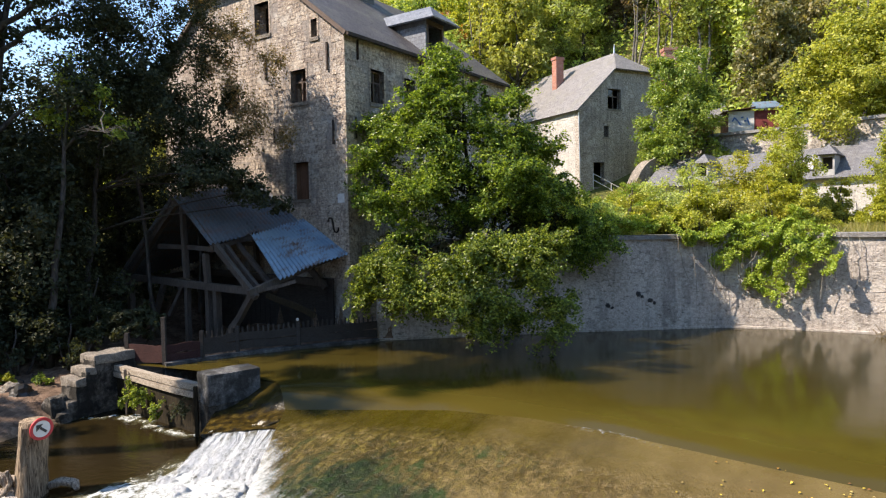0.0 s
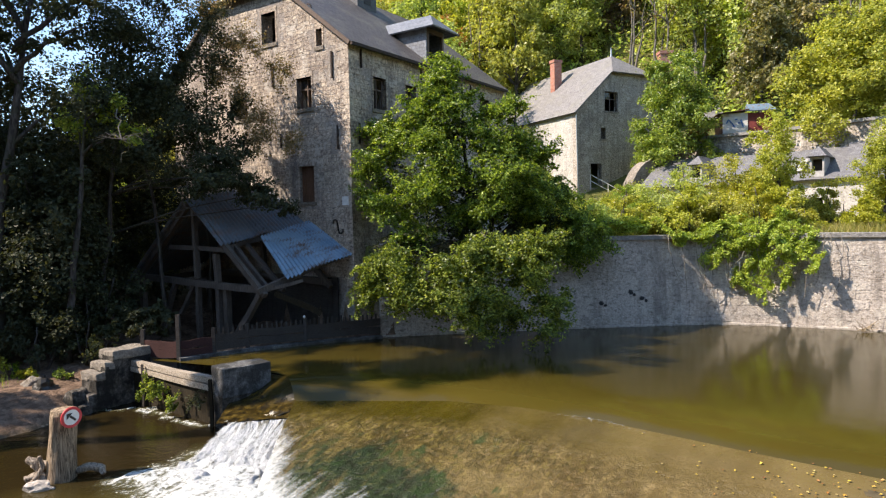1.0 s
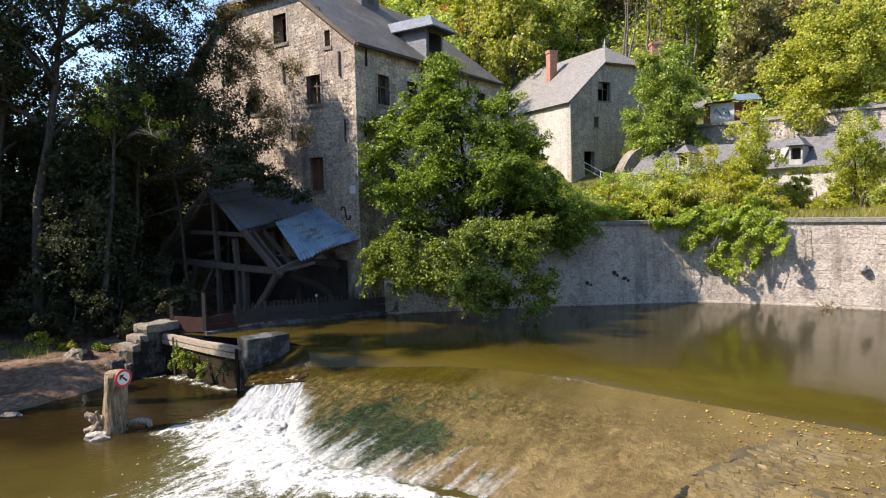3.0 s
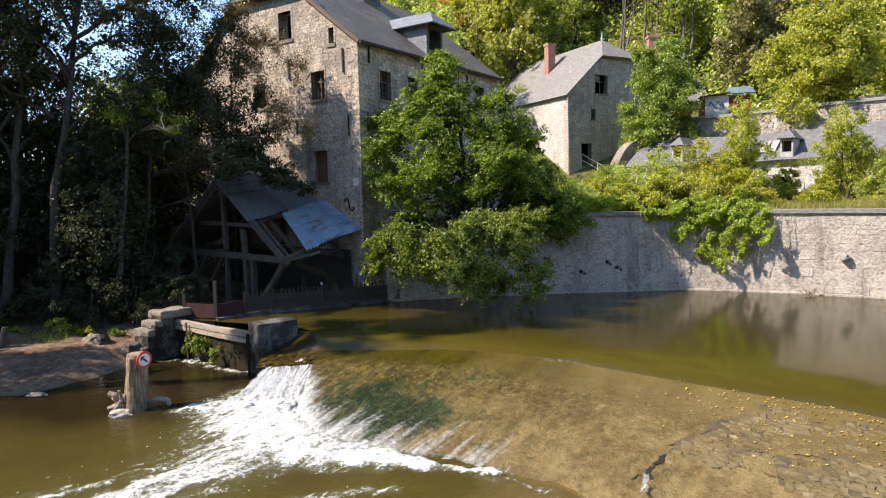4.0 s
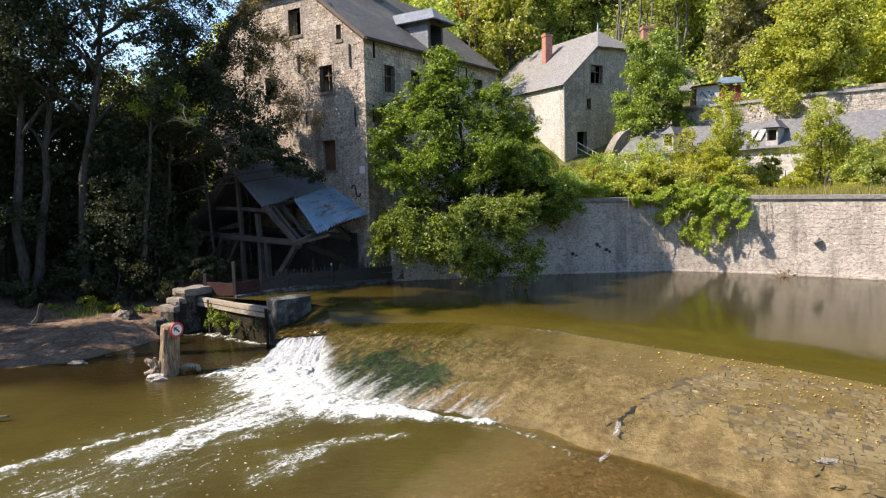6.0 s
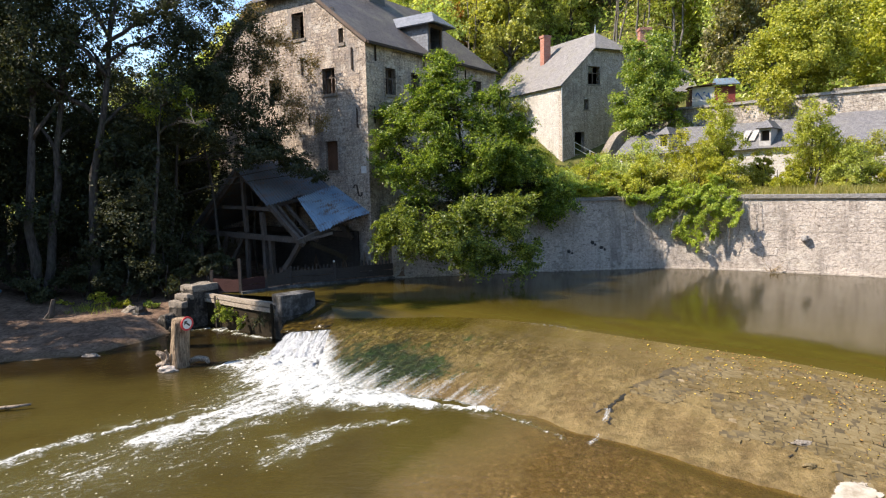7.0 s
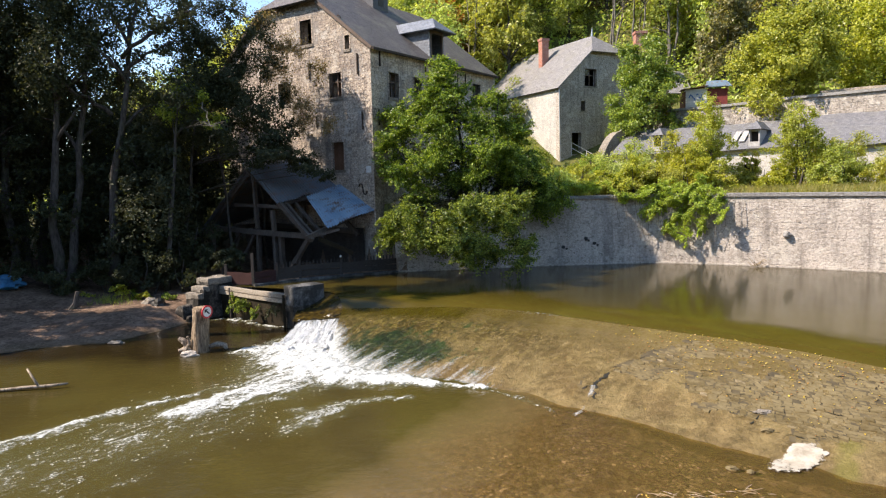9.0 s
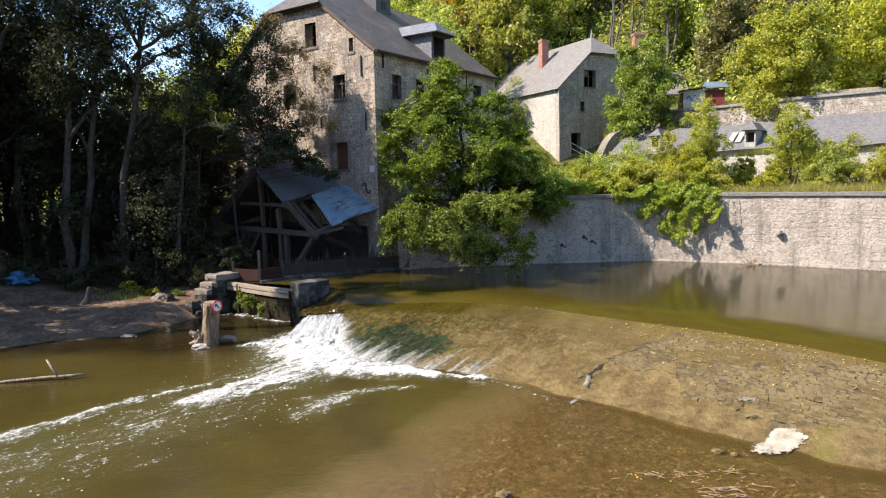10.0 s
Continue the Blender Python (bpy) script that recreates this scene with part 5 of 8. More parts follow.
chimney(house, 3.5, 7.3, 15.4, 18.75, 0.8, 0.64)
bm = bmesh.new()
tube(bm, [(-0.1, -0.12, HE - 0.4), (-0.05, -0.1, 10), (0.05, -0.1, 5.5)], [0.045] * 3, 6)
part("downpipe", bm, M_ZINC, house)
bm = bmesh.new()
for p, q in (((1.3, -0.1, 7.8), (3.6, -1.6, 6.2)), ((1.3, -0.1, 7.3), (3.6, -1.6, 5.7))):
    tube(bm, [p, q], [0.03, 0.03], 6)
for f in (0.0, 0.5, 1.0):
    tube(bm, [(1.3 + 2.3 * f, -0.1 - 1.5 * f, 7.8 - 1.6 * f), (1.3 + 2.3 * f, -0.1 - 1.5 * f, 6.6 - 1.6 * f)], [0.03, 0.03], 6)
part("handrail", bm, M_WHITEPAINT, house)

# rear house, of which only a brick chimney shows
rear = thing("rear_house", "house behind trees with a red brick chimney", "house", pose(18.2, 56.6, 0))
bm = bmesh.new()
box(bm, -1.0, 4.5, -0.9, 5.0, 6.0, 12.6)
part("wall", bm, M_HSTONE, rear)
bm = bmesh.new()
roof_slab(bm, [(-1.2, -1.3, 12.4), (4.8, -1.3, 12.4), (4.8, 2.0, 15.0), (-1.2, 2.0, 15.0)], 0.1)
roof_slab(bm, [(4.8, 5.4, 12.4), (-1.2, 5.4, 12.4), (-1.2, 2.0, 15.0), (4.8, 2.0, 15.0)], 0.1)
part("roof", bm, M_SLATE_P, rear)
chimney(rear, 0.1, 0.4, 12.5, 18.6, 1.05, 0.9)

# ---- terrace wall and the long low building against it ----
bm = bmesh.new()
wall_solid(bm, TERRACE, 0.0, 0.7, 3.0, 10.0)
structure("wall_terrace", bm, M_TERRACE, "pale stone terrace retaining wall", "wall")
to_t, t_len, t_cuts = wall_frame(TERRACE)
terrace = bpy.data.objects["wall_terrace"]
stones = courses(RNG, 0.0, t_len, 6.5, 9.98, 0.24, 0.5, lambda a, b, z0, z1: True)
tagged(shift_mesh(stones_mesh("terrace_stone", RNG, stones, 0.01, 0.02, wavy(to_t, 0.1), M_TERRACE), "terrace_stone", terrace), kind="stuff")
bm = bmesh.new()
wall_solid(bm, TERRACE, 0.18, 0.8, 10.0, 10.2)
structure("trim_terrace_coping", bm, M_QUOIN, "weathered flat stone coping on the terrace wall", "coping")

LOWB = pose(13.2, 45.5, 0, 0, 0, -39.3)
low = thing("low_building", "long low white building with sagging slate roof", "building", LOWB)
LL = 21.0
L_HOLES = [(9.9, 11.0, 4.55, 5.25), (4.6, 5.5, 4.5, 5.6), (14.0, 15.0, 4.5, 5.6)]
bm = bmesh.new()
wall_cells(bm, 0, LL, 2.8, (lambda x: 6.45, []), 0.45, L_HOLES, front_to)
box(bm, 0, 0.45, 0.45, 4.6, 2.8, 6.5)
part("wall", bm, M_RENDER, low, "peeling limewashed wall")
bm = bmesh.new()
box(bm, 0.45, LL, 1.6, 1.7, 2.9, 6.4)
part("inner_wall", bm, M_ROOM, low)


def low_roof(x0, x1, z1, name_mat):
    bm = bmesh.new()
    n = 8
    for j in range(n):
        a, b = x0 + (x1 - x0) * j / n, x0 + (x1 - x0) * (j + 1) / n
        s = lambda x: -0.10 * math.sin((x - x0) / (x1 - x0) * math.pi) + 0.05 * math.sin(x * 2.1)
        roof_slab(bm, [(a, -0.35, 6.38 + s(a)), (b, -0.35, 6.38 + s(b)), (b, 3.6, z1 + s(b)), (a, 3.6, z1 + s(a))], 0.09)
    bmesh.ops.remove_doubles(bm, verts=bm.verts[:], dist=1e-3)
    part("roof", bm, name_mat, low, "grey sagging slate roof")


low_roof(-0.3, 11.8, 8.5, M_SLATE_L)
low_roof(11.82, LL, 8.75, M_SLATE_L)


def small_dormer(x):
    d = new("dormer")
    d.parent = low
    bm = bmesh.new()
    box(bm, x - 0.38, x - 0.28, -0.1, 1.6, 6.5, 7.75)
    box(bm, x + 0.28, x + 0.38, -0.1, 1.6, 6.5, 7.75)
    box(bm, x - 0.28, x + 0.28, -0.1, 0.02, 6.5, 6.85)
    box(bm, x - 0.28, x + 0.28, -0.1, 0.02, 7.55, 7.75)
    part("frame", bm, M_GREYPAINT, d)
    bm = bmesh.new()
    box(bm, x - 0.28, x + 0.28, 0.35, 0.4, 6.6, 7.7)
    part("back", bm, M_ROOM, d)
    bm = bmesh.new()
    roof_slab(bm, [(x - 0.54, 2.2, 7.72), (x - 0.54, -0.35, 7.72), (x, 0.35, 8.32), (x, 2.2, 8.32)], 0.07)
    roof_slab(bm, [(x + 0.54, -0.35, 7.72), (x + 0.54, 2.2, 7.72), (x, 2.2, 8.32), (x, 0.35, 8.32)], 0.07)
    roof_slab(bm, [(x - 0.54, -0.35, 7.72), (x + 0.54, -0.35, 7.72), (x + 0.01, 0.35, 8.33), (x - 0.01, 0.35, 8.33)], 0.07)
    part("roof", bm, M_SLATE_L, d)


small_dormer(3.6)
small_dormer(10.7)
bm = bmesh.new()
for j in range(2):
    roof_slab(bm, [(8.9 + j * 0.55, 0.5, 6.95), (9.3 + j * 0.55, 0.5, 6.95), (9.3 + j * 0.55, 1.9, 7.75), (8.9 + j * 0.55, 1.9, 7.75)], 0.05)
part("roof_patch", bm, M_GREYPAINT, low, "pale patched roof strips")

# small hut on the terrace
hut = thing("garden_hut", "small painted hut with red door and metal roof", "hut", pose(20.3, 49.6, 10.25, 0, 0, -14))
bm = bmesh.new()
box(bm, 0, 1.75, 0, 1.8, 0, 1.75)
part("wall", bm, M_WHITEPAINT, hut, "white wall with blue daubs")
bm = bmesh.new()
for j in range(6):
    beam(bm, (0.25 + 0.2 * j, -0.02, 1.0 + 0.25 * (j % 2)), (0.42 + 0.2 * j, -0.02, 1.3 - 0.3 * (j % 3)), 0.03, 0.09)
part("blue_daub", bm, M_BLUE, hut)
bm = bmesh.new()
box(bm, 1.75, 3.4, 0.05, 1.8, 0, 1.7)
part("red_panel", bm, M_REDPAINT, hut)
bm = bmesh.new()
box(bm, -0.35, 0.0, 0.1, 1.6, 0, 1.6)
part("rusty_panel", bm, M_SHUTTER, hut)
bm = bmesh.new()
roof_slab(bm, [(-0.4, -0.3, 1.75), (1.8, -0.3, 2.0), (1.8, 2.0, 2.1), (-0.4, 2.0, 1.85)], 0.06)
part("roof", bm, M_SHUTTER, hut)
bm = bmesh.new()
roof_slab(bm, [(1.5, -0.3, 1.85), (3.7, -0.3, 1.85), (3.5, 1.6, 2.6), (1.9, 1.6, 2.6)], 0.06)
part("metal_roof", bm, M_TIN, hut)
# ruined wall stub between house and low building
bm = bmesh.new()
tops = [8.4, 8.45, 8.3, 8.0, 7.5, 6.8, 5.9, 4.8]
for j, (za, zb) in enumerate(zip(tops, tops[1:])):
    xa, xb = j * 0.40, (j + 1) * 0.40
    hexa(bm, [(xa, 0, 3.0), (xb, 0, 3.0), (xb, 1.1, 3.0), (xa, 1.1, 3.0), (xa, 0, za), (xb, 0, zb), (xb, 1.1, zb), (xa, 1.1, za)])
structure("wall_ruin", bm, M_STEP, "broken sloping end of an old stone wall", "wall", pose(14.2, 48.6, 0.0, 0, 0, 200))



# ---- timber wheel shed ----
SHED = pose(-7.0, 22.35, 0, 0, 0, -33)
shed = thing("wheel_shed", "open timber wheel shed with a corrugated metal roof", "shed", SHED)
SD = 3.55
AX, AZ = -3.9, 5.3
SL = (5.3 - 2.05) / 3.9


def shed_beam(name, p, q, w=0.2, h=0.22, label="", mat=M_TIMBER):
    bm = bmesh.new()
    beam(bm, p, q, w, h, 0, RNG)
    part(name, bm, mat, shed, label)


for y in (0.0, SD - 0.25):
    shed_beam("tie_beam", (-7.9, y, 2.3), (0.1, y, 2.05), 0.22, 0.26)
    shed_beam("collar_beam", (-5.6, y + 0.1, 3.55), (-1.75, y + 0.1, 3.45), 0.16, 0.18)
    shed_beam("king_post", (-3.75, y, 2.35), (AX, y, 5.1), 0.18, 0.18)
    shed_beam("rafter", (AX, y - 0.1, AZ), (0.25, y - 0.1, 1.85), 0.18, 0.2)
    shed_beam("rafter", (AX, y - 0.1, AZ), (-7.95, y - 0.1, 2.05), 0.18, 0.2)
shed_beam("rafter", (-2.3, 0.35, 3.9), (0.0, 0.35, 2.0), 0.14, 0.14)
shed_beam("rafter", (-2.0, 0.9, 3.7), (0.1, 0.9, 1.95), 0.14, 0.14)
shed_beam("post", (-2.55, 0, 3.3), (-2.4, 0, -0.3), 0.2, 0.2)
shed_beam("post", (-2.15, 0.1, 2.1), (-2.1, 0.1, -0.3), 0.22, 0.2)
shed_beam("post", (-3.75, 0, 2.2), (-3.8, 0, -0.4), 0.18, 0.18)
shed_beam("post", (-7.5, 0, 2.2), (-7.6, 0, -0.6), 0.22, 0.22)
shed_beam("post", (-7.5, SD - 0.3, 2.2), (-7.6, SD - 0.3, -0.6), 0.22, 0.22)
shed_beam("brace", (-0.1, 0, 1.9), (-1.5, 0, 0.3), 0.2, 0.22)
shed_beam("brace", (-5.2, 0, 2.2), (-6.2, 0, 0.2), 0.16, 0.18)
shed_beam("brace", (-4.9, 0, 0.9), (-3.9, 0, 2.2), 0.14, 0.16)
shed_beam("purlin", (0.1, -0.3, 2.0), (0.5, SD, 3.1), 0.2, 0.22)
shed_beam("purlin", (-1.95, -0.2, 3.5), (-1.9, SD, 4.2), 0.16, 0.16)
shed_beam("ridge_beam", (AX, -0.4, AZ - 0.05), (AX, SD, AZ + 0.6), 0.16, 0.18)
shed_beam("purlin", (-7.8, -0.3, 2.1), (-7.8, SD, 2.2), 0.2, 0.22)
shed_beam("cross_rail", (-0.2, 0.0, 1.95), (1.1, 0.9, 2.35), 0.12, 0.12)
shed_beam("trough_beam", (0.2, 0.4, 1.9), (1.5, 1.4, 1.15), 0.2, 0.2, "", M_WETWOOD)


def tin_sheet(c00, c01, c11, c10, mat, name="roof_sheet"):
    """Corrugated sheet between four corners: front top, front low, back low, back top; the waves run down the slope."""
    c00, c01, c11, c10 = [Vector(c) for c in (c00, c01, c11, c10)]
    long = ((c10 - c00).length + (c11 - c01).length) / 2
    waves = round(long / 0.17)
    n, m = waves * 6, 12
    verts = []
    for i in range(n + 1):
        f = i / n
        w = 0.042 * math.cos(2 * math.pi * waves * f)
        ragged = 0.05 * noise.noise(Vector((math.floor(f * long / 0.75) * 3.1, 0.5, long)))
        for j in range(m + 1):
            t = j / m * (1 + ragged)
            p = c00.lerp(c10, f).lerp(c01.lerp(c11, f), t)
            warp = 0.035 * noise.noise(p * 0.9)
            verts.append((p.x, p.y, p.z + w + warp))
    g = np.arange(len(verts)).reshape(n + 1, m + 1)
    f = np.stack([g[:-1, :-1], g[:-1, 1:], g[1:, 1:], g[1:, :-1]], axis=-1).reshape(-1, 4)
    sheet = shift_mesh(fast_mesh(name, verts, f[:, ::-1], mat, False), name, shed)
    rim = sheet.modifiers.new("rim", "SOLIDIFY")
    rim.thickness = 0.008
    return sheet


tin_sheet((AX, -0.4, 5.42), (-1.84, -0.4, 3.68), (-1.5, 3.58, 4.35), (AX, 3.58, 6.1), M_TIN_OLD)
tin_sheet((-0.75, 0.55, 3.95), (0.60, 0.55, 2.44), (1.06, 3.58, 3.15), (-1.3, 3.58, 4.48), M_TIN)
tin_sheet((AX, -0.4, 5.44), (-8.2, -0.4, 2.0), (-8.2, 3.58, 2.7), (AX, 3.58, 6.12), M_TIN_OLD)
for i in range(28):
    bm = bmesh.new()
    box(bm, -8.0 + i * 0.3, -7.71 + i * 0.3, SD - 0.12, SD - 0.07 + 0.01 * (i % 2), -0.5, 2.2)
    part("back_board", bm, M_BOARD, shed)

# ---- fence of boards at the pool's edge ----
fence = thing("board_fence", "dark board fence with pickets along the pool edge", "fence")
FL = [(-10.6, 20.75), (-9.2, 20.3), (-8.3, 21.0), (-7.4, 21.75), (-5.6, 22.75), (-3.0, 23.85)]
for a, b in zip(FL, FL[1:]):
    d = Vector((b[0] - a[0], b[1] - a[1], 0)).normalized()
    red = a[0] < -9.0
    for zc, hgt in ((0.30, 0.27), (0.58, 0.27)) if not red else ((0.2, 0.27), (0.48, 0.27)):
        bm = bmesh.new()
        beam(bm, (a[0], a[1], zc), (b[0], b[1], zc), 0.05, hgt, 0, RNG)
        part("board", bm, M_REDBOARD if red else M_BOARD, fence)
    bm = bmesh.new()
    beam(bm, (a[0], a[1], -1.2), (a[0], a[1], 0.95 if a[0] != -9.2 else 1.5), 0.12, 0.12)
    part("post", bm, M_BOARD, fence)
    n = int(math.dist(a, b) / 0.16)
    if a[0] > -9.0:
        for i in range(n):
            p = (a[0] + (b[0] - a[0]) * i / n, a[1] + (b[1] - a[1]) * i / n)
            bm = bmesh.new()
            beam(bm, (p[0], p[1], 0.6), (p[0], p[1], 0.92 + RNG.uniform(-0.04, 0.04)), 0.06, 0.03)
            part("picket", bm, M_BOARD, fence)
bm = bmesh.new()
for a, b in zip(FL[1:], FL[2:]):
    beam(bm, (a[0] + 0.05, a[1] - 0.1, -0.35), (b[0] + 0.05, b[1] - 0.1, -0.35), 0.3, 0.9)
structure("trim_kerb", bm, M_CONCRETE, "pale concrete kerb under the fence at the pool", "kerb")

# ---- sluice: stepped pier, beam gate, block pier ----
PIER = pose(-10.98, 19.55, 0, 0, 0, 58)
pier = thing("stepped_pier", "dark stepped masonry pier beside the sluice", "pier", PIER)


def rough_block(name, x0, x1, y0, y1, z0, z1, mat, parent, jit=0.03, bev=0.03):
    bm = bmesh.new()
    box(bm, x0, x1, y0, y1, z0, z1)
    bmesh.ops.bevel(bm, geom=bm.edges[:], offset=bev, segments=2, affect="EDGES", profile=0.6)
    bmesh.ops.subdivide_edges(bm, edges=[ed for ed in bm.edges if ed.calc_length() > 0.3], cuts=6, use_grid_fill=True)
    for v in bm.verts:
        v.co += noise.noise_vector(v.co * 2.3 + Vector((x0, y0, z0))) * jit * 1.6 + noise.noise_vector(v.co * 8.0) * jit * 0.6
    return part(name, bm, mat, parent, smooth=False)


# local x runs up the steps, local y along them
for x0, x1, z0, z1, w in ((0.0, 1.32, -2.0, 0.33, 0.82), (-0.29, 0.02, -2.0, 0.03, 0.84), (-0.58, -0.27, -2.0, -0.25, 0.86), (-0.82, -0.56, -2.0, -0.74, 0.95)):
    rough_block("pier_body", x0, x1, 0.0, w, z0, z1, M_PIER, pier, 0.024)
    # added slabs of paler stone put the sunlight on the steps into colour
    if z1 > -0.7:
        rough_block("step_slab", x0 - 0.01, x1 + (0.02 if x0 == 0.0 else 0.0), -0.02, w + 0.02, z1 - 0.15, z1 + 0.12, M_STEP, pier, 0.03, 0.05)
for x0, y0, z1, r in ((-1.2, 0.25, -0.62, 0.55), (-1.4, 0.75, -0.85, 0.45), (-1.1, -0.1, -1.0, 0.36)):
    rough_block("pier_rubble", x0, x0 + r, y0, y0 + r * 0.9, -1.7, z1, M_PIER, pier, 0.07, 0.06)

block = thing("block_pier", "grey concrete block pier between sluice and weir", "pier", pose(-6.53, 16.94, 0, 0, 0, 43))
rough_block("block", 0.0, 1.45, 0.0, 0.75, -0.38, 0.43, M_CONCRETE, block, 0.012, 0.025)
rough_block("block_base", 0.02, 1.42, 0.03, 0.75, -2.2, -0.39, M_PIER, block, 0.03, 0.03)

gate = thing("sluice_gate", "old plank sluice gate under a pale beam", "gate")
ga, gb = Vector((-10.72, 20.2, 0)), Vector((-6.78, 17.4, 0))
bm = bmesh.new()
beam(bm, ga + Vector((0, 0, -0.02)), gb + Vector((0, 0, -0.02)), 0.22, 0.17, 0, RNG)
part("top_beam", bm, M_PALEWOOD, gate)
bm = bmesh.new()
beam(bm, ga + Vector((0, -0.02, -0.20)), gb + Vector((0, -0.02, -0.22)), 0.2, 0.16, 0, RNG)
part("lower_beam", bm, M_PALEWOOD, gate)
nb = 22
for i in range(nb):
    f = (i + 0.5) / nb
    c = ga.lerp(gb, f)
    d = (gb - ga).normalized() * 0.11
    nrm = Vector((d.y, -d.x, 0)).normalized() * 0.03
    bm = bmesh.new()
    q = [c - d - nrm, c + d - nrm, c + d + nrm, c - d + nrm]
    o = Vector((0, 0, RNG.uniform(-0.05, 0.02)))
    hexa(bm, [tuple(p + Vector((0, 0, -1.9))) for p in q] + [tuple(p + Vector((0, 0, -0.24)) + o) for p in q])
    part("plank", bm, M_WETWOOD, gate)
for f, w in ((0.2, 0.06), (0.96, 0.09)):
    c = ga.lerp(gb, f) + Vector((-0.10, -0.15, 0))
    bm = bmesh.new()
    beam(bm, c + Vector((0, 0, -1.7)), c + Vector((0, 0, 0.06)), w, w, 0, RNG)
    part("gate_post", bm, M_TIMBER if f < 0.5 else M_WETWOOD, gate)

def gnarled(bm, pts, radii, seg, deep, seed):
    """A weathered limb along pts: ridges run along it, with splits and knobs."""
    pts = [Vector(p) for p in pts]
    n = 9 * (len(pts) - 1)
    rings = []
    for i in range(n + 1):
        u = i / n * (len(pts) - 1)
        a = min(int(u), len(pts) - 2)
        f = u - a
        p, r = pts[a].lerp(pts[a + 1], f), radii[a] + (radii[a + 1] - radii[a]) * f
        d = (pts[a + 1] - pts[a]).normalized()
        e = d.cross(Vector((0.13, 0.97, 0.2))).normalized()
        g = d.cross(e)
        ring = []
        for j in range(seg):
            w = 2 * math.pi * j / seg
            c, t = math.cos(w), math.sin(w)
            ridge = noise.noise(Vector((c * 4.5, t * 4.5, u * 0.5 + seed))) + 0.6 * noise.noise(Vector((c * 11.0, t * 11.0, u * 0.9 + seed)))
            knob = noise.noise(Vector((c * 1.2, t * 1.2, u * 1.8 + seed * 3)))
            ring.append(bm.verts.new(p + (e * c + g * t) * r * (1 + deep * ridge + deep * 1.2 * knob)))
        rings.append(ring)
    for r0, r1 in zip(rings, rings[1:]):
        for j in range(seg):
            bm.faces.new((r0[j], r1[j], r1[(j + 1) % seg], r0[(j + 1) % seg]))
    bm.faces.new(rings[0])
    bm.faces.new(rings[-1][::-1])


# ---- log post with a round sign ----
post = thing("log_post", "thick pale log post standing in the water", "post", pose(-9.05, 13.75, 0))
bm = bmesh.new()
gnarled(bm, [(-0.1, 0, -2.2), (-0.08, 0, -1.4), (-0.03, 0, -0.6), (0.05, 0, 0.2), (0.06, 0, 0.30), (0.06, 0, 0.32)], [0.33, 0.32, 0.285, 0.27, 0.265, 0.23], 48, 0.09, 3.0)
part("log", bm, M_POST, post, smooth=True)
sign = thing("round_sign", "round white sign with red rim and black arrow", "sign", look((-8.735, 13.595, 0.17), (-8.735 - 0.87, 13.595 + 0.5, 0.22)))


def disc(r0, r1, z0, z1, mat, name):
    bm = bmesh.new()
    n = 40
    ring = [[bm.verts.new((r * math.cos(2 * math.pi * i / n), r * math.sin(2 * math.pi * i / n), zz)) for i in range(n)] for r, zz in ((r0, z1), (r1, z1), (r1, z0), (r0, z0))]
    for a, b in zip(ring, ring[1:] + ring[:1]):
        for i in range(n):
            bm.faces.new((a[i], b[i], b[(i + 1) % n], a[(i + 1) % n]))
    part(name, bm, mat, sign)


disc(0.005, 0.185, -0.01, 0.012, M_SIGN_WHITE, "sign_face")
disc(0.175, 0.235, -0.012, 0.018, M_SIGN_RED, "sign_rim")
bm = bmesh.new()
beam(bm, (0.09, -0.08, 0.018), (-0.03, 0.03, 0.018), 0.05, 0.01)
hexa(bm, [(-0.11, 0.10, 0.013), (-0.11, -0.03, 0.013), (-0.075, 0.0, 0.013), (0.02, 0.10, 0.013), (-0.11, 0.10, 0.024), (-0.11, -0.03, 0.024), (-0.075, 0.0, 0.024), (0.02, 0.10, 0.024)])
part("arrow", bm, M_BLACK, sign)

drift = thing("root_wood", "bleached driftwood lodged against the log post", "driftwood", pose(-9.1, 13.6, TAIL_Z))
ROOTS = [([(-0.62, 0.2, 0.02), (-0.5, 0.15, 0.28), (-0.3, 0.18, 0.34), (-0.05, 0.2, 0.2)], [0.06, 0.11, 0.10, 0.08]), ([(-0.72, 0.05, 0.52), (-0.55, 0.05, 0.40), (-0.42, 0.08, 0.16), (-0.22, -0.15, -0.05)], [0.07, 0.10, 0.08, 0.06]),
         ([(-0.70, -0.1, 0.10), (-0.5, -0.02, 0.14), (-0.15, 0.1, -0.05)], [0.07, 0.08, 0.05]), ([(-0.35, -0.1, 0.62), (-0.30, -0.05, 0.35), (-0.5, -0.1, 0.05), (-0.62, -0.2, -0.04)], [0.035, 0.05, 0.045, 0.03]), ([(0.2, 0.3, 0.12), (0.5, 0.35, 0.20), (0.78, 0.38, 0.17), (0.88, 0.3, 0.05)], [0.07, 0.085, 0.09, 0.05])]
for i, (pts, r) in enumerate(ROOTS):
    bm = bmesh.new()
    gnarled(bm, pts, r, 16, 0.28, 10.0 + i)
    part("root", bm, M_DRIFT, drift, smooth=True)
rocks = [(-9.28, 13.2, TAIL_Z + 0.04, 0.30, 0.2, 0.13), (-12.95, 15.2, TAIL_Z, 0.3, 0.18, 0.10), (-13.3, 19.6, -0.75, 0.4, 0.35, 0.35), (-13.8, 19.9, -0.7, 0.35, 0.3, 0.3)]
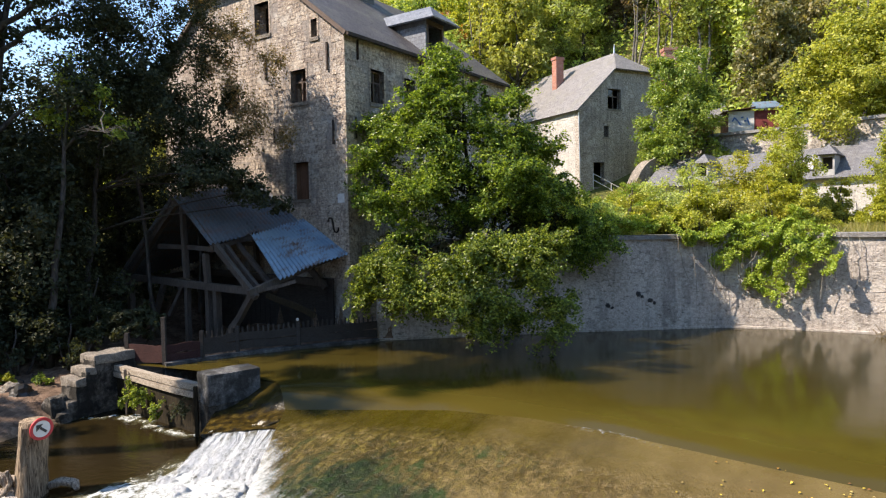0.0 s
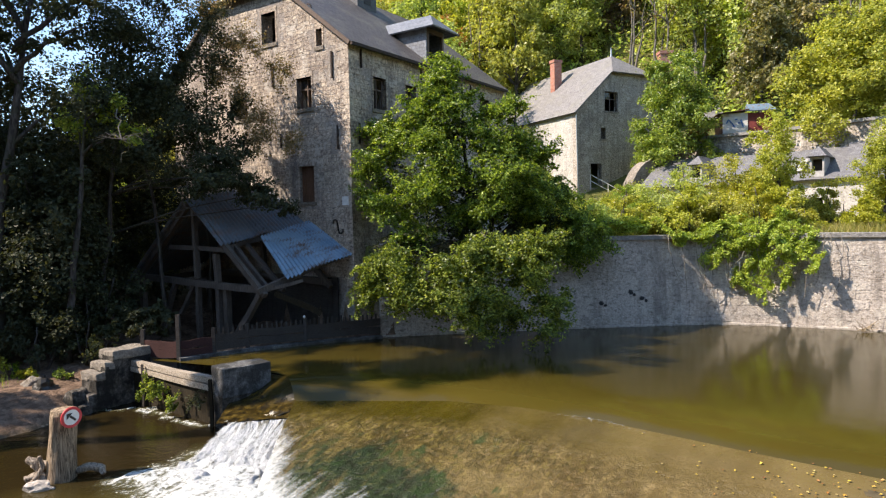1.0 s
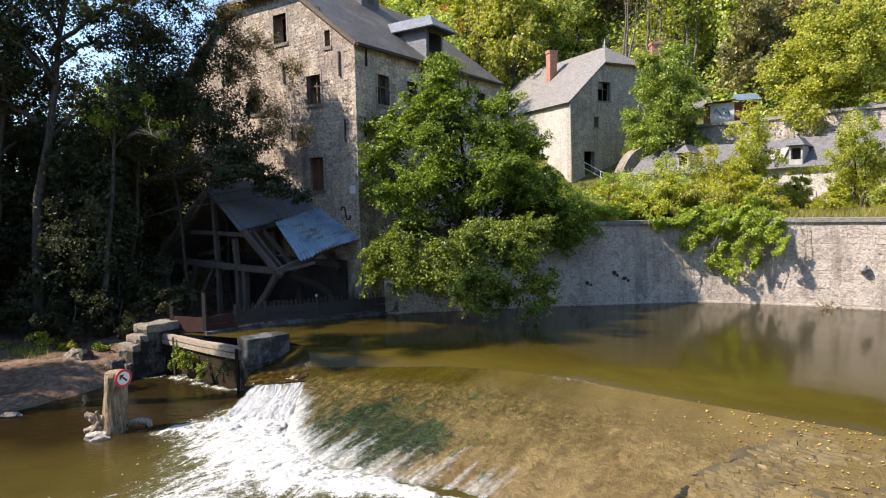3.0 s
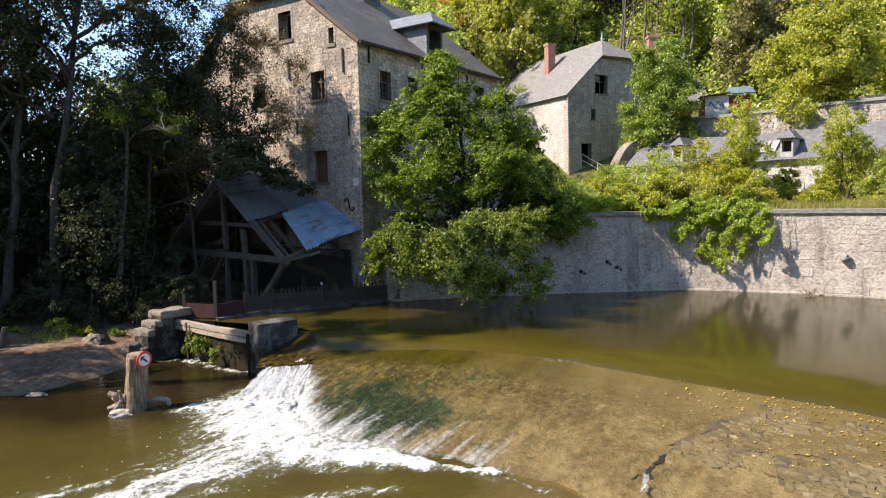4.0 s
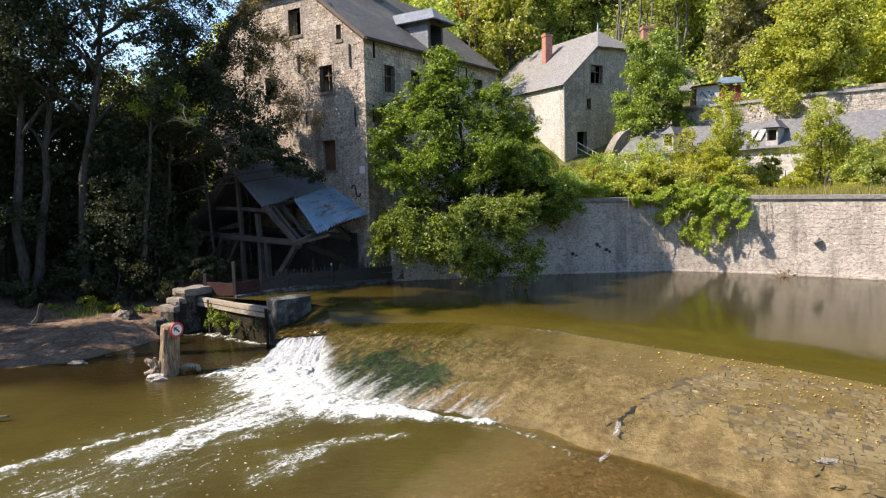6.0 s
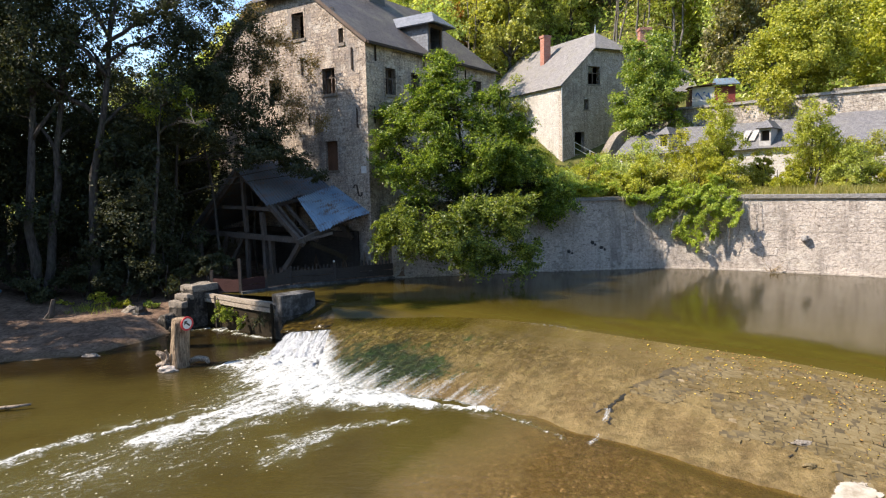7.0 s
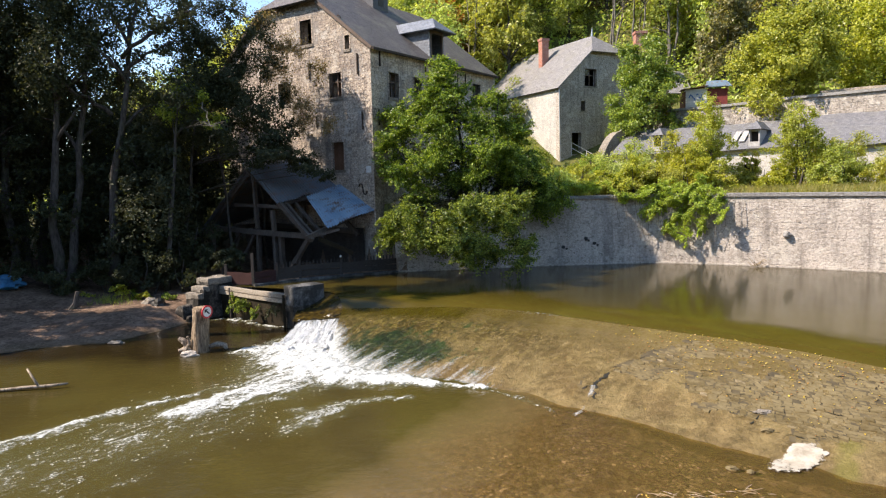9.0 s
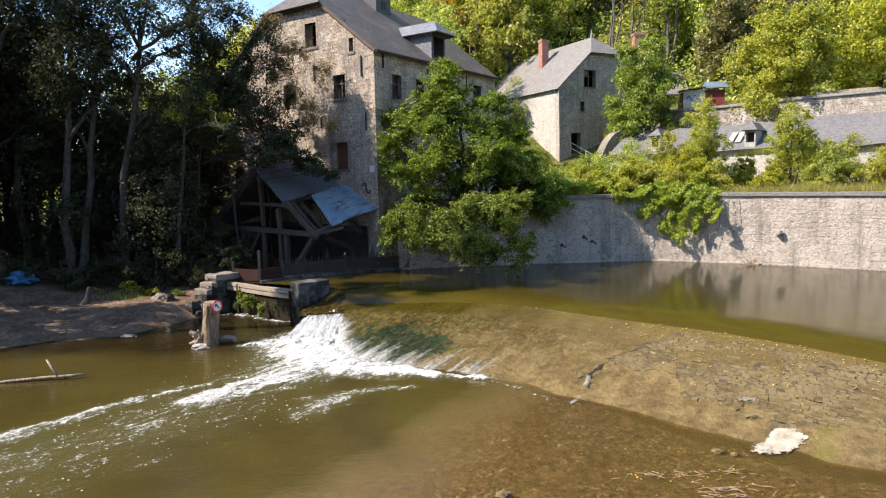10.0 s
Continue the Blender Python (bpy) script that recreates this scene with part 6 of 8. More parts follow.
for x, y, z, a, b, c in rocks:
    bm = bmesh.new()
    blob_mesh(bm, (0, 0, 0), (a, b, c), RNG, 3, 0.5)
    rk = obj_of(bm, "rock", M_WALL_J if z > TAIL_Z and y < 14 else M_STEP if a < 0.4 else M_BLACKSTONE)
    rk.location = (x, y, z)
    tagged(rk, "rounded grey river rock at the water's edge", "rock", "rocks by the weir")

branch = thing("drift_branch", "forked bleached branch lying in the shallows", "branch", pose(-12.3, 9.6, TAIL_Z))
bm = bmesh.new()
tube(bm, [(-2.2, -0.35, 0.0), (-1.4, -0.2, 0.05), (-0.5, 0.0, 0.08), (0.3, 0.1, 0.1), (0.75, 0.25, 0.12)], [0.03, 0.045, 0.055, 0.05, 0.03], 8, RNG)
part("limb", bm, M_DRIFT, branch, smooth=True)
bm = bmesh.new()
tube(bm, [(0.0, 0.05, 0.08), (-0.2, 0.1, 0.35), (-0.42, 0.2, 0.6)], [0.045, 0.036, 0.024], 8, RNG)
part("fork", bm, M_DRIFT, branch, smooth=True)


# ---- plants ----
def grow_tree(name, label, m, height, spread, n, size, mat, seed, stems=1, base=0.25, blobs=14, lean=(0, 0), bark=None, girth=0.017, squash=0.85, group=""):
    """A broadleaf tree: tapered trunk, limbs that reach into the crown, and a crown of leaves in uneven clumps."""
    rg = random.Random(seed)
    npr = np.random.default_rng(seed)
    tree = thing(name, label, "tree", m, group)
    tips = []
    for s in range(stems):
        a = rg.uniform(0, 6.28)
        foot = Vector((math.cos(a) * 0.3 * (stems > 1), math.sin(a) * 0.3 * (stems > 1), -0.3))
        top = Vector((lean[0] + math.cos(a) * spread * 0.3 * (stems > 1), lean[1] + math.sin(a) * spread * 0.3 * (stems > 1), height * rg.uniform(0.8, 0.92)))
        r = height * girth / (1 + 0.3 * (stems - 1))
        pts = bend(foot, top, (rg.uniform(-0.3, 0.3), rg.uniform(-0.3, 0.3), 0), 8, rg, height * 0.012)
        bm = bmesh.new()
        tube(bm, pts, [r * (1.25 - 1.1 * i / 8) for i in range(9)], 8, rg)
        part("trunk", bm, bark or M_BARK, tree, smooth=True)
        for j in range(max(3, 7 // stems)):
            f = rg.uniform(max(base, 0.2), 0.9)
            p = pts[int(f * 8)]
            b = rg.uniform(0, 6.28)
            reach = spread * (1.05 - 0.6 * f) * rg.uniform(0.6, 0.95)
            q = p + Vector((math.cos(b) * reach, math.sin(b) * reach, height * rg.uniform(0.06, 0.16)))
            bm = bmesh.new()
            lp = bend(p, q, (0, 0, height * 0.02), 5, rg, 0.1)
            tube(bm, lp, [r * 0.5 * (1 - 0.85 * i / 5) for i in range(6)], 6, rg)
            part("limb", bm, bark or M_BARK, tree, smooth=True)
            tips.append(q)
    bl = []
    for i in range(blobs):
        f = (i + 0.5) / blobs
        zc = height * (base + (1 - base) * f)
        prof = math.sin(math.pi * (0.12 + 0.80 * f ** 0.85)) ** 0.8
        a = i * 2.4 + rg.uniform(-0.5, 0.5)
        d = spread * prof * rg.uniform(0.35, 0.72)
        rr = spread * rg.uniform(0.30, 0.48) * (0.6 + 0.4 * prof)
        bl.append((lean[0] * f + math.cos(a) * d, lean[1] * f + math.sin(a) * d, zc - rr * 0.2, rr, rr, rr * squash))
    for f in (0.42, 0.68):
        bl.append((lean[0] * f, lean[1] * f, height * (base + (1 - base) * f), spread * 0.62, spread * 0.62, (1 - base) * height * 0.26))
    for q in tips:
        rr = spread * rg.uniform(0.16, 0.30)
        bl.append((q.x, q.y, q.z, rr, rr, rr * squash))
    shift_mesh(leaf_mesh("crown", npr, bl, n, size, mat, 0.35, 0.5, 20), "crown", tree)
    return tree


def leaf_thing(name, label, category, blobs, n, size, mat, seed, stems=4, group="", shell=0.3, kind="", warp=0.22):
    """A bush: a few stems and leaves in uneven clumps, in world places."""
    npr = np.random.default_rng(seed)
    rg = random.Random(seed)
    x0, y0 = blobs[0][0], blobs[0][1]
    z0 = min(b[2] - b[5] for b in blobs)
    ob = thing(name, label, category, pose(x0, y0, z0), group, kind)
    loc = [(b[0] - x0, b[1] - y0, b[2] - z0, b[3], b[4], b[5]) for b in blobs]
    shift_mesh(leaf_mesh("foliage", npr, loc, n, size, mat, shell, 0.5, 12, 0.4, warp), "foliage", ob)
    for b in loc[: stems]:
        bm = bmesh.new()
        pts = bend((b[0] * 0.3, b[1] * 0.3, -0.2), (b[0], b[1], b[2] + b[5] * 0.5), (rg.uniform(-0.2, 0.2), rg.uniform(-0.2, 0.2), 0), 5, rg, 0.05)
        tube(bm, pts, [0.05 * (1 - 0.13 * i) for i in range(6)], 6, rg)
        part("stem", bm, M_BARK, ob, smooth=True)
    return ob


# the big alder leaning over the pool in front of the mill
# clumps of its crown: place and radius
UPPER = [(-0.6, 24.4, 10.4, 0.44), (-0.5, 24.3, 9.6, 0.65), (-0.1, 24.1, 8.7, 0.77), (-1.1, 24.2, 8.3, 0.69), (-2.7, 25.0, 8.2, 0.54), (-1.9, 24.5, 7.5, 0.74), (-0.7, 23.8, 7.3, 0.81), (1.1, 24.2, 7.8, 0.6), (2.0, 24.3, 8.4, 0.48), (2.4, 24.4, 9.0, 0.28), (1.6, 23.8, 7.0, 0.69), (2.7, 24.3, 7.5, 0.6), (3.5, 24.4, 6.9, 0.58), (0.8, 24.6, 8.9, 0.38)]
MIDDLE = [(-1.2, 23.0, 5.6, 0.86), (-0.4, 23.2, 6.1, 0.62), (1.4, 23.0, 5.9, 0.78), (1.2, 22.8, 4.9, 0.68), (-2.8, 24.4, 6.7, 0.73), (-2.6, 23.2, 4.8, 0.7), (-1.6, 22.8, 4.2, 0.59), (-3.2, 24.4, 5.7, 0.51), (2.7, 24.0, 5.8, 0.82), (3.8, 24.4, 5.2, 0.78), (4.5, 24.8, 4.0, 0.85), (4.1, 24.6, 3.0, 0.56), (5.2, 25.0, 3.3, 0.52), (0.1, 23.4, 4.6, 0.61), (2.6, 23.8, 4.7, 0.64), (-0.1, 23.6, 6.8, 0.56)]
SKIRT = [(-2.7, 21.8, 2.6, 0.74), (-3.3, 21.9, 1.8, 0.47), (-1.7, 21.3, 1.9, 0.7), (-0.3, 21.4, 2.7, 0.82), (-0.6, 21.0, 1.6, 0.58), (0.8, 21.3, 3.3, 0.88), (0.5, 20.9, 2.0, 0.78), (1.9, 21.3, 3.5, 0.81), (2.8, 21.6, 3.5, 0.62), (2.3, 21.0, 2.6, 0.58), (1.3, 20.8, 1.4, 0.47), (2.6, 20.9, 1.6, 0.39), (2.7, 20.8, 0.8, 0.32), (3.2, 21.2, 1.5, 0.31), (-2.2, 21.5, 1.3, 0.38), (0.3, 20.8, 1.1, 0.39)]
# inner clumps get darkened leaves: the crown's inner shade as colour
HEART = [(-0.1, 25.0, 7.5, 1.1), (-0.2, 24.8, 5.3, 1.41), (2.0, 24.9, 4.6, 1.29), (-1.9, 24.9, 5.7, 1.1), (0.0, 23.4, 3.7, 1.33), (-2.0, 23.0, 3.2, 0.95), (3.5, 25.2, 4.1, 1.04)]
alder = thing("alder_tree", "leafy green alder tree leaning over the pool", "tree", pose(0.8, 24.9, 2.6))
for q, sag in (((0.3, 24.3, 9.8), (-0.2, 0.1, 0)), ((2.3, 24.0, 8.6), (0.2, 0, 0)), ((-1.6, 23.9, 7.2), (-0.2, 0, 0.3)), ((1.0, 21.0, 3.1), (0, 0, 1.0)), ((-1.7, 21.9, 2.6), (0, 0, 0.9)), ((2.8, 21.2, 2.2), (0.1, 0, 1.0)), ((3.8, 24.3, 5.2), (0, 0, 0.4))):
    bm = bmesh.new()
    p0 = Vector((RNG.uniform(-0.25, 0.25), RNG.uniform(-0.2, 0.2), 0.2))
    pts = bend(p0, Vector(q) - Vector((0.8, 24.9, 2.6)), sag, 8, RNG, 0.07)
    tube(bm, pts, [0.13 * (1 - 0.105 * i) for i in range(9)], 7, RNG)
    part("stem", bm, M_BARK, alder, smooth=True)
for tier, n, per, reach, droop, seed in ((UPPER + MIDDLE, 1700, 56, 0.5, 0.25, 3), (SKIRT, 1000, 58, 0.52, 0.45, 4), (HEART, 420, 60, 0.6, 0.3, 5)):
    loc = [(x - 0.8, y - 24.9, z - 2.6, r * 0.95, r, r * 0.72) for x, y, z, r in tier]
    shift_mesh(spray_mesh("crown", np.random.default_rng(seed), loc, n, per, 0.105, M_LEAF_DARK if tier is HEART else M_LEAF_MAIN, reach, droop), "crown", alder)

# trunks and crowns on the left bank; their shade is put into the leaf colour
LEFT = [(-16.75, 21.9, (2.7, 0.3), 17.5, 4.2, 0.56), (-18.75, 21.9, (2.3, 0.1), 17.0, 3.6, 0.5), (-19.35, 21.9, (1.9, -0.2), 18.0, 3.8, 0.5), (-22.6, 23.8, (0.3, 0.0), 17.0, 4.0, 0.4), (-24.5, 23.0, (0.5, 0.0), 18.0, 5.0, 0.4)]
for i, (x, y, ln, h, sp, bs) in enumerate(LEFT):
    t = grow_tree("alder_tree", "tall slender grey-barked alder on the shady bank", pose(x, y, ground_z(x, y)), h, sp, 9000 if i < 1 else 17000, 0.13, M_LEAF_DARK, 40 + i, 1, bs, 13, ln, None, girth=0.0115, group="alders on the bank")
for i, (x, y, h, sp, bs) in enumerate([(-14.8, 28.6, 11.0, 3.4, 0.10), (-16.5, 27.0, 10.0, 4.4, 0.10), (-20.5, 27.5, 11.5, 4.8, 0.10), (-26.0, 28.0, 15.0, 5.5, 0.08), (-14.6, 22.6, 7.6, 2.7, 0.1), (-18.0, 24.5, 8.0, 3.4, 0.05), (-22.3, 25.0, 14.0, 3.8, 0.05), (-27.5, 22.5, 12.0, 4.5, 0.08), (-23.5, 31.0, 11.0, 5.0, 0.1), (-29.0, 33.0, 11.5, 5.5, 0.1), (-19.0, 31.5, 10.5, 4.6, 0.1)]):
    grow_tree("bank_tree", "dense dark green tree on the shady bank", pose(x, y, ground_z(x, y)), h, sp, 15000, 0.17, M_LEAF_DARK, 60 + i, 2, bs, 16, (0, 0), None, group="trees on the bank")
# taller trees farther along the bank, added beyond the left edge of the view for shade
for i, (x, y, h, sp) in enumerate([(-27.0, 21.5, 18.0, 4.6), (-25.6, 25.0, 18.0, 4.4), (-24.8, 19.6, 10.5, 3.0), (-33.0, 20.5, 20.0, 6.0), (-31.0, 25.0, 20.0, 6.5), (-37.0, 28.0, 20.0, 7.0), (-31.0, 13.0, 13.0, 4.2)]):
    grow_tree("bank_tree", "tall dark green tree beside the river", pose(x, y, ground_z(x, y)), h, sp, 17000, 0.30, M_LEAF_DARK, 90 + i, 1, 0.12, 20, (0, 0), None, group="trees on the bank")
# high crowns out of view, placed to drop shade on beach and pool
for i, (x, y, h, sp, bs) in enumerate([(-23.6, 20.8, 21.0, 3.8, 0.62), (-26.5, 13.2, 30.0, 2.8, 0.72), (-27.0, 14.6, 11.5, 3.2, 0.42)]):
    grow_tree("alder_tree", "tall alder with a high crown over the beach", pose(x, y, ground_z(x, y)), h, sp, 15000, 0.19, M_LEAF_DARK, 140 + i, 1, bs, 15, (3.4, 0.2), None, group="alders on the bank")
# one more unseen crown, placed so its shade dapples the lower gable
grow_tree("alder_tree", "tall alder with a high crown over the bank", pose(-23.4, 21.2, ground_z(-23.4, 21.2)), 22.5, 2.5, 9000, 0.19, M_LEAF_DARK, 150, 1, 0.78, 12, (3.2, 0.0), None, girth=0.0115, group="alders on the bank")
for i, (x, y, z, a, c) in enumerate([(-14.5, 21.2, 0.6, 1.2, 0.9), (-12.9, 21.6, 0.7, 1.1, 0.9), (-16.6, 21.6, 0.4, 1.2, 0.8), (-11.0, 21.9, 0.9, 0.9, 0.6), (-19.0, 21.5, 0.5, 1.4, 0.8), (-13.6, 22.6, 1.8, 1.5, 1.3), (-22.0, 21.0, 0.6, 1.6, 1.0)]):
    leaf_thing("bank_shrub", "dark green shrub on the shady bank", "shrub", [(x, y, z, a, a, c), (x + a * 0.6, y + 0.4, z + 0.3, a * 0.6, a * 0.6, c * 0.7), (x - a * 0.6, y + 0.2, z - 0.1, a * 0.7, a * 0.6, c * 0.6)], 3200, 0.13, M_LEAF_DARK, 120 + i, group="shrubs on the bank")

for i, (x, y, a) in enumerate([(-15.7, 20.4, 0.5), (-15.0, 20.6, 0.4), (-14.2, 20.4, 0.35), (-13.6, 20.6, 0.4), (-17.6, 20.8, 0.5)]):
    z = ground_z(x, y) + a * 0.4
    leaf_thing("bank_weeds", "low leafy green weeds at the beach edge", "weeds", [(x, y, z, a, a * 0.8, a * 0.6), (x + a * 0.7, y + 0.1, z - 0.05, a * 0.6, a * 0.5, a * 0.4)], 700, 0.085, M_LEAF_MAIN if i % 2 else M_LEAF_LIGHT, 160 + i, 2, group="weeds at the beach edge")

# hillside wood: a few trees repeated
protos = []
for i, (h, sp, mt) in enumerate([(11, 4.2, M_LEAF_WOOD), (13, 4.6, M_LEAF_WOOD), (10, 4.4, M_LEAF_LIGHT), (12, 4.0, M_LEAF_WOOD), (9, 3.6, M_LEAF_RED), (11, 3.8, M_LEAF_DULL)]):
    protos.append(grow_tree("hillside_tree", "leafy tree in the wood on the hillside", pose(-30 + 12 * i, 100, ground_z(-30 + 12 * i, 100) - 0.5), h, sp, 8000, 0.32, mt, 200 + i, 1, 0.12, 18, (0, 0), None, group="wood on the hillside"))
k_pick = lambda q: 5 if q < 0.25 else 3 if q < 0.6 else 4 if q < 0.7 else 1
rg = random.Random(77)
spots = []
for row in range(14):
    y = 56 + row * 4.8
    x = -34 - row * 1.5
    while x < 52 + row * 4.5:
        spots.append((x + rg.uniform(-1.2, 1.2), y + rg.uniform(-2, 2)))
        x += rg.uniform(3.9, 5.4)
for x, y in spots:
    if y < 66 and 0 < x < 22:
        continue
    if y < 50:
        continue
    if x > 15 and y < line_y(TERRACE, x) + 9:
        continue
    if y > 118 or x < -0.75 * (y + 14) or x > 0.8 * (y + 14):
        continue
    k = rg.random()
    pr = protos[k_pick(k) if x > 15 and y < 92 else 0 if k < 0.3 else 1 if k < 0.52 else 2 if k < 0.75 else 3 if k < 0.86 else 4 if k < 0.93 else 5]
    s = rg.uniform(0.75, 1.2)
    copy_thing(pr, pose(x, y, ground_z(x, y) - 0.6, rg.uniform(-5, 5), rg.uniform(-5, 5), rg.uniform(0, 360)) @ Matrix.Diagonal((s, s, s * rg.uniform(0.9, 1.15), 1)))

# unseen tall wood added on the near bank, behind the camera; dark leaves cut green bounce light
near_wood = grow_tree("near_bank_tree", "tall dark leafy tree on the near bank", pose(3.0, -26.0, ground_z(3.0, -26.0) - 0.6), 20.0, 6.5, 9000, 0.45, M_LEAF_DARK, 260, 1, 0.06, 20, (0, 0), None, group="wood on the near bank")
for i in range(17):
    x = -34 + 6.2 * i + rg.uniform(-1.5, 1.5)
    y = -25 - 0.006 * (x - 4) ** 2 + rg.uniform(-2, 2) + 4 * smooth(20, 60, x)
    s = rg.uniform(0.85, 1.05)
    copy_thing(near_wood, pose(x, y, ground_z(x, y) - 0.6, 0, 0, rg.uniform(0, 360)) @ Matrix.Diagonal((s, s, s, 1)))

# leafless grey trees among the others
bare = grow_tree("bare_tree", "leafless grey-branched tree in the hillside wood", pose(19.5, 62.0, ground_z(19.5, 62.0) - 0.4), 13.0, 3.6, 260, 0.25, M_LEAF_DULL, 230, 3, 0.2, 14, (0.6, 0), M_GREYBARK, group="bare trees in the wood")
for x, y, s, a in ((17.2, 63.5, 0.9, 70), (22.3, 60.5, 1.0, 160), (30.5, 57.0, 0.95, 20), (34.0, 55.5, 1.1, 250), (2.0, 69.0, 1.0, 120), (39.0, 58.0, 1.1, 310), (27.0, 62.0, 1.05, 200)):
    copy_thing(bare, pose(x, y, ground_z(x, y) - 0.4, 4, -3, a) @ Matrix.Diagonal((s, s, s, 1)))

# undergrowth that closes the wood
npr = np.random.default_rng(70)
under = []
while len(under) < 80000:
    x, y = npr.uniform(-45, 70), npr.uniform(52, 112)
    if (y < 66 and 0 < x < 22) or (x > 14 and y < line_y(TERRACE, x) + 1.5):
        continue
    under.append((x, y, ground_z(x, y) + 2.4 * npr.uniform(0, 1) ** 1.5))
v, f = leaves_at(npr, np.array(under), np.tile(np.array([[-0.3, -0.6, 0.5]]), (len(under), 1)), 0.42, 0.4)
tagged(new("undergrowth", fast_mesh("undergrowth", v, f, M_LEAF_WOOD)), "dense green undergrowth of the hillside wood", "undergrowth", "", "stuff")

# trees and shrubs on the plateau and the terrace
grow_tree("maple_tree", "rounded green tree beside the stone house", pose(16.4, 48.3, 4.6), 12.0, 3.8, 34000, 0.2, M_LEAF_MID, 301, 1, 0.1, 20)
grow_tree("terrace_tree", "broad light green tree on the terrace", pose(25.7, 43.2, 9.8), 7.7, 4.7, 46000, 0.2, M_LEAF_TERR, 302, 2, -0.16, 26, (0, -0.8), squash=0.75)
grow_tree("terrace_tree", "light green tree at the terrace edge", pose(33.5, 44.0, 9.8), 9.0, 4.6, 16000, 0.24, M_LEAF_TERR, 303, 2, 0.02, 18, squash=0.75)
grow_tree("young_tree", "thin young tree with light green leaves", pose(15.2, 31.0, 3.6), 5.6, 1.6, 15000, 0.095, M_LEAF_LIGHT, 304, 2, 0.1, 12)
grow_tree("young_tree", "bushy young tree with yellow-green leaves", pose(20.6, 31.2, 3.6), 5.2, 2.0, 18000, 0.095, M_LEAF_LIGHT, 305, 2, 0.05, 12)
shrubs = [(5.4, 26.6, 4.3, 1.5, 1.2), (6.9, 26.7, 4.6, 1.4, 1.2), (8.3, 26.8, 4.4, 1.4, 1.0), (9.6, 27.0, 4.7, 1.4, 1.2), (11.0, 27.0, 4.6, 1.5, 1.2), (12.4, 27.0, 4.9, 1.5, 1.3), (13.8, 27.2, 4.7, 1.4, 1.1), (15.2, 28.4, 4.3, 1.3, 0.8), (10.6, 30.5, 5.2, 2.0, 1.7), (13.2, 31.0, 5.5, 2.0, 1.8), (15.4, 31.5, 5.2, 1.6, 1.5), (18.2, 31.8, 4.7, 1.6, 1.2), (22.5, 29.5, 4.8, 1.8, 1.4), (25.0, 28.2, 4.9, 1.9, 1.5)]
shrubs += [(27.6, 26.6, 4.9, 1.9, 1.5), (30.5, 24.6, 4.9, 1.9, 1.5), (8.3, 32.0, 4.8, 1.9, 1.5), (6.2, 29.0, 4.6, 1.8, 1.4), (23.5, 32.0, 5.0, 1.8, 1.5), (3.6, 26.4, 4.2, 1.4, 1.3), (9.5, 38.0, 5.0, 1.8, 1.4), (12.5, 39.5, 5.0, 1.8, 1.3), (24.0, 31.2, 5.0, 1.8, 1.7), (22.6, 33.0, 5.0, 1.7, 1.5), (26.3, 30.6, 4.9, 1.9, 1.6), (18.6, 29.6, 4.2, 1.3, 0.8), (21.0, 28.4, 4.1, 1.3, 0.7)]
for i, (x, y, z, a, c) in enumerate(shrubs):
    z, c = (z - 0.45, c * 0.85) if y < 29.5 else (z - 0.1, c * 0.95)
    leaf_thing("shrub", "bushy light green shrub behind the river wall", "shrub", [(x, y, z, a, a * 0.9, c), (x + a * 0.6, y + 0.3, z - 0.2, a * 0.6, a * 0.6, c * 0.7), (x - a * 0.55, y - 0.2, z - 0.1, a * 0.65, a * 0.6, c * 0.75), (x + 0.1, y, z + c * 0.7, a * 0.5, a * 0.5, c * 0.55)], 10500, 0.095, M_LEAF_LIGHT if i % 4 else M_LEAF_WOOD, 320 + i, group="shrubs behind the river wall")
for i, (x, y, a) in enumerate([(2.6, 49.0, 2.1), (4.6, 47.4, 2.0), (6.3, 46.2, 1.7), (0.8, 52.0, 2.4), (3.4, 53.4, 2.4), (-1.2, 50.0, 2.3), (14.7, 47.4, 1.5), (15.6, 50.2, 2.0), (5.2, 57.0, 2.6), (1.5, 57.5, 2.8), (8.5, 61.5, 2.8), (12.5, 61.0, 2.8), (17.5, 58.0, 2.6), (6.2, 49.6, 2.3), (4.6, 50.6, 2.6)]):
    z = ground_z(x, y) + a * 0.55
    leaf_thing("garden_shrub", "wild green shrub on the slope beside the house", "shrub", [(x, y, z, a, a * 0.9, a * 0.75), (x + a * 0.6, y + 0.3, z - 0.2, a * 0.6, a * 0.6, a * 0.6), (x - a * 0.55, y - 0.2, z - 0.1, a * 0.65, a * 0.6, a * 0.65)], 6500, 0.17, M_LEAF_MID if i % 3 else M_LEAF_LIGHT, 370 + i, group="shrubs beside the house")
# creeper hanging over the river wall
VINE = [(10.6, 25.3, 3.5, 0.8, 0.4, 0.5), (11.5, 25.0, 3.3, 0.9, 0.45, 0.7), (12.3, 24.7, 3.1, 0.8, 0.45, 0.9), (13.1, 24.35, 2.7, 0.7, 0.4, 1.0), (13.7, 24.0, 2.9, 0.7, 0.4, 0.8), (12.6, 24.55, 1.9, 0.5, 0.25, 0.7), (13.2, 24.2, 1.5, 0.35, 0.2, 0.6), (13.9, 23.95, 2.0, 0.35, 0.25, 0.7), (9.6, 25.5, 3.5, 0.8, 0.3, 0.4), (8.5, 25.4, 3.6, 0.8, 0.35, 0.35), (12.0, 25.2, 3.9, 1.2, 0.6, 0.5), (13.4, 24.6, 3.8, 1.0, 0.6, 0.45), (14.3, 23.9, 3.3, 0.6, 0.4, 0.5)]
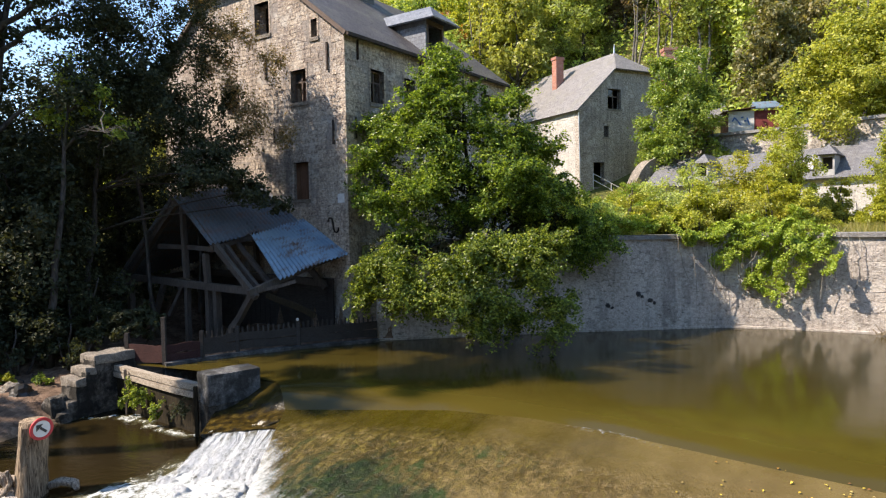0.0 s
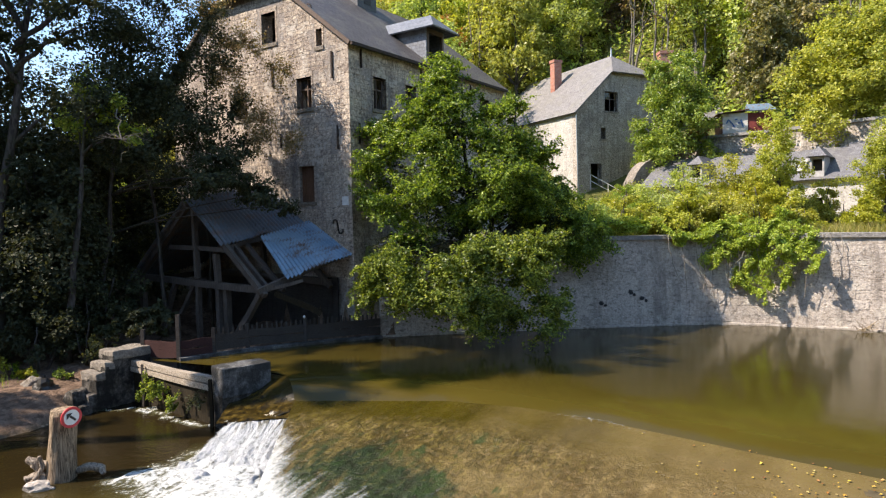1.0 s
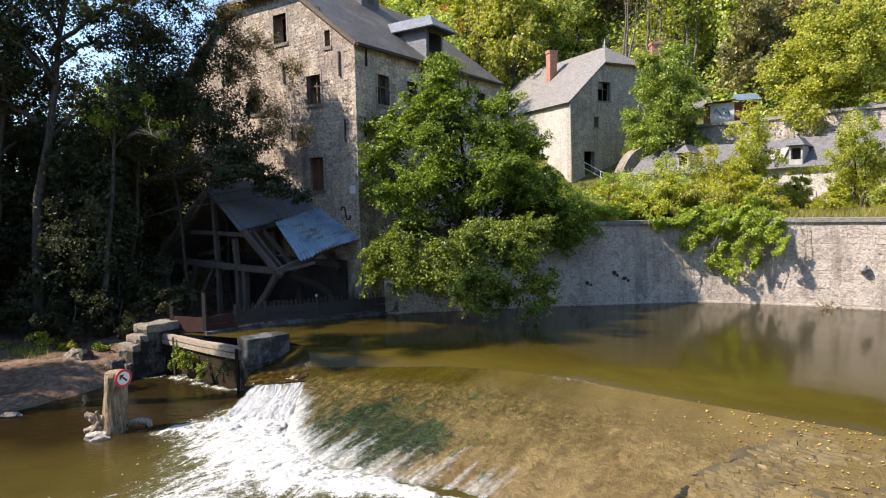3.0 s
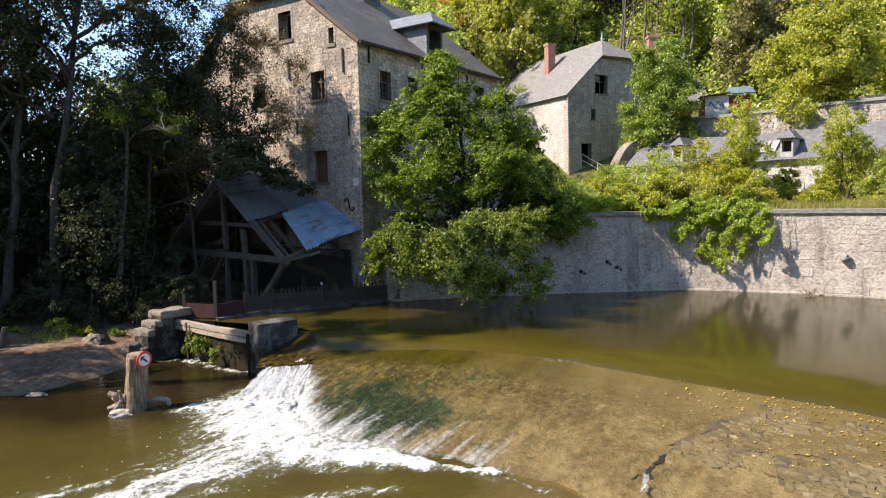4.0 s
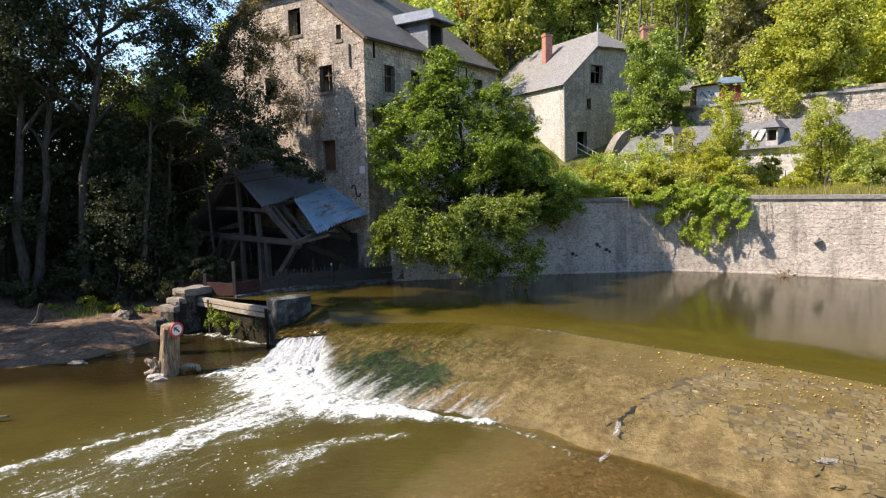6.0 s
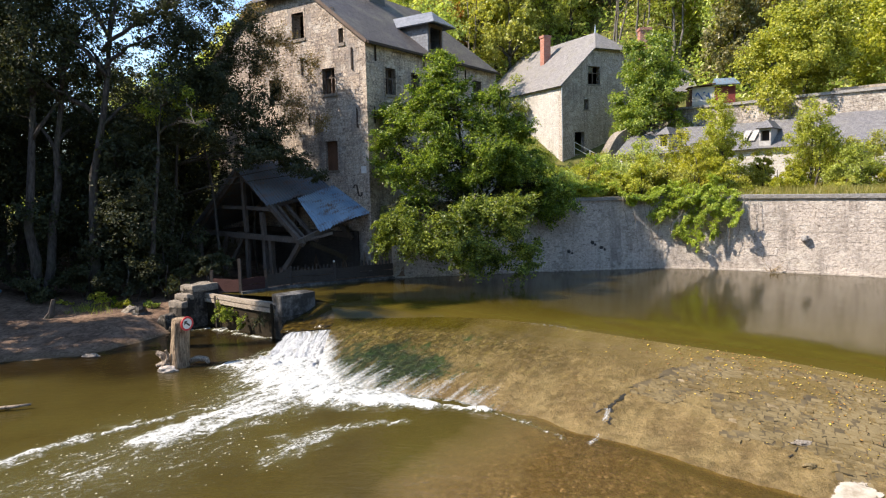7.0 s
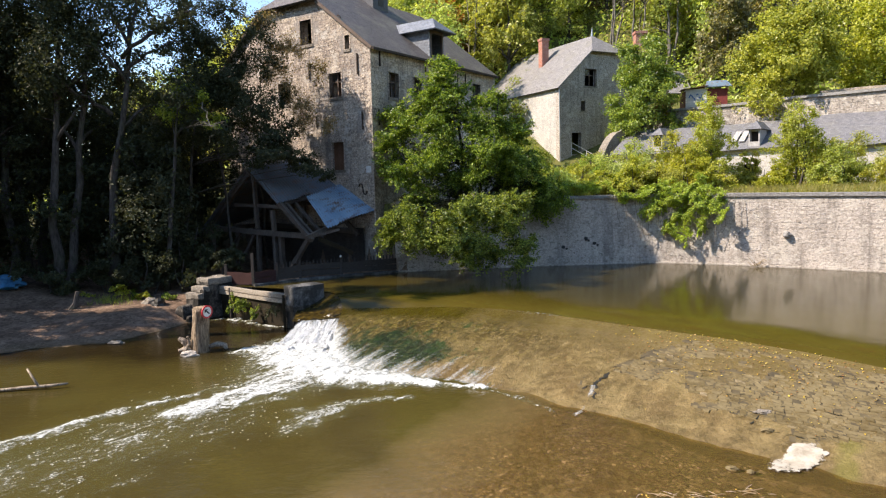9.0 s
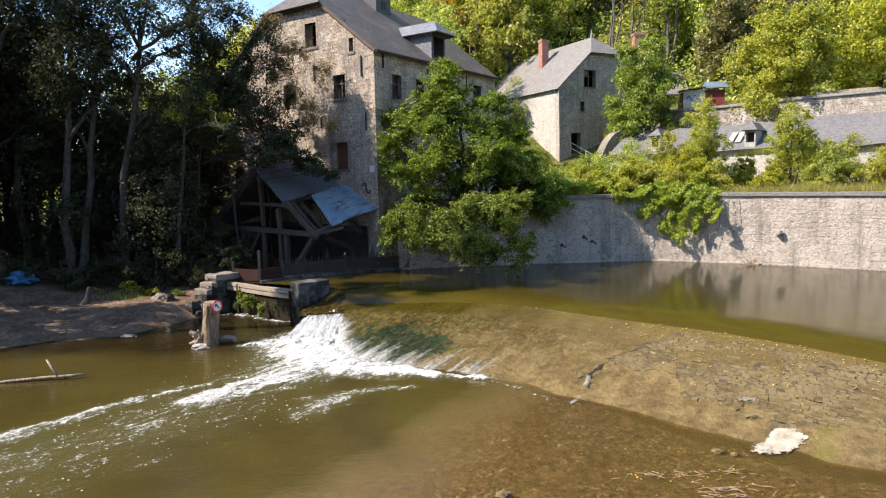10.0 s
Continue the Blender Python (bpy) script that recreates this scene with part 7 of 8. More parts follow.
VINE += [(11.0, 25.2, 2.5, 0.4, 0.2, 0.5), (7.4, 25.4, 3.7, 0.7, 0.4, 0.4), (6.3, 25.2, 3.7, 0.8, 0.45, 0.45), (11.9, 24.9, 2.4, 0.7, 0.3, 0.6), (12.9, 24.35, 2.2, 0.6, 0.3, 0.8), (11.2, 25.1, 3.0, 0.7, 0.35, 0.6), (9.0, 25.4, 3.5, 1.0, 0.4, 0.5), (10.2, 25.4, 3.3, 1.0, 0.45, 0.6), (12.8, 24.4, 3.4, 1.1, 0.5, 0.6), (13.6, 24.0, 3.4, 0.8, 0.45, 0.6), (14.4, 23.6, 3.0, 0.5, 0.35, 0.8), (11.8, 24.8, 3.0, 0.9, 0.4, 0.7)]
VINE = [(x - 1.2, y + 0.46, z, a, b, c) if x > 11.0 else (x, y, z + 0.25, a, b, c * 0.7) for x, y, z, a, b, c in VINE]
creeper = leaf_thing("wall_creeper", "bright green creeper hanging over the river wall", "creeper", VINE, 44000, 0.095, M_LEAF_VINE, 350, 0, shell=0.1, warp=0.34)
rg = random.Random(12)
for i in range(26):
    x = rg.uniform(8.2, 14.4)
    y = line_y(WALL_LINE, x) - 0.08
    bm = bmesh.new()
    o = creeper.matrix_world.translation
    top, low_p = Vector((x, y, 3.65)), Vector((x + rg.uniform(-0.4, 0.5), y + rg.uniform(-0.2, 0.0), rg.uniform(1.0, 2.9)))
    tube(bm, bend(top - o, low_p - o, (rg.uniform(-0.2, 0.2), -0.15, 0), 6, rg, 0.05), [0.012] * 7, 5)
    part("dry_stem", bm, M_TWIG, creeper)

# grass on the plateau and along the beach: tufts of blades
def grass(name, label, pts, blade, mat, seed, per=26, spread=0.25):
    npr = np.random.default_rng(seed)
    base = np.repeat(np.array(pts, dtype=float), per, axis=0)
    n = len(base)
    base[:, :2] += npr.normal(0, spread, (n, 2))
    hgt = blade * npr.uniform(0.5, 1.3, (n, 1))
    a = npr.uniform(0, 6.28, n)
    side = np.stack([np.cos(a), np.sin(a), np.zeros(n)], 1) * 0.012 * (blade / 0.4)
    leanv = np.stack([npr.normal(0, 0.35, n), npr.normal(0, 0.35, n), np.ones(n)], 1)
    tip = base + leanv * hgt
    v = np.stack([base - side, base + side, tip + side * 0.2, tip - side * 0.2], 1).reshape(-1, 3)
    ob = new(name, fast_mesh(name, v, np.arange(4 * n).reshape(-1, 4), mat))
    return tagged(ob, label, "grass", "", "stuff")


rg = random.Random(9)
pts = []
for _ in range(1500):
    x, y = rg.uniform(5, 34), rg.uniform(24, 37)
    if y > line_y(WALL_LINE, x) + 1.3:
        pts.append((x, y, ground_z(x, y)))
grass("plateau_grass", "tall yellowing grass behind the river wall", pts, 0.42, M_GRASS, 1)
pts = [(-15.6 + rg.gauss(0, 0.5), 20.3 + rg.gauss(0, 0.3)) for _ in range(12)]
grass("beach_grass", "green grass tufts at the edge of the beach", [(x, y, ground_z(x, y)) for x, y in pts], 0.27, M_LEAF_MID, 2)


# ---- canopy in front of the mill and over the shed ----
def canopy(name, label, foot, blobs, n, size, mat, seed, sprays=12, limb_r=0.12):
    """A tree given by its foot and the clumps of its crown, in world places."""
    rg = random.Random(seed)
    f = Vector(foot)
    tree = thing(name, label, "tree", pose(*foot))
    top = max(blobs, key=lambda b: b[2])
    pts = bend((0, 0, -0.3), Vector(top[:3]) - f, (rg.uniform(-0.3, 0.3), 0.2, 0), 8, rg, 0.12)
    bm = bmesh.new()
    tube(bm, pts, [limb_r * (1.3 - 0.14 * i) for i in range(9)], 8, rg)
    part("trunk", bm, M_BARK, tree, smooth=True)
    for b in blobs:
        q = Vector(b[:3]) - f
        p = min(pts[1:], key=lambda c: (c - q).length + abs(c.z - q.z + 1.0))
        bm = bmesh.new()
        tube(bm, bend(p, q, (0, 0, 0.25), 5, rg, 0.08), [limb_r * 0.42 * (1 - 0.15 * i) for i in range(6)], 6, rg)
        part("limb", bm, M_BARK, tree, smooth=True)
    loc = [(b[0] - f.x, b[1] - f.y, b[2] - f.z, b[3], b[3], b[4]) for b in blobs]
    shift_mesh(leaf_mesh("crown", np.random.default_rng(seed), loc, n, size, mat, 0.2, 0.5, sprays), "crown", tree)
    return tree


# the first two crowns use the leaf colour darkened to stand for shade
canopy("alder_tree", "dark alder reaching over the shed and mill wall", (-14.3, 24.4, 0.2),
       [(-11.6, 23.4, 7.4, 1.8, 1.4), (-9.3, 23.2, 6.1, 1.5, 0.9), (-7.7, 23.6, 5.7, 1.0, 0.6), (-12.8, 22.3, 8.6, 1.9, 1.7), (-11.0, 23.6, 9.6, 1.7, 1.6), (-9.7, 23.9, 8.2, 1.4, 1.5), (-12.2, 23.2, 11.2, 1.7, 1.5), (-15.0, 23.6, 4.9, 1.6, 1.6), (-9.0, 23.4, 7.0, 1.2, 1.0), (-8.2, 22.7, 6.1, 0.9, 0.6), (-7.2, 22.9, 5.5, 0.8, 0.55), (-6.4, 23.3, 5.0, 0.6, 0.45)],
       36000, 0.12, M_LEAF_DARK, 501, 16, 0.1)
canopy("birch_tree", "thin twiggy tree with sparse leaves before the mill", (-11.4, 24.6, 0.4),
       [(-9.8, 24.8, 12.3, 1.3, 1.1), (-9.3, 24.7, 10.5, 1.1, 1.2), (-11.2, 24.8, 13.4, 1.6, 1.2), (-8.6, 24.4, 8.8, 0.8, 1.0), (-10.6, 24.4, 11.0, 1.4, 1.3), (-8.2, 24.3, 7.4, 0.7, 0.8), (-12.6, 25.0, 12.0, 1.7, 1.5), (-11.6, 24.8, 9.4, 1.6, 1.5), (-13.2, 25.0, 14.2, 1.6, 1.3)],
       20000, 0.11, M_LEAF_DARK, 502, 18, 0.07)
canopy("birch_tree", "thin twiggy tree with sunlit yellow-green leaves", (-10.2, 25.9, 0.4),
       [(-8.9, 24.9, 11.6, 0.9, 0.9), (-8.3, 24.5, 9.6, 0.8, 1.0), (-7.6, 24.3, 7.6, 0.7, 0.9), (-9.6, 25.0, 12.9, 1.0, 0.8), (-9.0, 24.6, 10.4, 0.9, 0.9), (-7.9, 24.3, 8.7, 0.7, 0.7), (-6.8, 24.6, 10.3, 0.8, 1.0), (-7.5, 24.2, 8.3, 0.9, 1.0), (-6.2, 24.2, 7.4, 0.6, 0.9), (-7.9, 24.6, 11.4, 0.9, 1.0)],
       9500, 0.085, M_LEAF_DULL, 512, 22, 0.05)
# sunlit patches of bank foliage, given a lighter leaf colour for the light
canopy("hazel_tree", "bank tree with yellow-green sunlit upper leaves", (-13.9, 21.9, -0.2),
       [(-11.9, 21.8, 8.4, 0.9, 0.7), (-12.6, 21.7, 9.3, 0.8, 0.7), (-11.2, 21.6, 7.6, 0.7, 0.5), (-13.2, 21.9, 8.1, 0.9, 0.6)],
       2600, 0.12, M_LEAF_MID, 503)
# dead branch with bare twigs
dead = thing("dead_branch", "bare bleached dead branch hanging among dark leaves", "branch", pose(-10.6, 19.9, 7.2))
rg = random.Random(4)
for i in range(9):
    a = rg.uniform(-0.6, 3.6)
    q = Vector((math.cos(a) * rg.uniform(0.5, 1.1), rg.uniform(-0.3, 0.5), math.sin(a) * rg.uniform(0.2, 0.7)))
    bm = bmesh.new()
    tube(bm, bend((0, 0, 0) if i else (-0.2, 0.3, -0.7), q, (0, 0, 0.12), 6, rg, 0.07), [0.012 * (1 - 0.13 * j) for j in range(7)], 5)
    part("twig", bm, M_GREYBARK, dead)
bm = bmesh.new()
tube(bm, bend((0.0, 0, 0), (-1.4, 2.3, 1.2), (0, 0, 0.4), 6, rg, 0.1), [0.018] * 7, 6)
part("bough", bm, M_GREYBARK, dead)
# long bare boughs against the sky
for i, (x, y, z, q) in enumerate([(-15.6, 21.9, 9.6, (3.4, -0.8, 1.5)), (-15.3, 21.9, 10.6, (4.2, -0.6, 2.1)), (-16.0, 21.9, 8.0, (-2.6, -0.5, 1.2))]):
    bough = thing("alder_bough", "long bare grey alder bough against the sky", "branch", pose(x, y, z), "boughs of the alder")
    bm = bmesh.new()
    tube(bm, bend((0, 0, 0), q, (0, 0, 0.35), 8, rg, 0.08), [0.11 * (1 - 0.1 * j) for j in range(9)], 7)
    part("bough_wood", bm, M_BARK, bough, smooth=True)
    npr = np.random.default_rng(600 + i)
    qv = Vector(q)
    bl = [(*(qv * f + Vector((rg.uniform(-0.5, 0.5), rg.uniform(-0.5, 0.5), 0.4 + rg.uniform(-0.3, 0.5)))), 0.7, 0.7, 0.4) for f in (0.45, 0.6, 0.75, 0.9, 1.0, 1.1)]
    shift_mesh(leaf_mesh("leaves", npr, bl, 2200, 0.11, M_LEAF_DARK, 0.2, 0.5, 9), "leaves", bough)


# ---- blocks of the river wall ----
def block_ok(a, b, z0, z1):
    return not any(a < h[1] and b > h[0] and z0 < h[3] and z1 > h[2] for h in WALL_HOLES)


def wall_d(x):
    """Distance along the river wall at x."""
    d = 0.0
    for (xa, ya), (xb, yb) in zip(R_LINE, R_LINE[1:]):
        if x <= xb:
            return d + math.dist((xa, ya), (xb, yb)) * (x - xa) / (xb - xa)
        d += math.dist((xa, ya), (xb, yb))
    return d


WALL_HOLES = [(wall_d(6.75), wall_d(6.95), 1.25, 1.5), (wall_d(7.15), wall_d(7.5), 1.0, 1.25), (wall_d(5.5), wall_d(5.85), 0.85, 1.1), (wall_d(16.0), wall_d(16.3), 1.5, 1.75)]
srng = random.Random(21)
blocks = courses(srng, 0.0, wall_d(40), 0.10, 1.95, 0.36, 0.75, block_ok) + courses(srng, 0.0, wall_d(40), 1.95, WALL_TOP - 0.2, 0.19, 0.36, block_ok)
lo, hi = wall_d(3.2), wall_d(20.0)
near = [s for s in blocks if lo <= s[0] <= hi]
srng.shuffle(near)
near = near[:300]
chosen = set(near)
for s in near:
    me = stones_mesh("block", srng, [s], 0.006, 0.010, wavy(to_r, 0.09), M_WALL)
    shift_mesh(me, "block", river_wall)
rest = stones_mesh("blocks_beyond", srng, [s for s in blocks if s not in chosen], 0.006, 0.010, wavy(to_r, 0.09), M_WALL_J)
tagged(shift_mesh(rest, "blocks_beyond", river_wall), kind="stuff")
# black lumps stand in for the darkness inside the drain holes
for h in WALL_HOLES[:3]:
    for q in range(2):
        bm = bmesh.new()
        c = to_r((h[0] + h[1]) / 2 + 0.16 * q, -0.012, (h[2] + h[3]) / 2 - 0.1 * q)
        blob_mesh(bm, c, (0.085 - 0.03 * q, 0.03, 0.08 - 0.03 * q), srng, 3, 0.9)
        part("drain_hole", bm, M_BLACK, river_wall)
bm = bmesh.new()
c = to_r(wall_d(16.1), -0.12, 1.62)
blob_mesh(bm, c, (0.2, 0.2, 0.16), srng, 2, 0.4)
part("drain_spout", bm, M_QUOIN, river_wall)
clump = thing("reed_debris", "pale dry debris caught at the wall foot", "debris", pose(14.8, 23.3, 0.05))
for i in range(14):
    bm = bmesh.new()
    a = srng.uniform(0, 6.28)
    tube(bm, [(srng.uniform(-0.3, 0.3), srng.uniform(-0.15, 0.1), 0), (math.cos(a) * 0.5, -abs(math.sin(a)) * 0.2, srng.uniform(0.05, 0.45))], [0.015, 0.006], 5)
    part("stalk", bm, M_STRAW, clump)


# ---- foam and falling water ----
def lattice(seed):
    tab = np.random.default_rng(seed).uniform(0, 1, (64, 64))

    def val(x, y):
        xi, yi = np.floor(x).astype(int), np.floor(y).astype(int)
        fx, fy = x - xi, y - yi
        fx, fy = fx * fx * (3 - 2 * fx), fy * fy * (3 - 2 * fy)
        g = lambda i, j: tab[i % 64, j % 64]
        return (g(xi, yi) * (1 - fx) + g(xi + 1, yi) * fx) * (1 - fy) + (g(xi, yi + 1) * (1 - fx) + g(xi + 1, yi + 1) * fx) * fy
    return lambda x, y: (val(x, y) * 0.5 + val(x * 2.1 + 7, y * 2.1 + 3) * 0.3 + val(x * 4.3 + 1, y * 4.3 + 9) * 0.2)


LAT_A, LAT_B = lattice(1), lattice(2)
FLOW = [  # polyline, half width, strength
    ([(-5.6, 15.2), (-5.4, 13.2), (-4.6, 11.4), (-3.0, 10.5), (-1.2, 9.85), (0.4, 9.3), (0.9, 8.95)], (1.0, 1.5, 1.6, 0.9, 0.36, 0.13, 0.05), 1.3),
    ([(-7.3, 13.9), (-6.3, 13.6), (-5.6, 13.0)], (0.5, 0.9, 0.9), 1.2),
    ([(-4.8, 11.8), (-5.2, 10.2), (-6.0, 8.8), (-7.0, 7.4)], (1.6, 1.4, 1.0, 0.6), 1.05),
    ([(-5.4, 10.4), (-6.2, 8.4), (-7.4, 6.2), (-9.4, 3.4), (-11.5, 0.9)], (1.7, 1.8, 1.9, 2.0, 2.2), 0.46),
    ([(-6.6, 9.9), (-8.3, 8.3), (-9.5, 6.7), (-10.6, 5.0), (-12.5, 2.5)], (0.14, 0.26, 0.36, 0.40, 0.45), 0.88),
    ([(-4.0, 6.4), (-3.6, 7.2), (-2.8, 7.85), (-1.5, 8.8)], (0.55, 0.6, 0.45, 0.14), 0.68),
    ([(-9.9, 19.2), (-8.4, 18.2), (-7.0, 17.3)], (0.16, 0.12, 0.16), 0.85),
    ([(-11.8, 19.0), (-11.0, 18.9), (-10.2, 19.2)], (0.12, 0.12, 0.14), 0.75),
    ([(0.9, 8.9), (1.9, 7.9), (2.6, 7.0)], (0.07, 0.08, 0.04), 0.60)]


def density(x, y):
    wx, wy = LAT_A(x * 0.9 + 11, y * 0.9 + 5) - 0.5, LAT_B(x * 0.9 + 31, y * 0.9 + 25) - 0.5
    vx, vy = LAT_B(x * 2.7 + 1, y * 2.7 + 15) - 0.5, LAT_A(x * 2.7 + 3, y * 2.7 + 35) - 0.5
    x, y = x + 1.1 * wx + 0.5 * vx, y + 1.1 * wy + 0.5 * vy
    out = np.zeros_like(x)
    for line, widths, strength in FLOW:
        for (a, b), (wa, wb) in zip(zip(line, line[1:]), zip(widths, widths[1:])):
            dx, dy = b[0] - a[0], b[1] - a[1]
            t = np.clip(((x - a[0]) * dx + (y - a[1]) * dy) / (dx * dx + dy * dy), 0, 1)
            r = np.hypot(x - a[0] - t * dx, y - a[1] - t * dy) / (wa + (wb - wa) * t)
            out = np.maximum(out, strength * np.clip(1.25 - 0.75 * r, 0, 1))
    return out


def with_cover(me, cover, run=None):
    """Stores how thick the foam lies at each point, and the run of the water."""
    me.attributes.new("cover", "FLOAT", "POINT").data.foreach_set("value", np.asarray(cover, dtype=np.float32))
    if run is not None:
        me.attributes.new("run", "FLOAT_VECTOR", "POINT").data.foreach_set("vector", np.asarray(run, dtype=np.float32).ravel())
    return me


def sheet_of(name, xyz, keep, mat, cover, run=None):
    """A sheet from a grid of points; keep says which cells stay."""
    idx = np.arange(keep.shape[0] * keep.shape[1] + keep.shape[0] + keep.shape[1] + 1).reshape(keep.shape[0] + 1, keep.shape[1] + 1)
    fq = np.stack([idx[:-1, :-1], idx[1:, :-1], idx[1:, 1:], idx[:-1, 1:]], axis=-1)[keep]
    used, inv = np.unique(fq, return_inverse=True)
    me = fast_mesh(name, xyz[used], inv.reshape(-1, 4), mat, True)
    return with_cover(me, cover.ravel()[used], None if run is None else run[used])


step = 0.06
ax, ay = np.arange(-13.5, 3.2, step), np.arange(0.8, 19.6, step)
fx, fy = np.meshgrid(ax, ay, indexing="ij")
dens = density(fx, fy)
lo_, ac = (fx * 0.55 + fy * 0.83), (fx * 0.83 - fy * 0.55)
swell = LAT_A(lo_ * 1.1 + 40, ac * 2.6 + 40)
churn = LAT_B(lo_ * 3.0 + 20, ac * 4.5 + 20)
height = TAIL_Z + 0.010 + np.clip(dens - 0.6, 0, 1) * (0.14 * swell + 0.12 * churn)
keep = (dens[:-1, :-1] > 0.02) | (dens[1:, 1:] > 0.02)
foam = new("river_foam", sheet_of("river_foam", np.stack([fx.ravel(), fy.ravel(), height.ravel()], 1), keep, M_FOAM, dens))
tagged(foam, "white foam and bubbles drifting on the tail water", "foam", "", "stuff")

# white streaks sliding down the weir beside the chute, hugging the stone
gs, gt = 240, 90
s_hi = s_at(3.4)
sa, ta = np.meshgrid(np.linspace(0.0, s_hi, gs), np.linspace(0.16, 1.0, gt), indexing="ij")
ss = sa / s_hi
want = 0.62 * np.exp(-(ss / 0.08) ** 2) + 0.84 * np.clip((ta - 0.50) / 0.42, 0, 1) * np.clip(1.12 - ss * 1.0, 0, 1) ** 0.8
want *= np.clip((ta - 0.16) / 0.30, 0, 1)
pts = np.array([tuple(apron_point(float(a), float(t)) + Vector((0, 0, 0.014))) for a, t in zip(sa.ravel(), ta.ravel())])
pts[:, 2] += 0.05 * LAT_A(ss * 24 + 5 + ta * 10.0, ta * 4.0 + 5).ravel() * want.ravel()
run = np.stack([(ss * 22 + ta * 9.0).ravel(), (ta * 1.6).ravel(), np.zeros(ss.size)], 1)
spray = new("weir_streaks", sheet_of("weir_streaks", pts, want[:-1, :-1] > 0.02, M_THIN, want, run))
tagged(spray, "white streaks of water sliding down the weir", "foam", "", "stuff")

# a pale glint on the crest, painted as a thin white sheet over the film
ra, rt = np.meshgrid(np.linspace(s_at(1.9), s_at(4.6), 90), np.linspace(-0.02, 0.06, 18), indexing="ij")
rf = np.linspace(0, 1, 90)[:, None]
rc = (0.42 - 0.18 * rf) * np.sin(np.pi * rf) ** 0.8 * np.exp(-((rt - 0.008 - 0.016 * np.sin(rf * 11.0) * rf) / (0.030 - 0.018 * rf)) ** 2)
rp = np.array([tuple(apron_point(float(a), max(0.0, float(t))) + (along(CREST, float(a)) - along(TOE, float(a))).normalized().to_3d() * max(0.0, -float(t)) * 6 + Vector((0, 0, 0.016))) for a, t in zip(ra.ravel(), rt.ravel())])
rr = np.stack([(rf * 30 + rt * 40).ravel(), (rt * 60).ravel(), np.zeros(rt.size)], 1)
glint = new("crest_riffle", sheet_of("crest_riffle", rp, rc[:-1, :-1] > 0.02, M_THIN, rc, rr))
tagged(glint, "thin pale riffle of water on the weir crest", "foam", "", "stuff")

# the chute beside the block pier
LIP_L, LIP_R = Vector((-6.05, 16.0, -0.66)), Vector((-4.40, 16.0, -0.62))
END_L, END_R = Vector((-7.5, 13.4, TAIL_Z - 0.05)), Vector((-4.3, 11.9, TAIL_Z - 0.05))
cn, cm = 110, 90
cv = []
lat = lattice(5)
for i in range(cn + 1):
    f = i / cn
    for j in range(cm + 1):
        t = j / cm
        p = LIP_L.lerp(LIP_R, f).lerp(END_L.lerp(END_R, f), t)
        drop = smooth(0.0, 0.75, t ** 0.85)
        z = LIP_L.lerp(LIP_R, f).z * (1 - drop) + (TAIL_Z + 0.05) * drop
        rope = float(lat(np.array([f * 16.0 + 3]), np.array([t * 2.0 + 3]))[0]) - 0.5
        churn = float(lat(np.array([f * 11.0 + 23]), np.array([t * 10.0 + 13]))[0]) - 0.5
        z += 0.09 * rope * min(1, t * 8) * (1 - 0.8 * smooth(0.15, 0.4, t)) + 0.34 * churn * smooth(0.15, 0.6, t)
        z -= 0.18 * smooth(0.85, 1.0, t) + 0.12 * (smooth(0.88, 1.0, f) + smooth(0.12, 0.0, f)) * smooth(0.1, 0.5, t)
        p.y += 0.16 * (float(lat(np.array([f * 7.0 + 1]), np.array([1.3]))[0]) - 0.5) * (1 - t)
        cv.append((p.x, p.y, z))
ci = np.arange(len(cv)).reshape(cn + 1, cm + 1)
cf = np.stack([ci[:-1, :-1], ci[:-1, 1:], ci[1:, 1:], ci[1:, :-1]], axis=-1).reshape(-1, 4)
cf_, ct_ = np.meshgrid(np.linspace(0, 1, cn + 1), np.linspace(0, 1, cm + 1), indexing="ij")
edge = np.clip(np.minimum((cf_ - 0.10 * LAT_B(ct_ * 9.0 + 4, cf_ * 2.0 + 8)) / 0.14, (1.06 - cf_) / 0.14), 0, 1) * np.clip((1 - ct_) / 0.22, 0, 1)
edge = np.maximum(edge, np.clip(1 - ct_ / 0.12, 0, 1) )
crun = np.stack([cf_.ravel() * 24.0 + 1.5 * np.sin(ct_.ravel() * 9.0 + cf_.ravel() * 5.0), ct_.ravel() * 5.0, np.zeros(cf_.size)], 1)
chute = new("white_water", with_cover(fast_mesh("white_water", cv, cf[:, ::-1], M_CHUTE, True), edge.ravel(), crun))
tagged(chute, "white water tumbling down the chute beside the pier", "water", "", "structure")
# sill of golden mossy stone behind the lip
bm = bmesh.new()
blob_mesh(bm, (-4.75, 16.25, -0.62), (0.40, 0.28, 0.12), srng, 4, 0.5)
sill = obj_of(bm, "sill_stone", M_SILL, True)
tagged(sill, "golden brown wet stone at the chute lip", "stone")

# ---- broken paving on the weir ----
prng = random.Random(14)
count = 0
S0, S1 = s_at(3.3), s_at(15.5)
row_t, rows = 0.08, []
while row_t < 0.92:
    dt = prng.uniform(0.016, 0.030)
    rows.append((row_t, dt))
    row_t += dt
BARE = [(3.5, 9.1), (5.2, 9.8), (6.6, 10.3), (8.2, 9.3), (9.6, 8.2), (12.0, 4.6), (10.6, 3.2), (8.6, 4.2), (7.2, 5.0), (6.2, 6.4), (5.2, 7.6), (4.1, 7.4)]


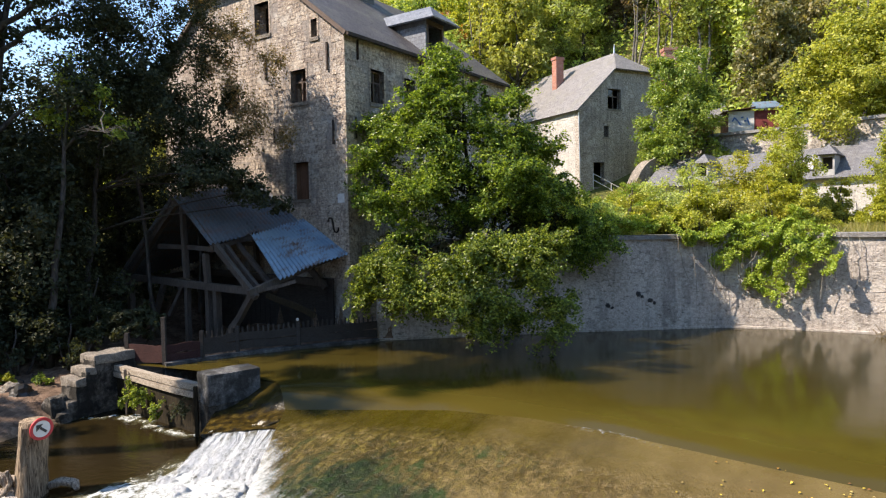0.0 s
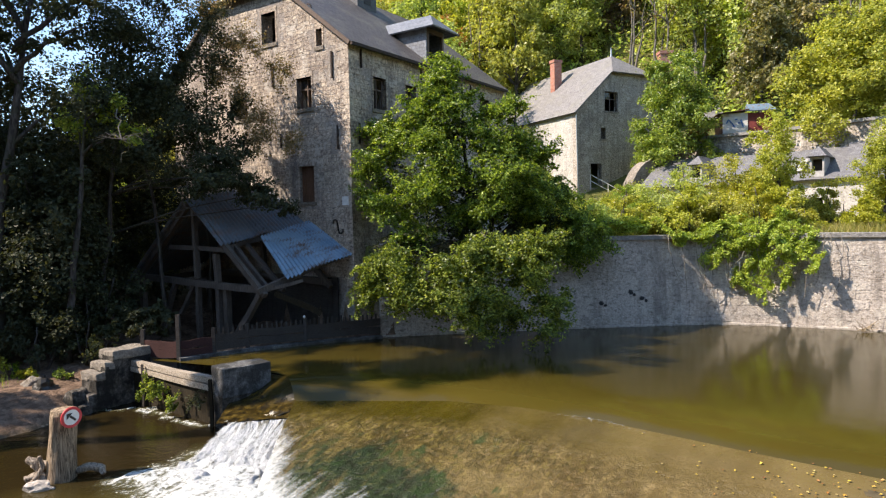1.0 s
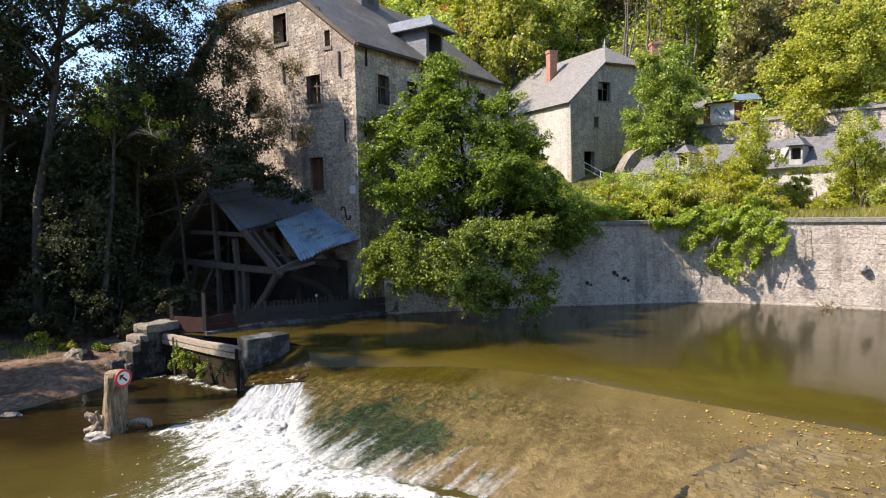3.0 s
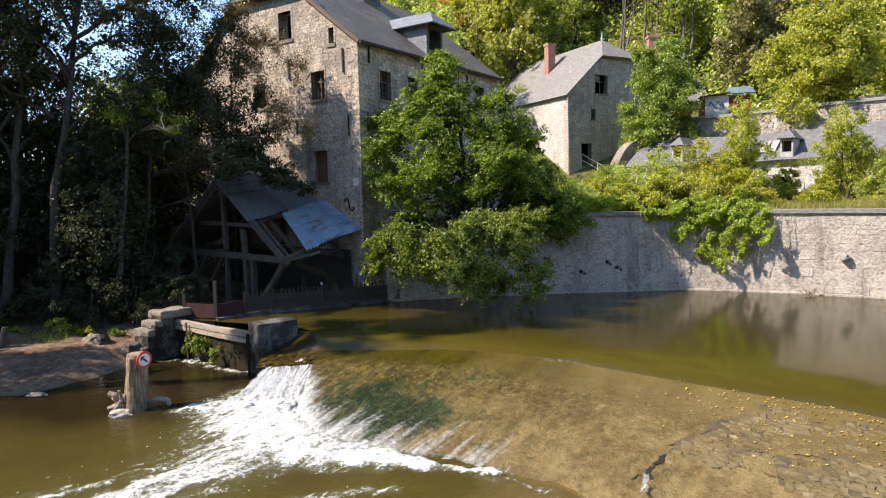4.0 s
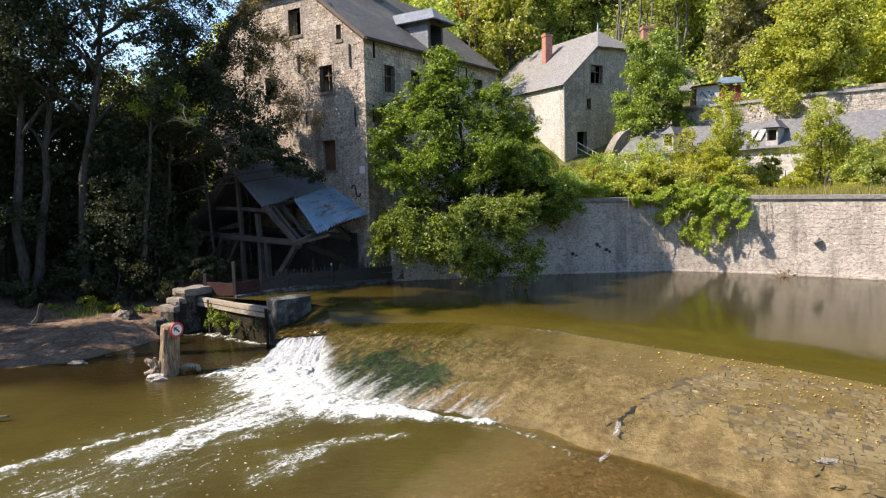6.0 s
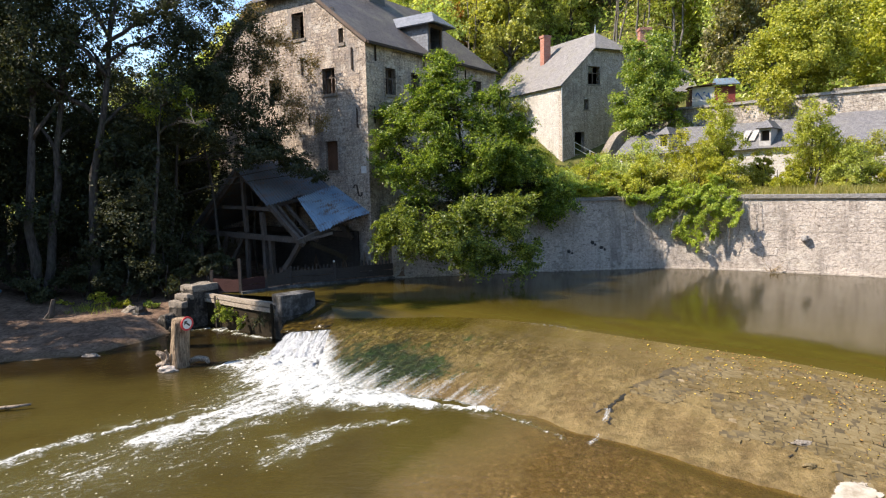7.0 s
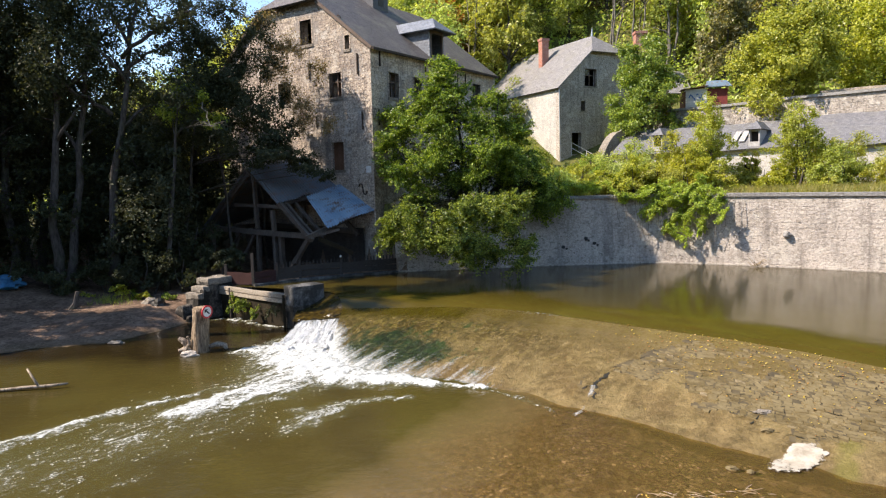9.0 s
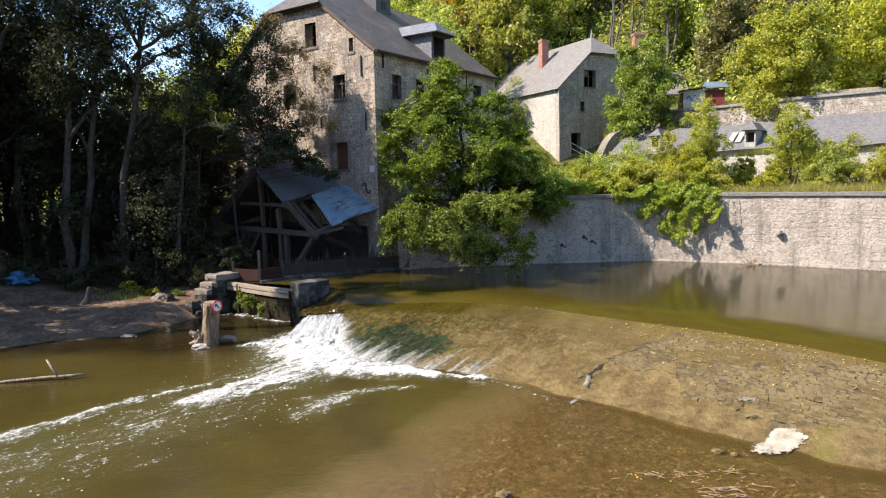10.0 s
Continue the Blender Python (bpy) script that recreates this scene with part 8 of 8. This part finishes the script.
def paved(s, t):
    """Where stones of the paving still lie bare."""
    p = apron_point(s, t)
    x, y = p.x + 0.7 * noise.noise(p * 0.9), p.y + 0.7 * noise.noise(p * 0.9 + Vector((9, 0, 0)))
    inside = False
    for (xa, ya), (xb, yb) in zip(BARE, BARE[1:] + BARE[:1]):
        if (ya > y) != (yb > y) and x < xa + (xb - xa) * (y - ya) / (yb - ya):
            inside = not inside
    return inside and noise.noise(p * 0.55 + Vector((3, 3, 0))) + 0.4 * noise.noise(p * 2.2) > -0.10 - 0.5 * smooth(6.5, 9.0, p.x)


cells = []
for t, dt in rows:
    s = S0 + prng.uniform(0, 0.01)
    while s < S1:
        w = prng.choice((0.0034, 0.0042, 0.0050, 0.0058)) * prng.uniform(0.8, 1.2)
        if paved(s, t) and prng.random() < 0.965:
            cells.append((s, w, t, dt))
        s += w
cells.sort(key=lambda c: c[0])


def sett_points(s, w, t, dt):
    g, e = prng.choice((0.00006, 0.00012, 0.0002)), prng.choice((0.0002, 0.0004, 0.0008, 0.0016))
    up = Vector((0, 0, prng.uniform(0.008, 0.014) + (0.025 if prng.random() < 0.03 else 0)))
    c = [apron_point(s + g, t + e), apron_point(s + g, t + dt - e), apron_point(s + w - g, t + dt - e), apron_point(s + w - g, t + e)]
    c = [p + Vector((prng.uniform(-0.030, 0.030), prng.uniform(-0.030, 0.030), 0)) for p in c]
    mid = (c[0] + c[1] + c[2] + c[3]) / 4
    top = [p.lerp(mid, 0.08) + up + Vector((0, 0, prng.uniform(-0.006, 0.006))) for p in c]
    return [tuple(p - Vector((0, 0, 0.06))) for p in c] + [tuple(p) for p in top]


for cell in cells[:300]:
    bm = bmesh.new()
    hexa(bm, sett_points(*cell))
    part("sett", bm, M_SETT, weir)
bm = bmesh.new()
for cell in cells[300:]:
    hexa(bm, sett_points(*cell))
tagged(part("far_sett", bm, M_SETT_J, weir), kind="stuff")
# silt in the joints between the stones
bm = bmesh.new()
ns, nt = 260, 70
grid = [[apron_point(S0 + (S1 - S0) * i / ns, 0.08 + 0.84 * j / nt) + Vector((0, 0, 0.004)) for j in range(nt + 1)] for i in range(ns + 1)]
gvs = [[bm.verts.new(p) for p in line] for line in grid]
for i in range(ns):
    for j in range(nt):
        if paved(S0 + (S1 - S0) * (i + 0.5) / ns, 0.08 + 0.84 * (j + 0.5) / nt) and noise.noise(grid[i][j] * 1.9) > -0.12:
            bm.faces.new((gvs[i][j], gvs[i][j + 1], gvs[i + 1][j + 1], gvs[i + 1][j])[::-1])
bmesh.ops.delete(bm, geom=[v for v in bm.verts if not v.link_faces], context="VERTS")
tagged(part("joint_silt", bm, M_JOINT, weir, smooth=True), kind="stuff")
# washed-out rills and open joints: broken dark lines of uneven width
flat_av = np.array([(v.x, v.y, v.z) for v in av])


def apron_z(x, y):
    """Height of the weir's surface at a place."""
    return float(flat_av[np.argmin((flat_av[:, 0] - x) ** 2 + (flat_av[:, 1] - y) ** 2), 2])


CRACKS = [([(4.33, 8.95), (4.1, 8.75), (3.95, 8.6), (3.78, 8.42)], 0.10), ([(3.78, 8.42), (3.62, 8.4), (3.42, 8.32)], 0.06), ([(3.78, 8.42), (3.72, 8.1), (3.6, 7.75)], 0.07), ([(4.5, 9.2), (5.0, 9.45), (5.6, 9.5)], 0.035), ([(6.6, 5.5), (7.0, 5.9), (7.3, 6.1)], 0.035), ([(7.3, 6.1), (7.9, 6.0), (8.3, 5.6), (8.6, 5.3)], 0.05), ([(8.6, 7.6), (9.1, 7.25), (9.8, 6.55), (10.5, 5.9), (11.2, 4.8)], 0.04),
          ([(6.6, 6.9), (7.4, 6.8), (8.2, 6.6)], 0.03),
          ([(5.4, 8.9), (6.1, 8.5), (6.9, 8.2), (7.5, 7.6)], 0.03), ([(6.0, 7.6), (6.8, 7.3), (7.6, 7.2)], 0.025), ([(7.0, 5.1), (7.5, 4.8), (8.1, 4.6)], 0.03), ([(5.0, 8.3), (5.6, 8.1), (6.0, 7.6)], 0.025)]
for line, wide in CRACKS:
    bm = bmesh.new()
    for (xa, ya), (xb, yb) in zip(line, line[1:]):
        n = max(2, int(math.dist((xa, ya), (xb, yb)) / 0.10))
        side = Vector((-(yb - ya), xb - xa, 0)).normalized()
        knots = []
        for q in range(n + 1):
            x, y = xa + (xb - xa) * q / n, ya + (yb - ya) * q / n
            knots.append(Vector((x, y, apron_z(x, y) + 0.013)) + side * prng.uniform(-0.06, 0.06))
        for p, q in zip(knots, knots[1:]):
            if prng.random() < (0.9 if wide > 0.055 else 0.5):
                beam(bm, p, q, wide * prng.uniform(0.3, 1.6 if wide > 0.055 else 1.0), 0.006, 0, prng, prng.uniform(0.4, 1.0))
    part("open_joint", bm, M_BLACKSTONE, weir)

# white trickle running out of the washed-out joint
ta_, tf_ = np.meshgrid(np.linspace(0, 1, 40), np.linspace(-1, 1, 9), indexing="ij")
tx = 3.74 - 0.72 * ta_ + 0.05 * np.sin(ta_ * 11.0) + tf_ * 0.09
ty = 8.35 - 1.45 * ta_ + 0.04 * np.cos(ta_ * 8.0) - tf_ * 0.05
tz = np.array([max(apron_z(a, b), TAIL_Z) + 0.02 for a, b in zip(tx.ravel(), ty.ravel())])
tc = (0.70 - 0.15 * ta_) * np.clip(1.1 - np.abs(tf_), 0, 1) * np.clip(np.sin(ta_ * 9.0 + 0.6) * 0.6 + 0.75, 0, 1)
trickle = new("white_trickle", sheet_of("white_trickle", np.stack([tx.ravel(), ty.ravel(), tz], 1), np.ones((39, 8), dtype=bool), M_THIN, tc, np.stack([(tf_ * 3 + ta_ * 2).ravel(), (ta_ * 5).ravel(), np.zeros(tf_.size)], 1)))
tagged(trickle, "thin white trickle of water from a broken joint", "foam", "", "stuff")

# fallen leaves on the weir
n = 620
lv = np.random.default_rng(17)
pos = []
while len(pos) < n:
    s, t = s_at(float(lv.normal(8.9, 2.1))), abs(lv.normal(0.03, 0.26))
    if s_at(3.5) < s < s_at(12.5) and t < 0.85:
        p = apron_point(s, t)
        pos.append((p.x, p.y, p.z + 0.035))
v, f = leaves_at(lv, np.array(pos), np.tile(np.array([[0, 0, 1.6]]), (n, 1)), 0.056, 2.2)
fallen = new("fallen_leaves", fast_mesh("fallen_leaves", v, f, M_FALLEN))
tagged(fallen, "yellow and orange fallen leaves on the wet weir", "leaves", "", "stuff")
# cushion of still foam, drift stones and sticks at the toe
pa, pb = np.meshgrid(np.linspace(6.1, 8.1, 60), np.linspace(3.2, 5.1, 60), indexing="ij")
along_p, across_p = (pa - 7.05) * 0.85 + (pb - 4.15) * 0.53, -(pa - 7.05) * 0.53 + (pb - 4.15) * 0.85
lump = LAT_A(pa * 2.2 + 9, pb * 2.2 + 4)
cover = np.clip(1.75 - np.hypot(along_p / 0.56, across_p / 0.27) * 1.1 + (lump - 0.5) * 1.6, 0, 1.4)
near_av = flat_av[np.hypot(flat_av[:, 0] - 7.05, flat_av[:, 1] - 4.15) < 2.2]
pz = np.array([near_av[np.argmin((near_av[:, 0] - a) ** 2 + (near_av[:, 1] - b) ** 2), 2] for a, b in zip(pa.ravel(), pb.ravel())]).reshape(pa.shape)
for _ in range(4):
    pz[1:-1, 1:-1] = (pz[:-2, 1:-1] + pz[2:, 1:-1] + pz[1:-1, :-2] + pz[1:-1, 2:]) / 4
pz = np.maximum(pz, TAIL_Z) + 0.02 + 0.035 * np.clip(cover, 0, 1) * lump
patch = new("foam_patch", sheet_of("foam_patch", np.stack([pa.ravel(), pb.ravel(), pz.ravel()], 1), cover[:-1, :-1] > 0.02, M_CREAM, cover))
tagged(patch, "thick cream-white patch of foam at the weir toe", "foam")
for i, (x, y, z, a, b, c) in enumerate([(7.15, 5.95, -0.74, 0.20, 0.10, 0.05), (6.55, 1.6, -1.22, 0.16, 0.13, 0.12), (5.6, 3.9, -1.24, 0.12, 0.09, 0.06), (5.9, 3.75, -1.24, 0.09, 0.07, 0.05), (0.9, 2.0, -1.36, 0.16, 0.12, 0.1), (6.9, 5.2, -0.92, 0.13, 0.08, 0.05)]):
    bm = bmesh.new()
    blob_mesh(bm, (0, 0, 0), (a, b, c), prng, 3, 0.5)
    ob = obj_of(bm, "stone", M_STEP if i == 0 else M_SETT)
    ob.location = (x, y, max(TAIL_Z - 0.03, flat_av[np.argmin((flat_av[:, 0] - x) ** 2 + (flat_av[:, 1] - y) ** 2), 2] if y > line_y(TOE, x) else -9.0) + c * 0.4)
    tagged(ob, "loose pale stone at the foot of the weir", "stone", "loose stones")
for cx, cy, n in ((5.55, 2.9, 9), (4.6, 2.75, 11), (3.6, 2.8, 7), (4.9, 2.05, 16), (5.6, 2.2, 8)):
    mess = thing("drift_debris", "straw, sticks and dead leaves stranded in the shallows", "debris", pose(cx, cy, TAIL_Z), "drift in the shallows")
    for i in range(n):
        a, l = prng.gauss(-0.35, 0.5), prng.uniform(0.12, 0.42)
        o = Vector((prng.gauss(0, 0.28), prng.gauss(0, 0.12), prng.uniform(0.0, 0.03)))
        d = Vector((math.cos(a) * l, math.sin(a) * l, prng.uniform(-0.02, 0.05)))
        bm = bmesh.new()
        tube(bm, [o - d * 0.5, o + Vector((0, prng.uniform(-0.03, 0.03), 0.01)), o + d * 0.5], [0.005, 0.009, 0.004], 5)
        part("stick", bm, M_STRAW if prng.random() < 0.65 else M_DRIFT, mess)
    lv2 = np.random.default_rng(int(cx * 100))
    at = np.stack([lv2.normal(0, 0.32, n), lv2.normal(0, 0.15, n), np.full(n, 0.025)], 1)
    v, f = leaves_at(lv2, at, np.tile(np.array([[0, 0, 1.5]]), (n, 1)), 0.05, 2.0)
    shift_mesh(fast_mesh("dead_leaves", v, f, M_FALLEN), "dead_leaves", mess)

# ---- plants on the sluice, odds and ends on the beach ----
leaf_thing("sluice_weeds", "bright green weeds growing on the sluice gate", "weeds", [(-9.6, 19.2, -0.75, 0.4, 0.22, 0.5), (-9.1, 18.85, -0.7, 0.4, 0.22, 0.45), (-8.5, 18.45, -0.85, 0.3, 0.2, 0.35)], 2400, 0.07, M_LEAF_MAIN, 701, 0)
leaf_thing("sluice_weeds", "dark trailing weeds under the sluice beam", "weeds", [(-8.0, 18.1, -0.5, 0.35, 0.15, 0.25), (-7.4, 17.7, -0.55, 0.3, 0.15, 0.25)], 500, 0.06, M_LEAF_DARK, 702, 0)
tarp = thing("blue_tarp", "crumpled blue tarpaulin lying on the bank", "tarpaulin", pose(-21.1, 20.9, ground_z(-21.1, 20.9)))
bm = bmesh.new()
blob_mesh(bm, (0, 0, 0.25), (0.65, 0.5, 0.32), prng, 4, 0.7)
part("cloth", bm, M_TARP, tarp)
stump = thing("tree_stump", "short leaning grey stump on the beach", "stump", pose(-16.9, 19.3, ground_z(-16.9, 19.3)))
bm = bmesh.new()
tube(bm, [(-0.25, -0.1, -0.2), (0.0, 0, 0.2), (0.12, 0.05, 0.75)], [0.2, 0.13, 0.09], 9, prng)
part("wood", bm, M_BARK, stump)
cable = thing("fence_lamp", "small white lamp on the fence post", "lamp", pose(-5.6, 22.65, 0.95))
bm = bmesh.new()
blob_mesh(bm, (0, 0, 0.06), (0.05, 0.05, 0.06), prng, 2, 0.05)
part("globe", bm, M_WHITEPAINT, cable)

# ---- on the terrace ----
stack_rng = random.Random(31)
for i, (o, z) in enumerate(((0.45, 10.28), (0.75, 10.29), (0.58, 10.46), (0.9, 10.45))):
    bm = bmesh.new()
    p, q = Vector((26.6 + o, 40.3 + o, z)), Vector((29.6 + o, 37.5 + o, z - 0.02))
    beam(bm, (0, 0, 0), q - p, 0.2, 0.17, 0, stack_rng)
    ob = obj_of(bm, "timber_beam", M_PALEWOOD)
    ob.location = p
    tagged(ob, "pale weathered timber beam lying on the terrace", "beam", "beams on the terrace")
leaf_thing("wall_creeper", "red-brown autumn creeper on the terrace wall", "creeper", [(17.9, 48.5, 10.9, 0.7, 0.5, 1.0), (18.5, 48.1, 10.2, 0.6, 0.4, 0.7), (17.6, 49.0, 11.8, 0.6, 0.5, 0.7)], 2600, 0.13, M_LEAF_RED, 720, 2)
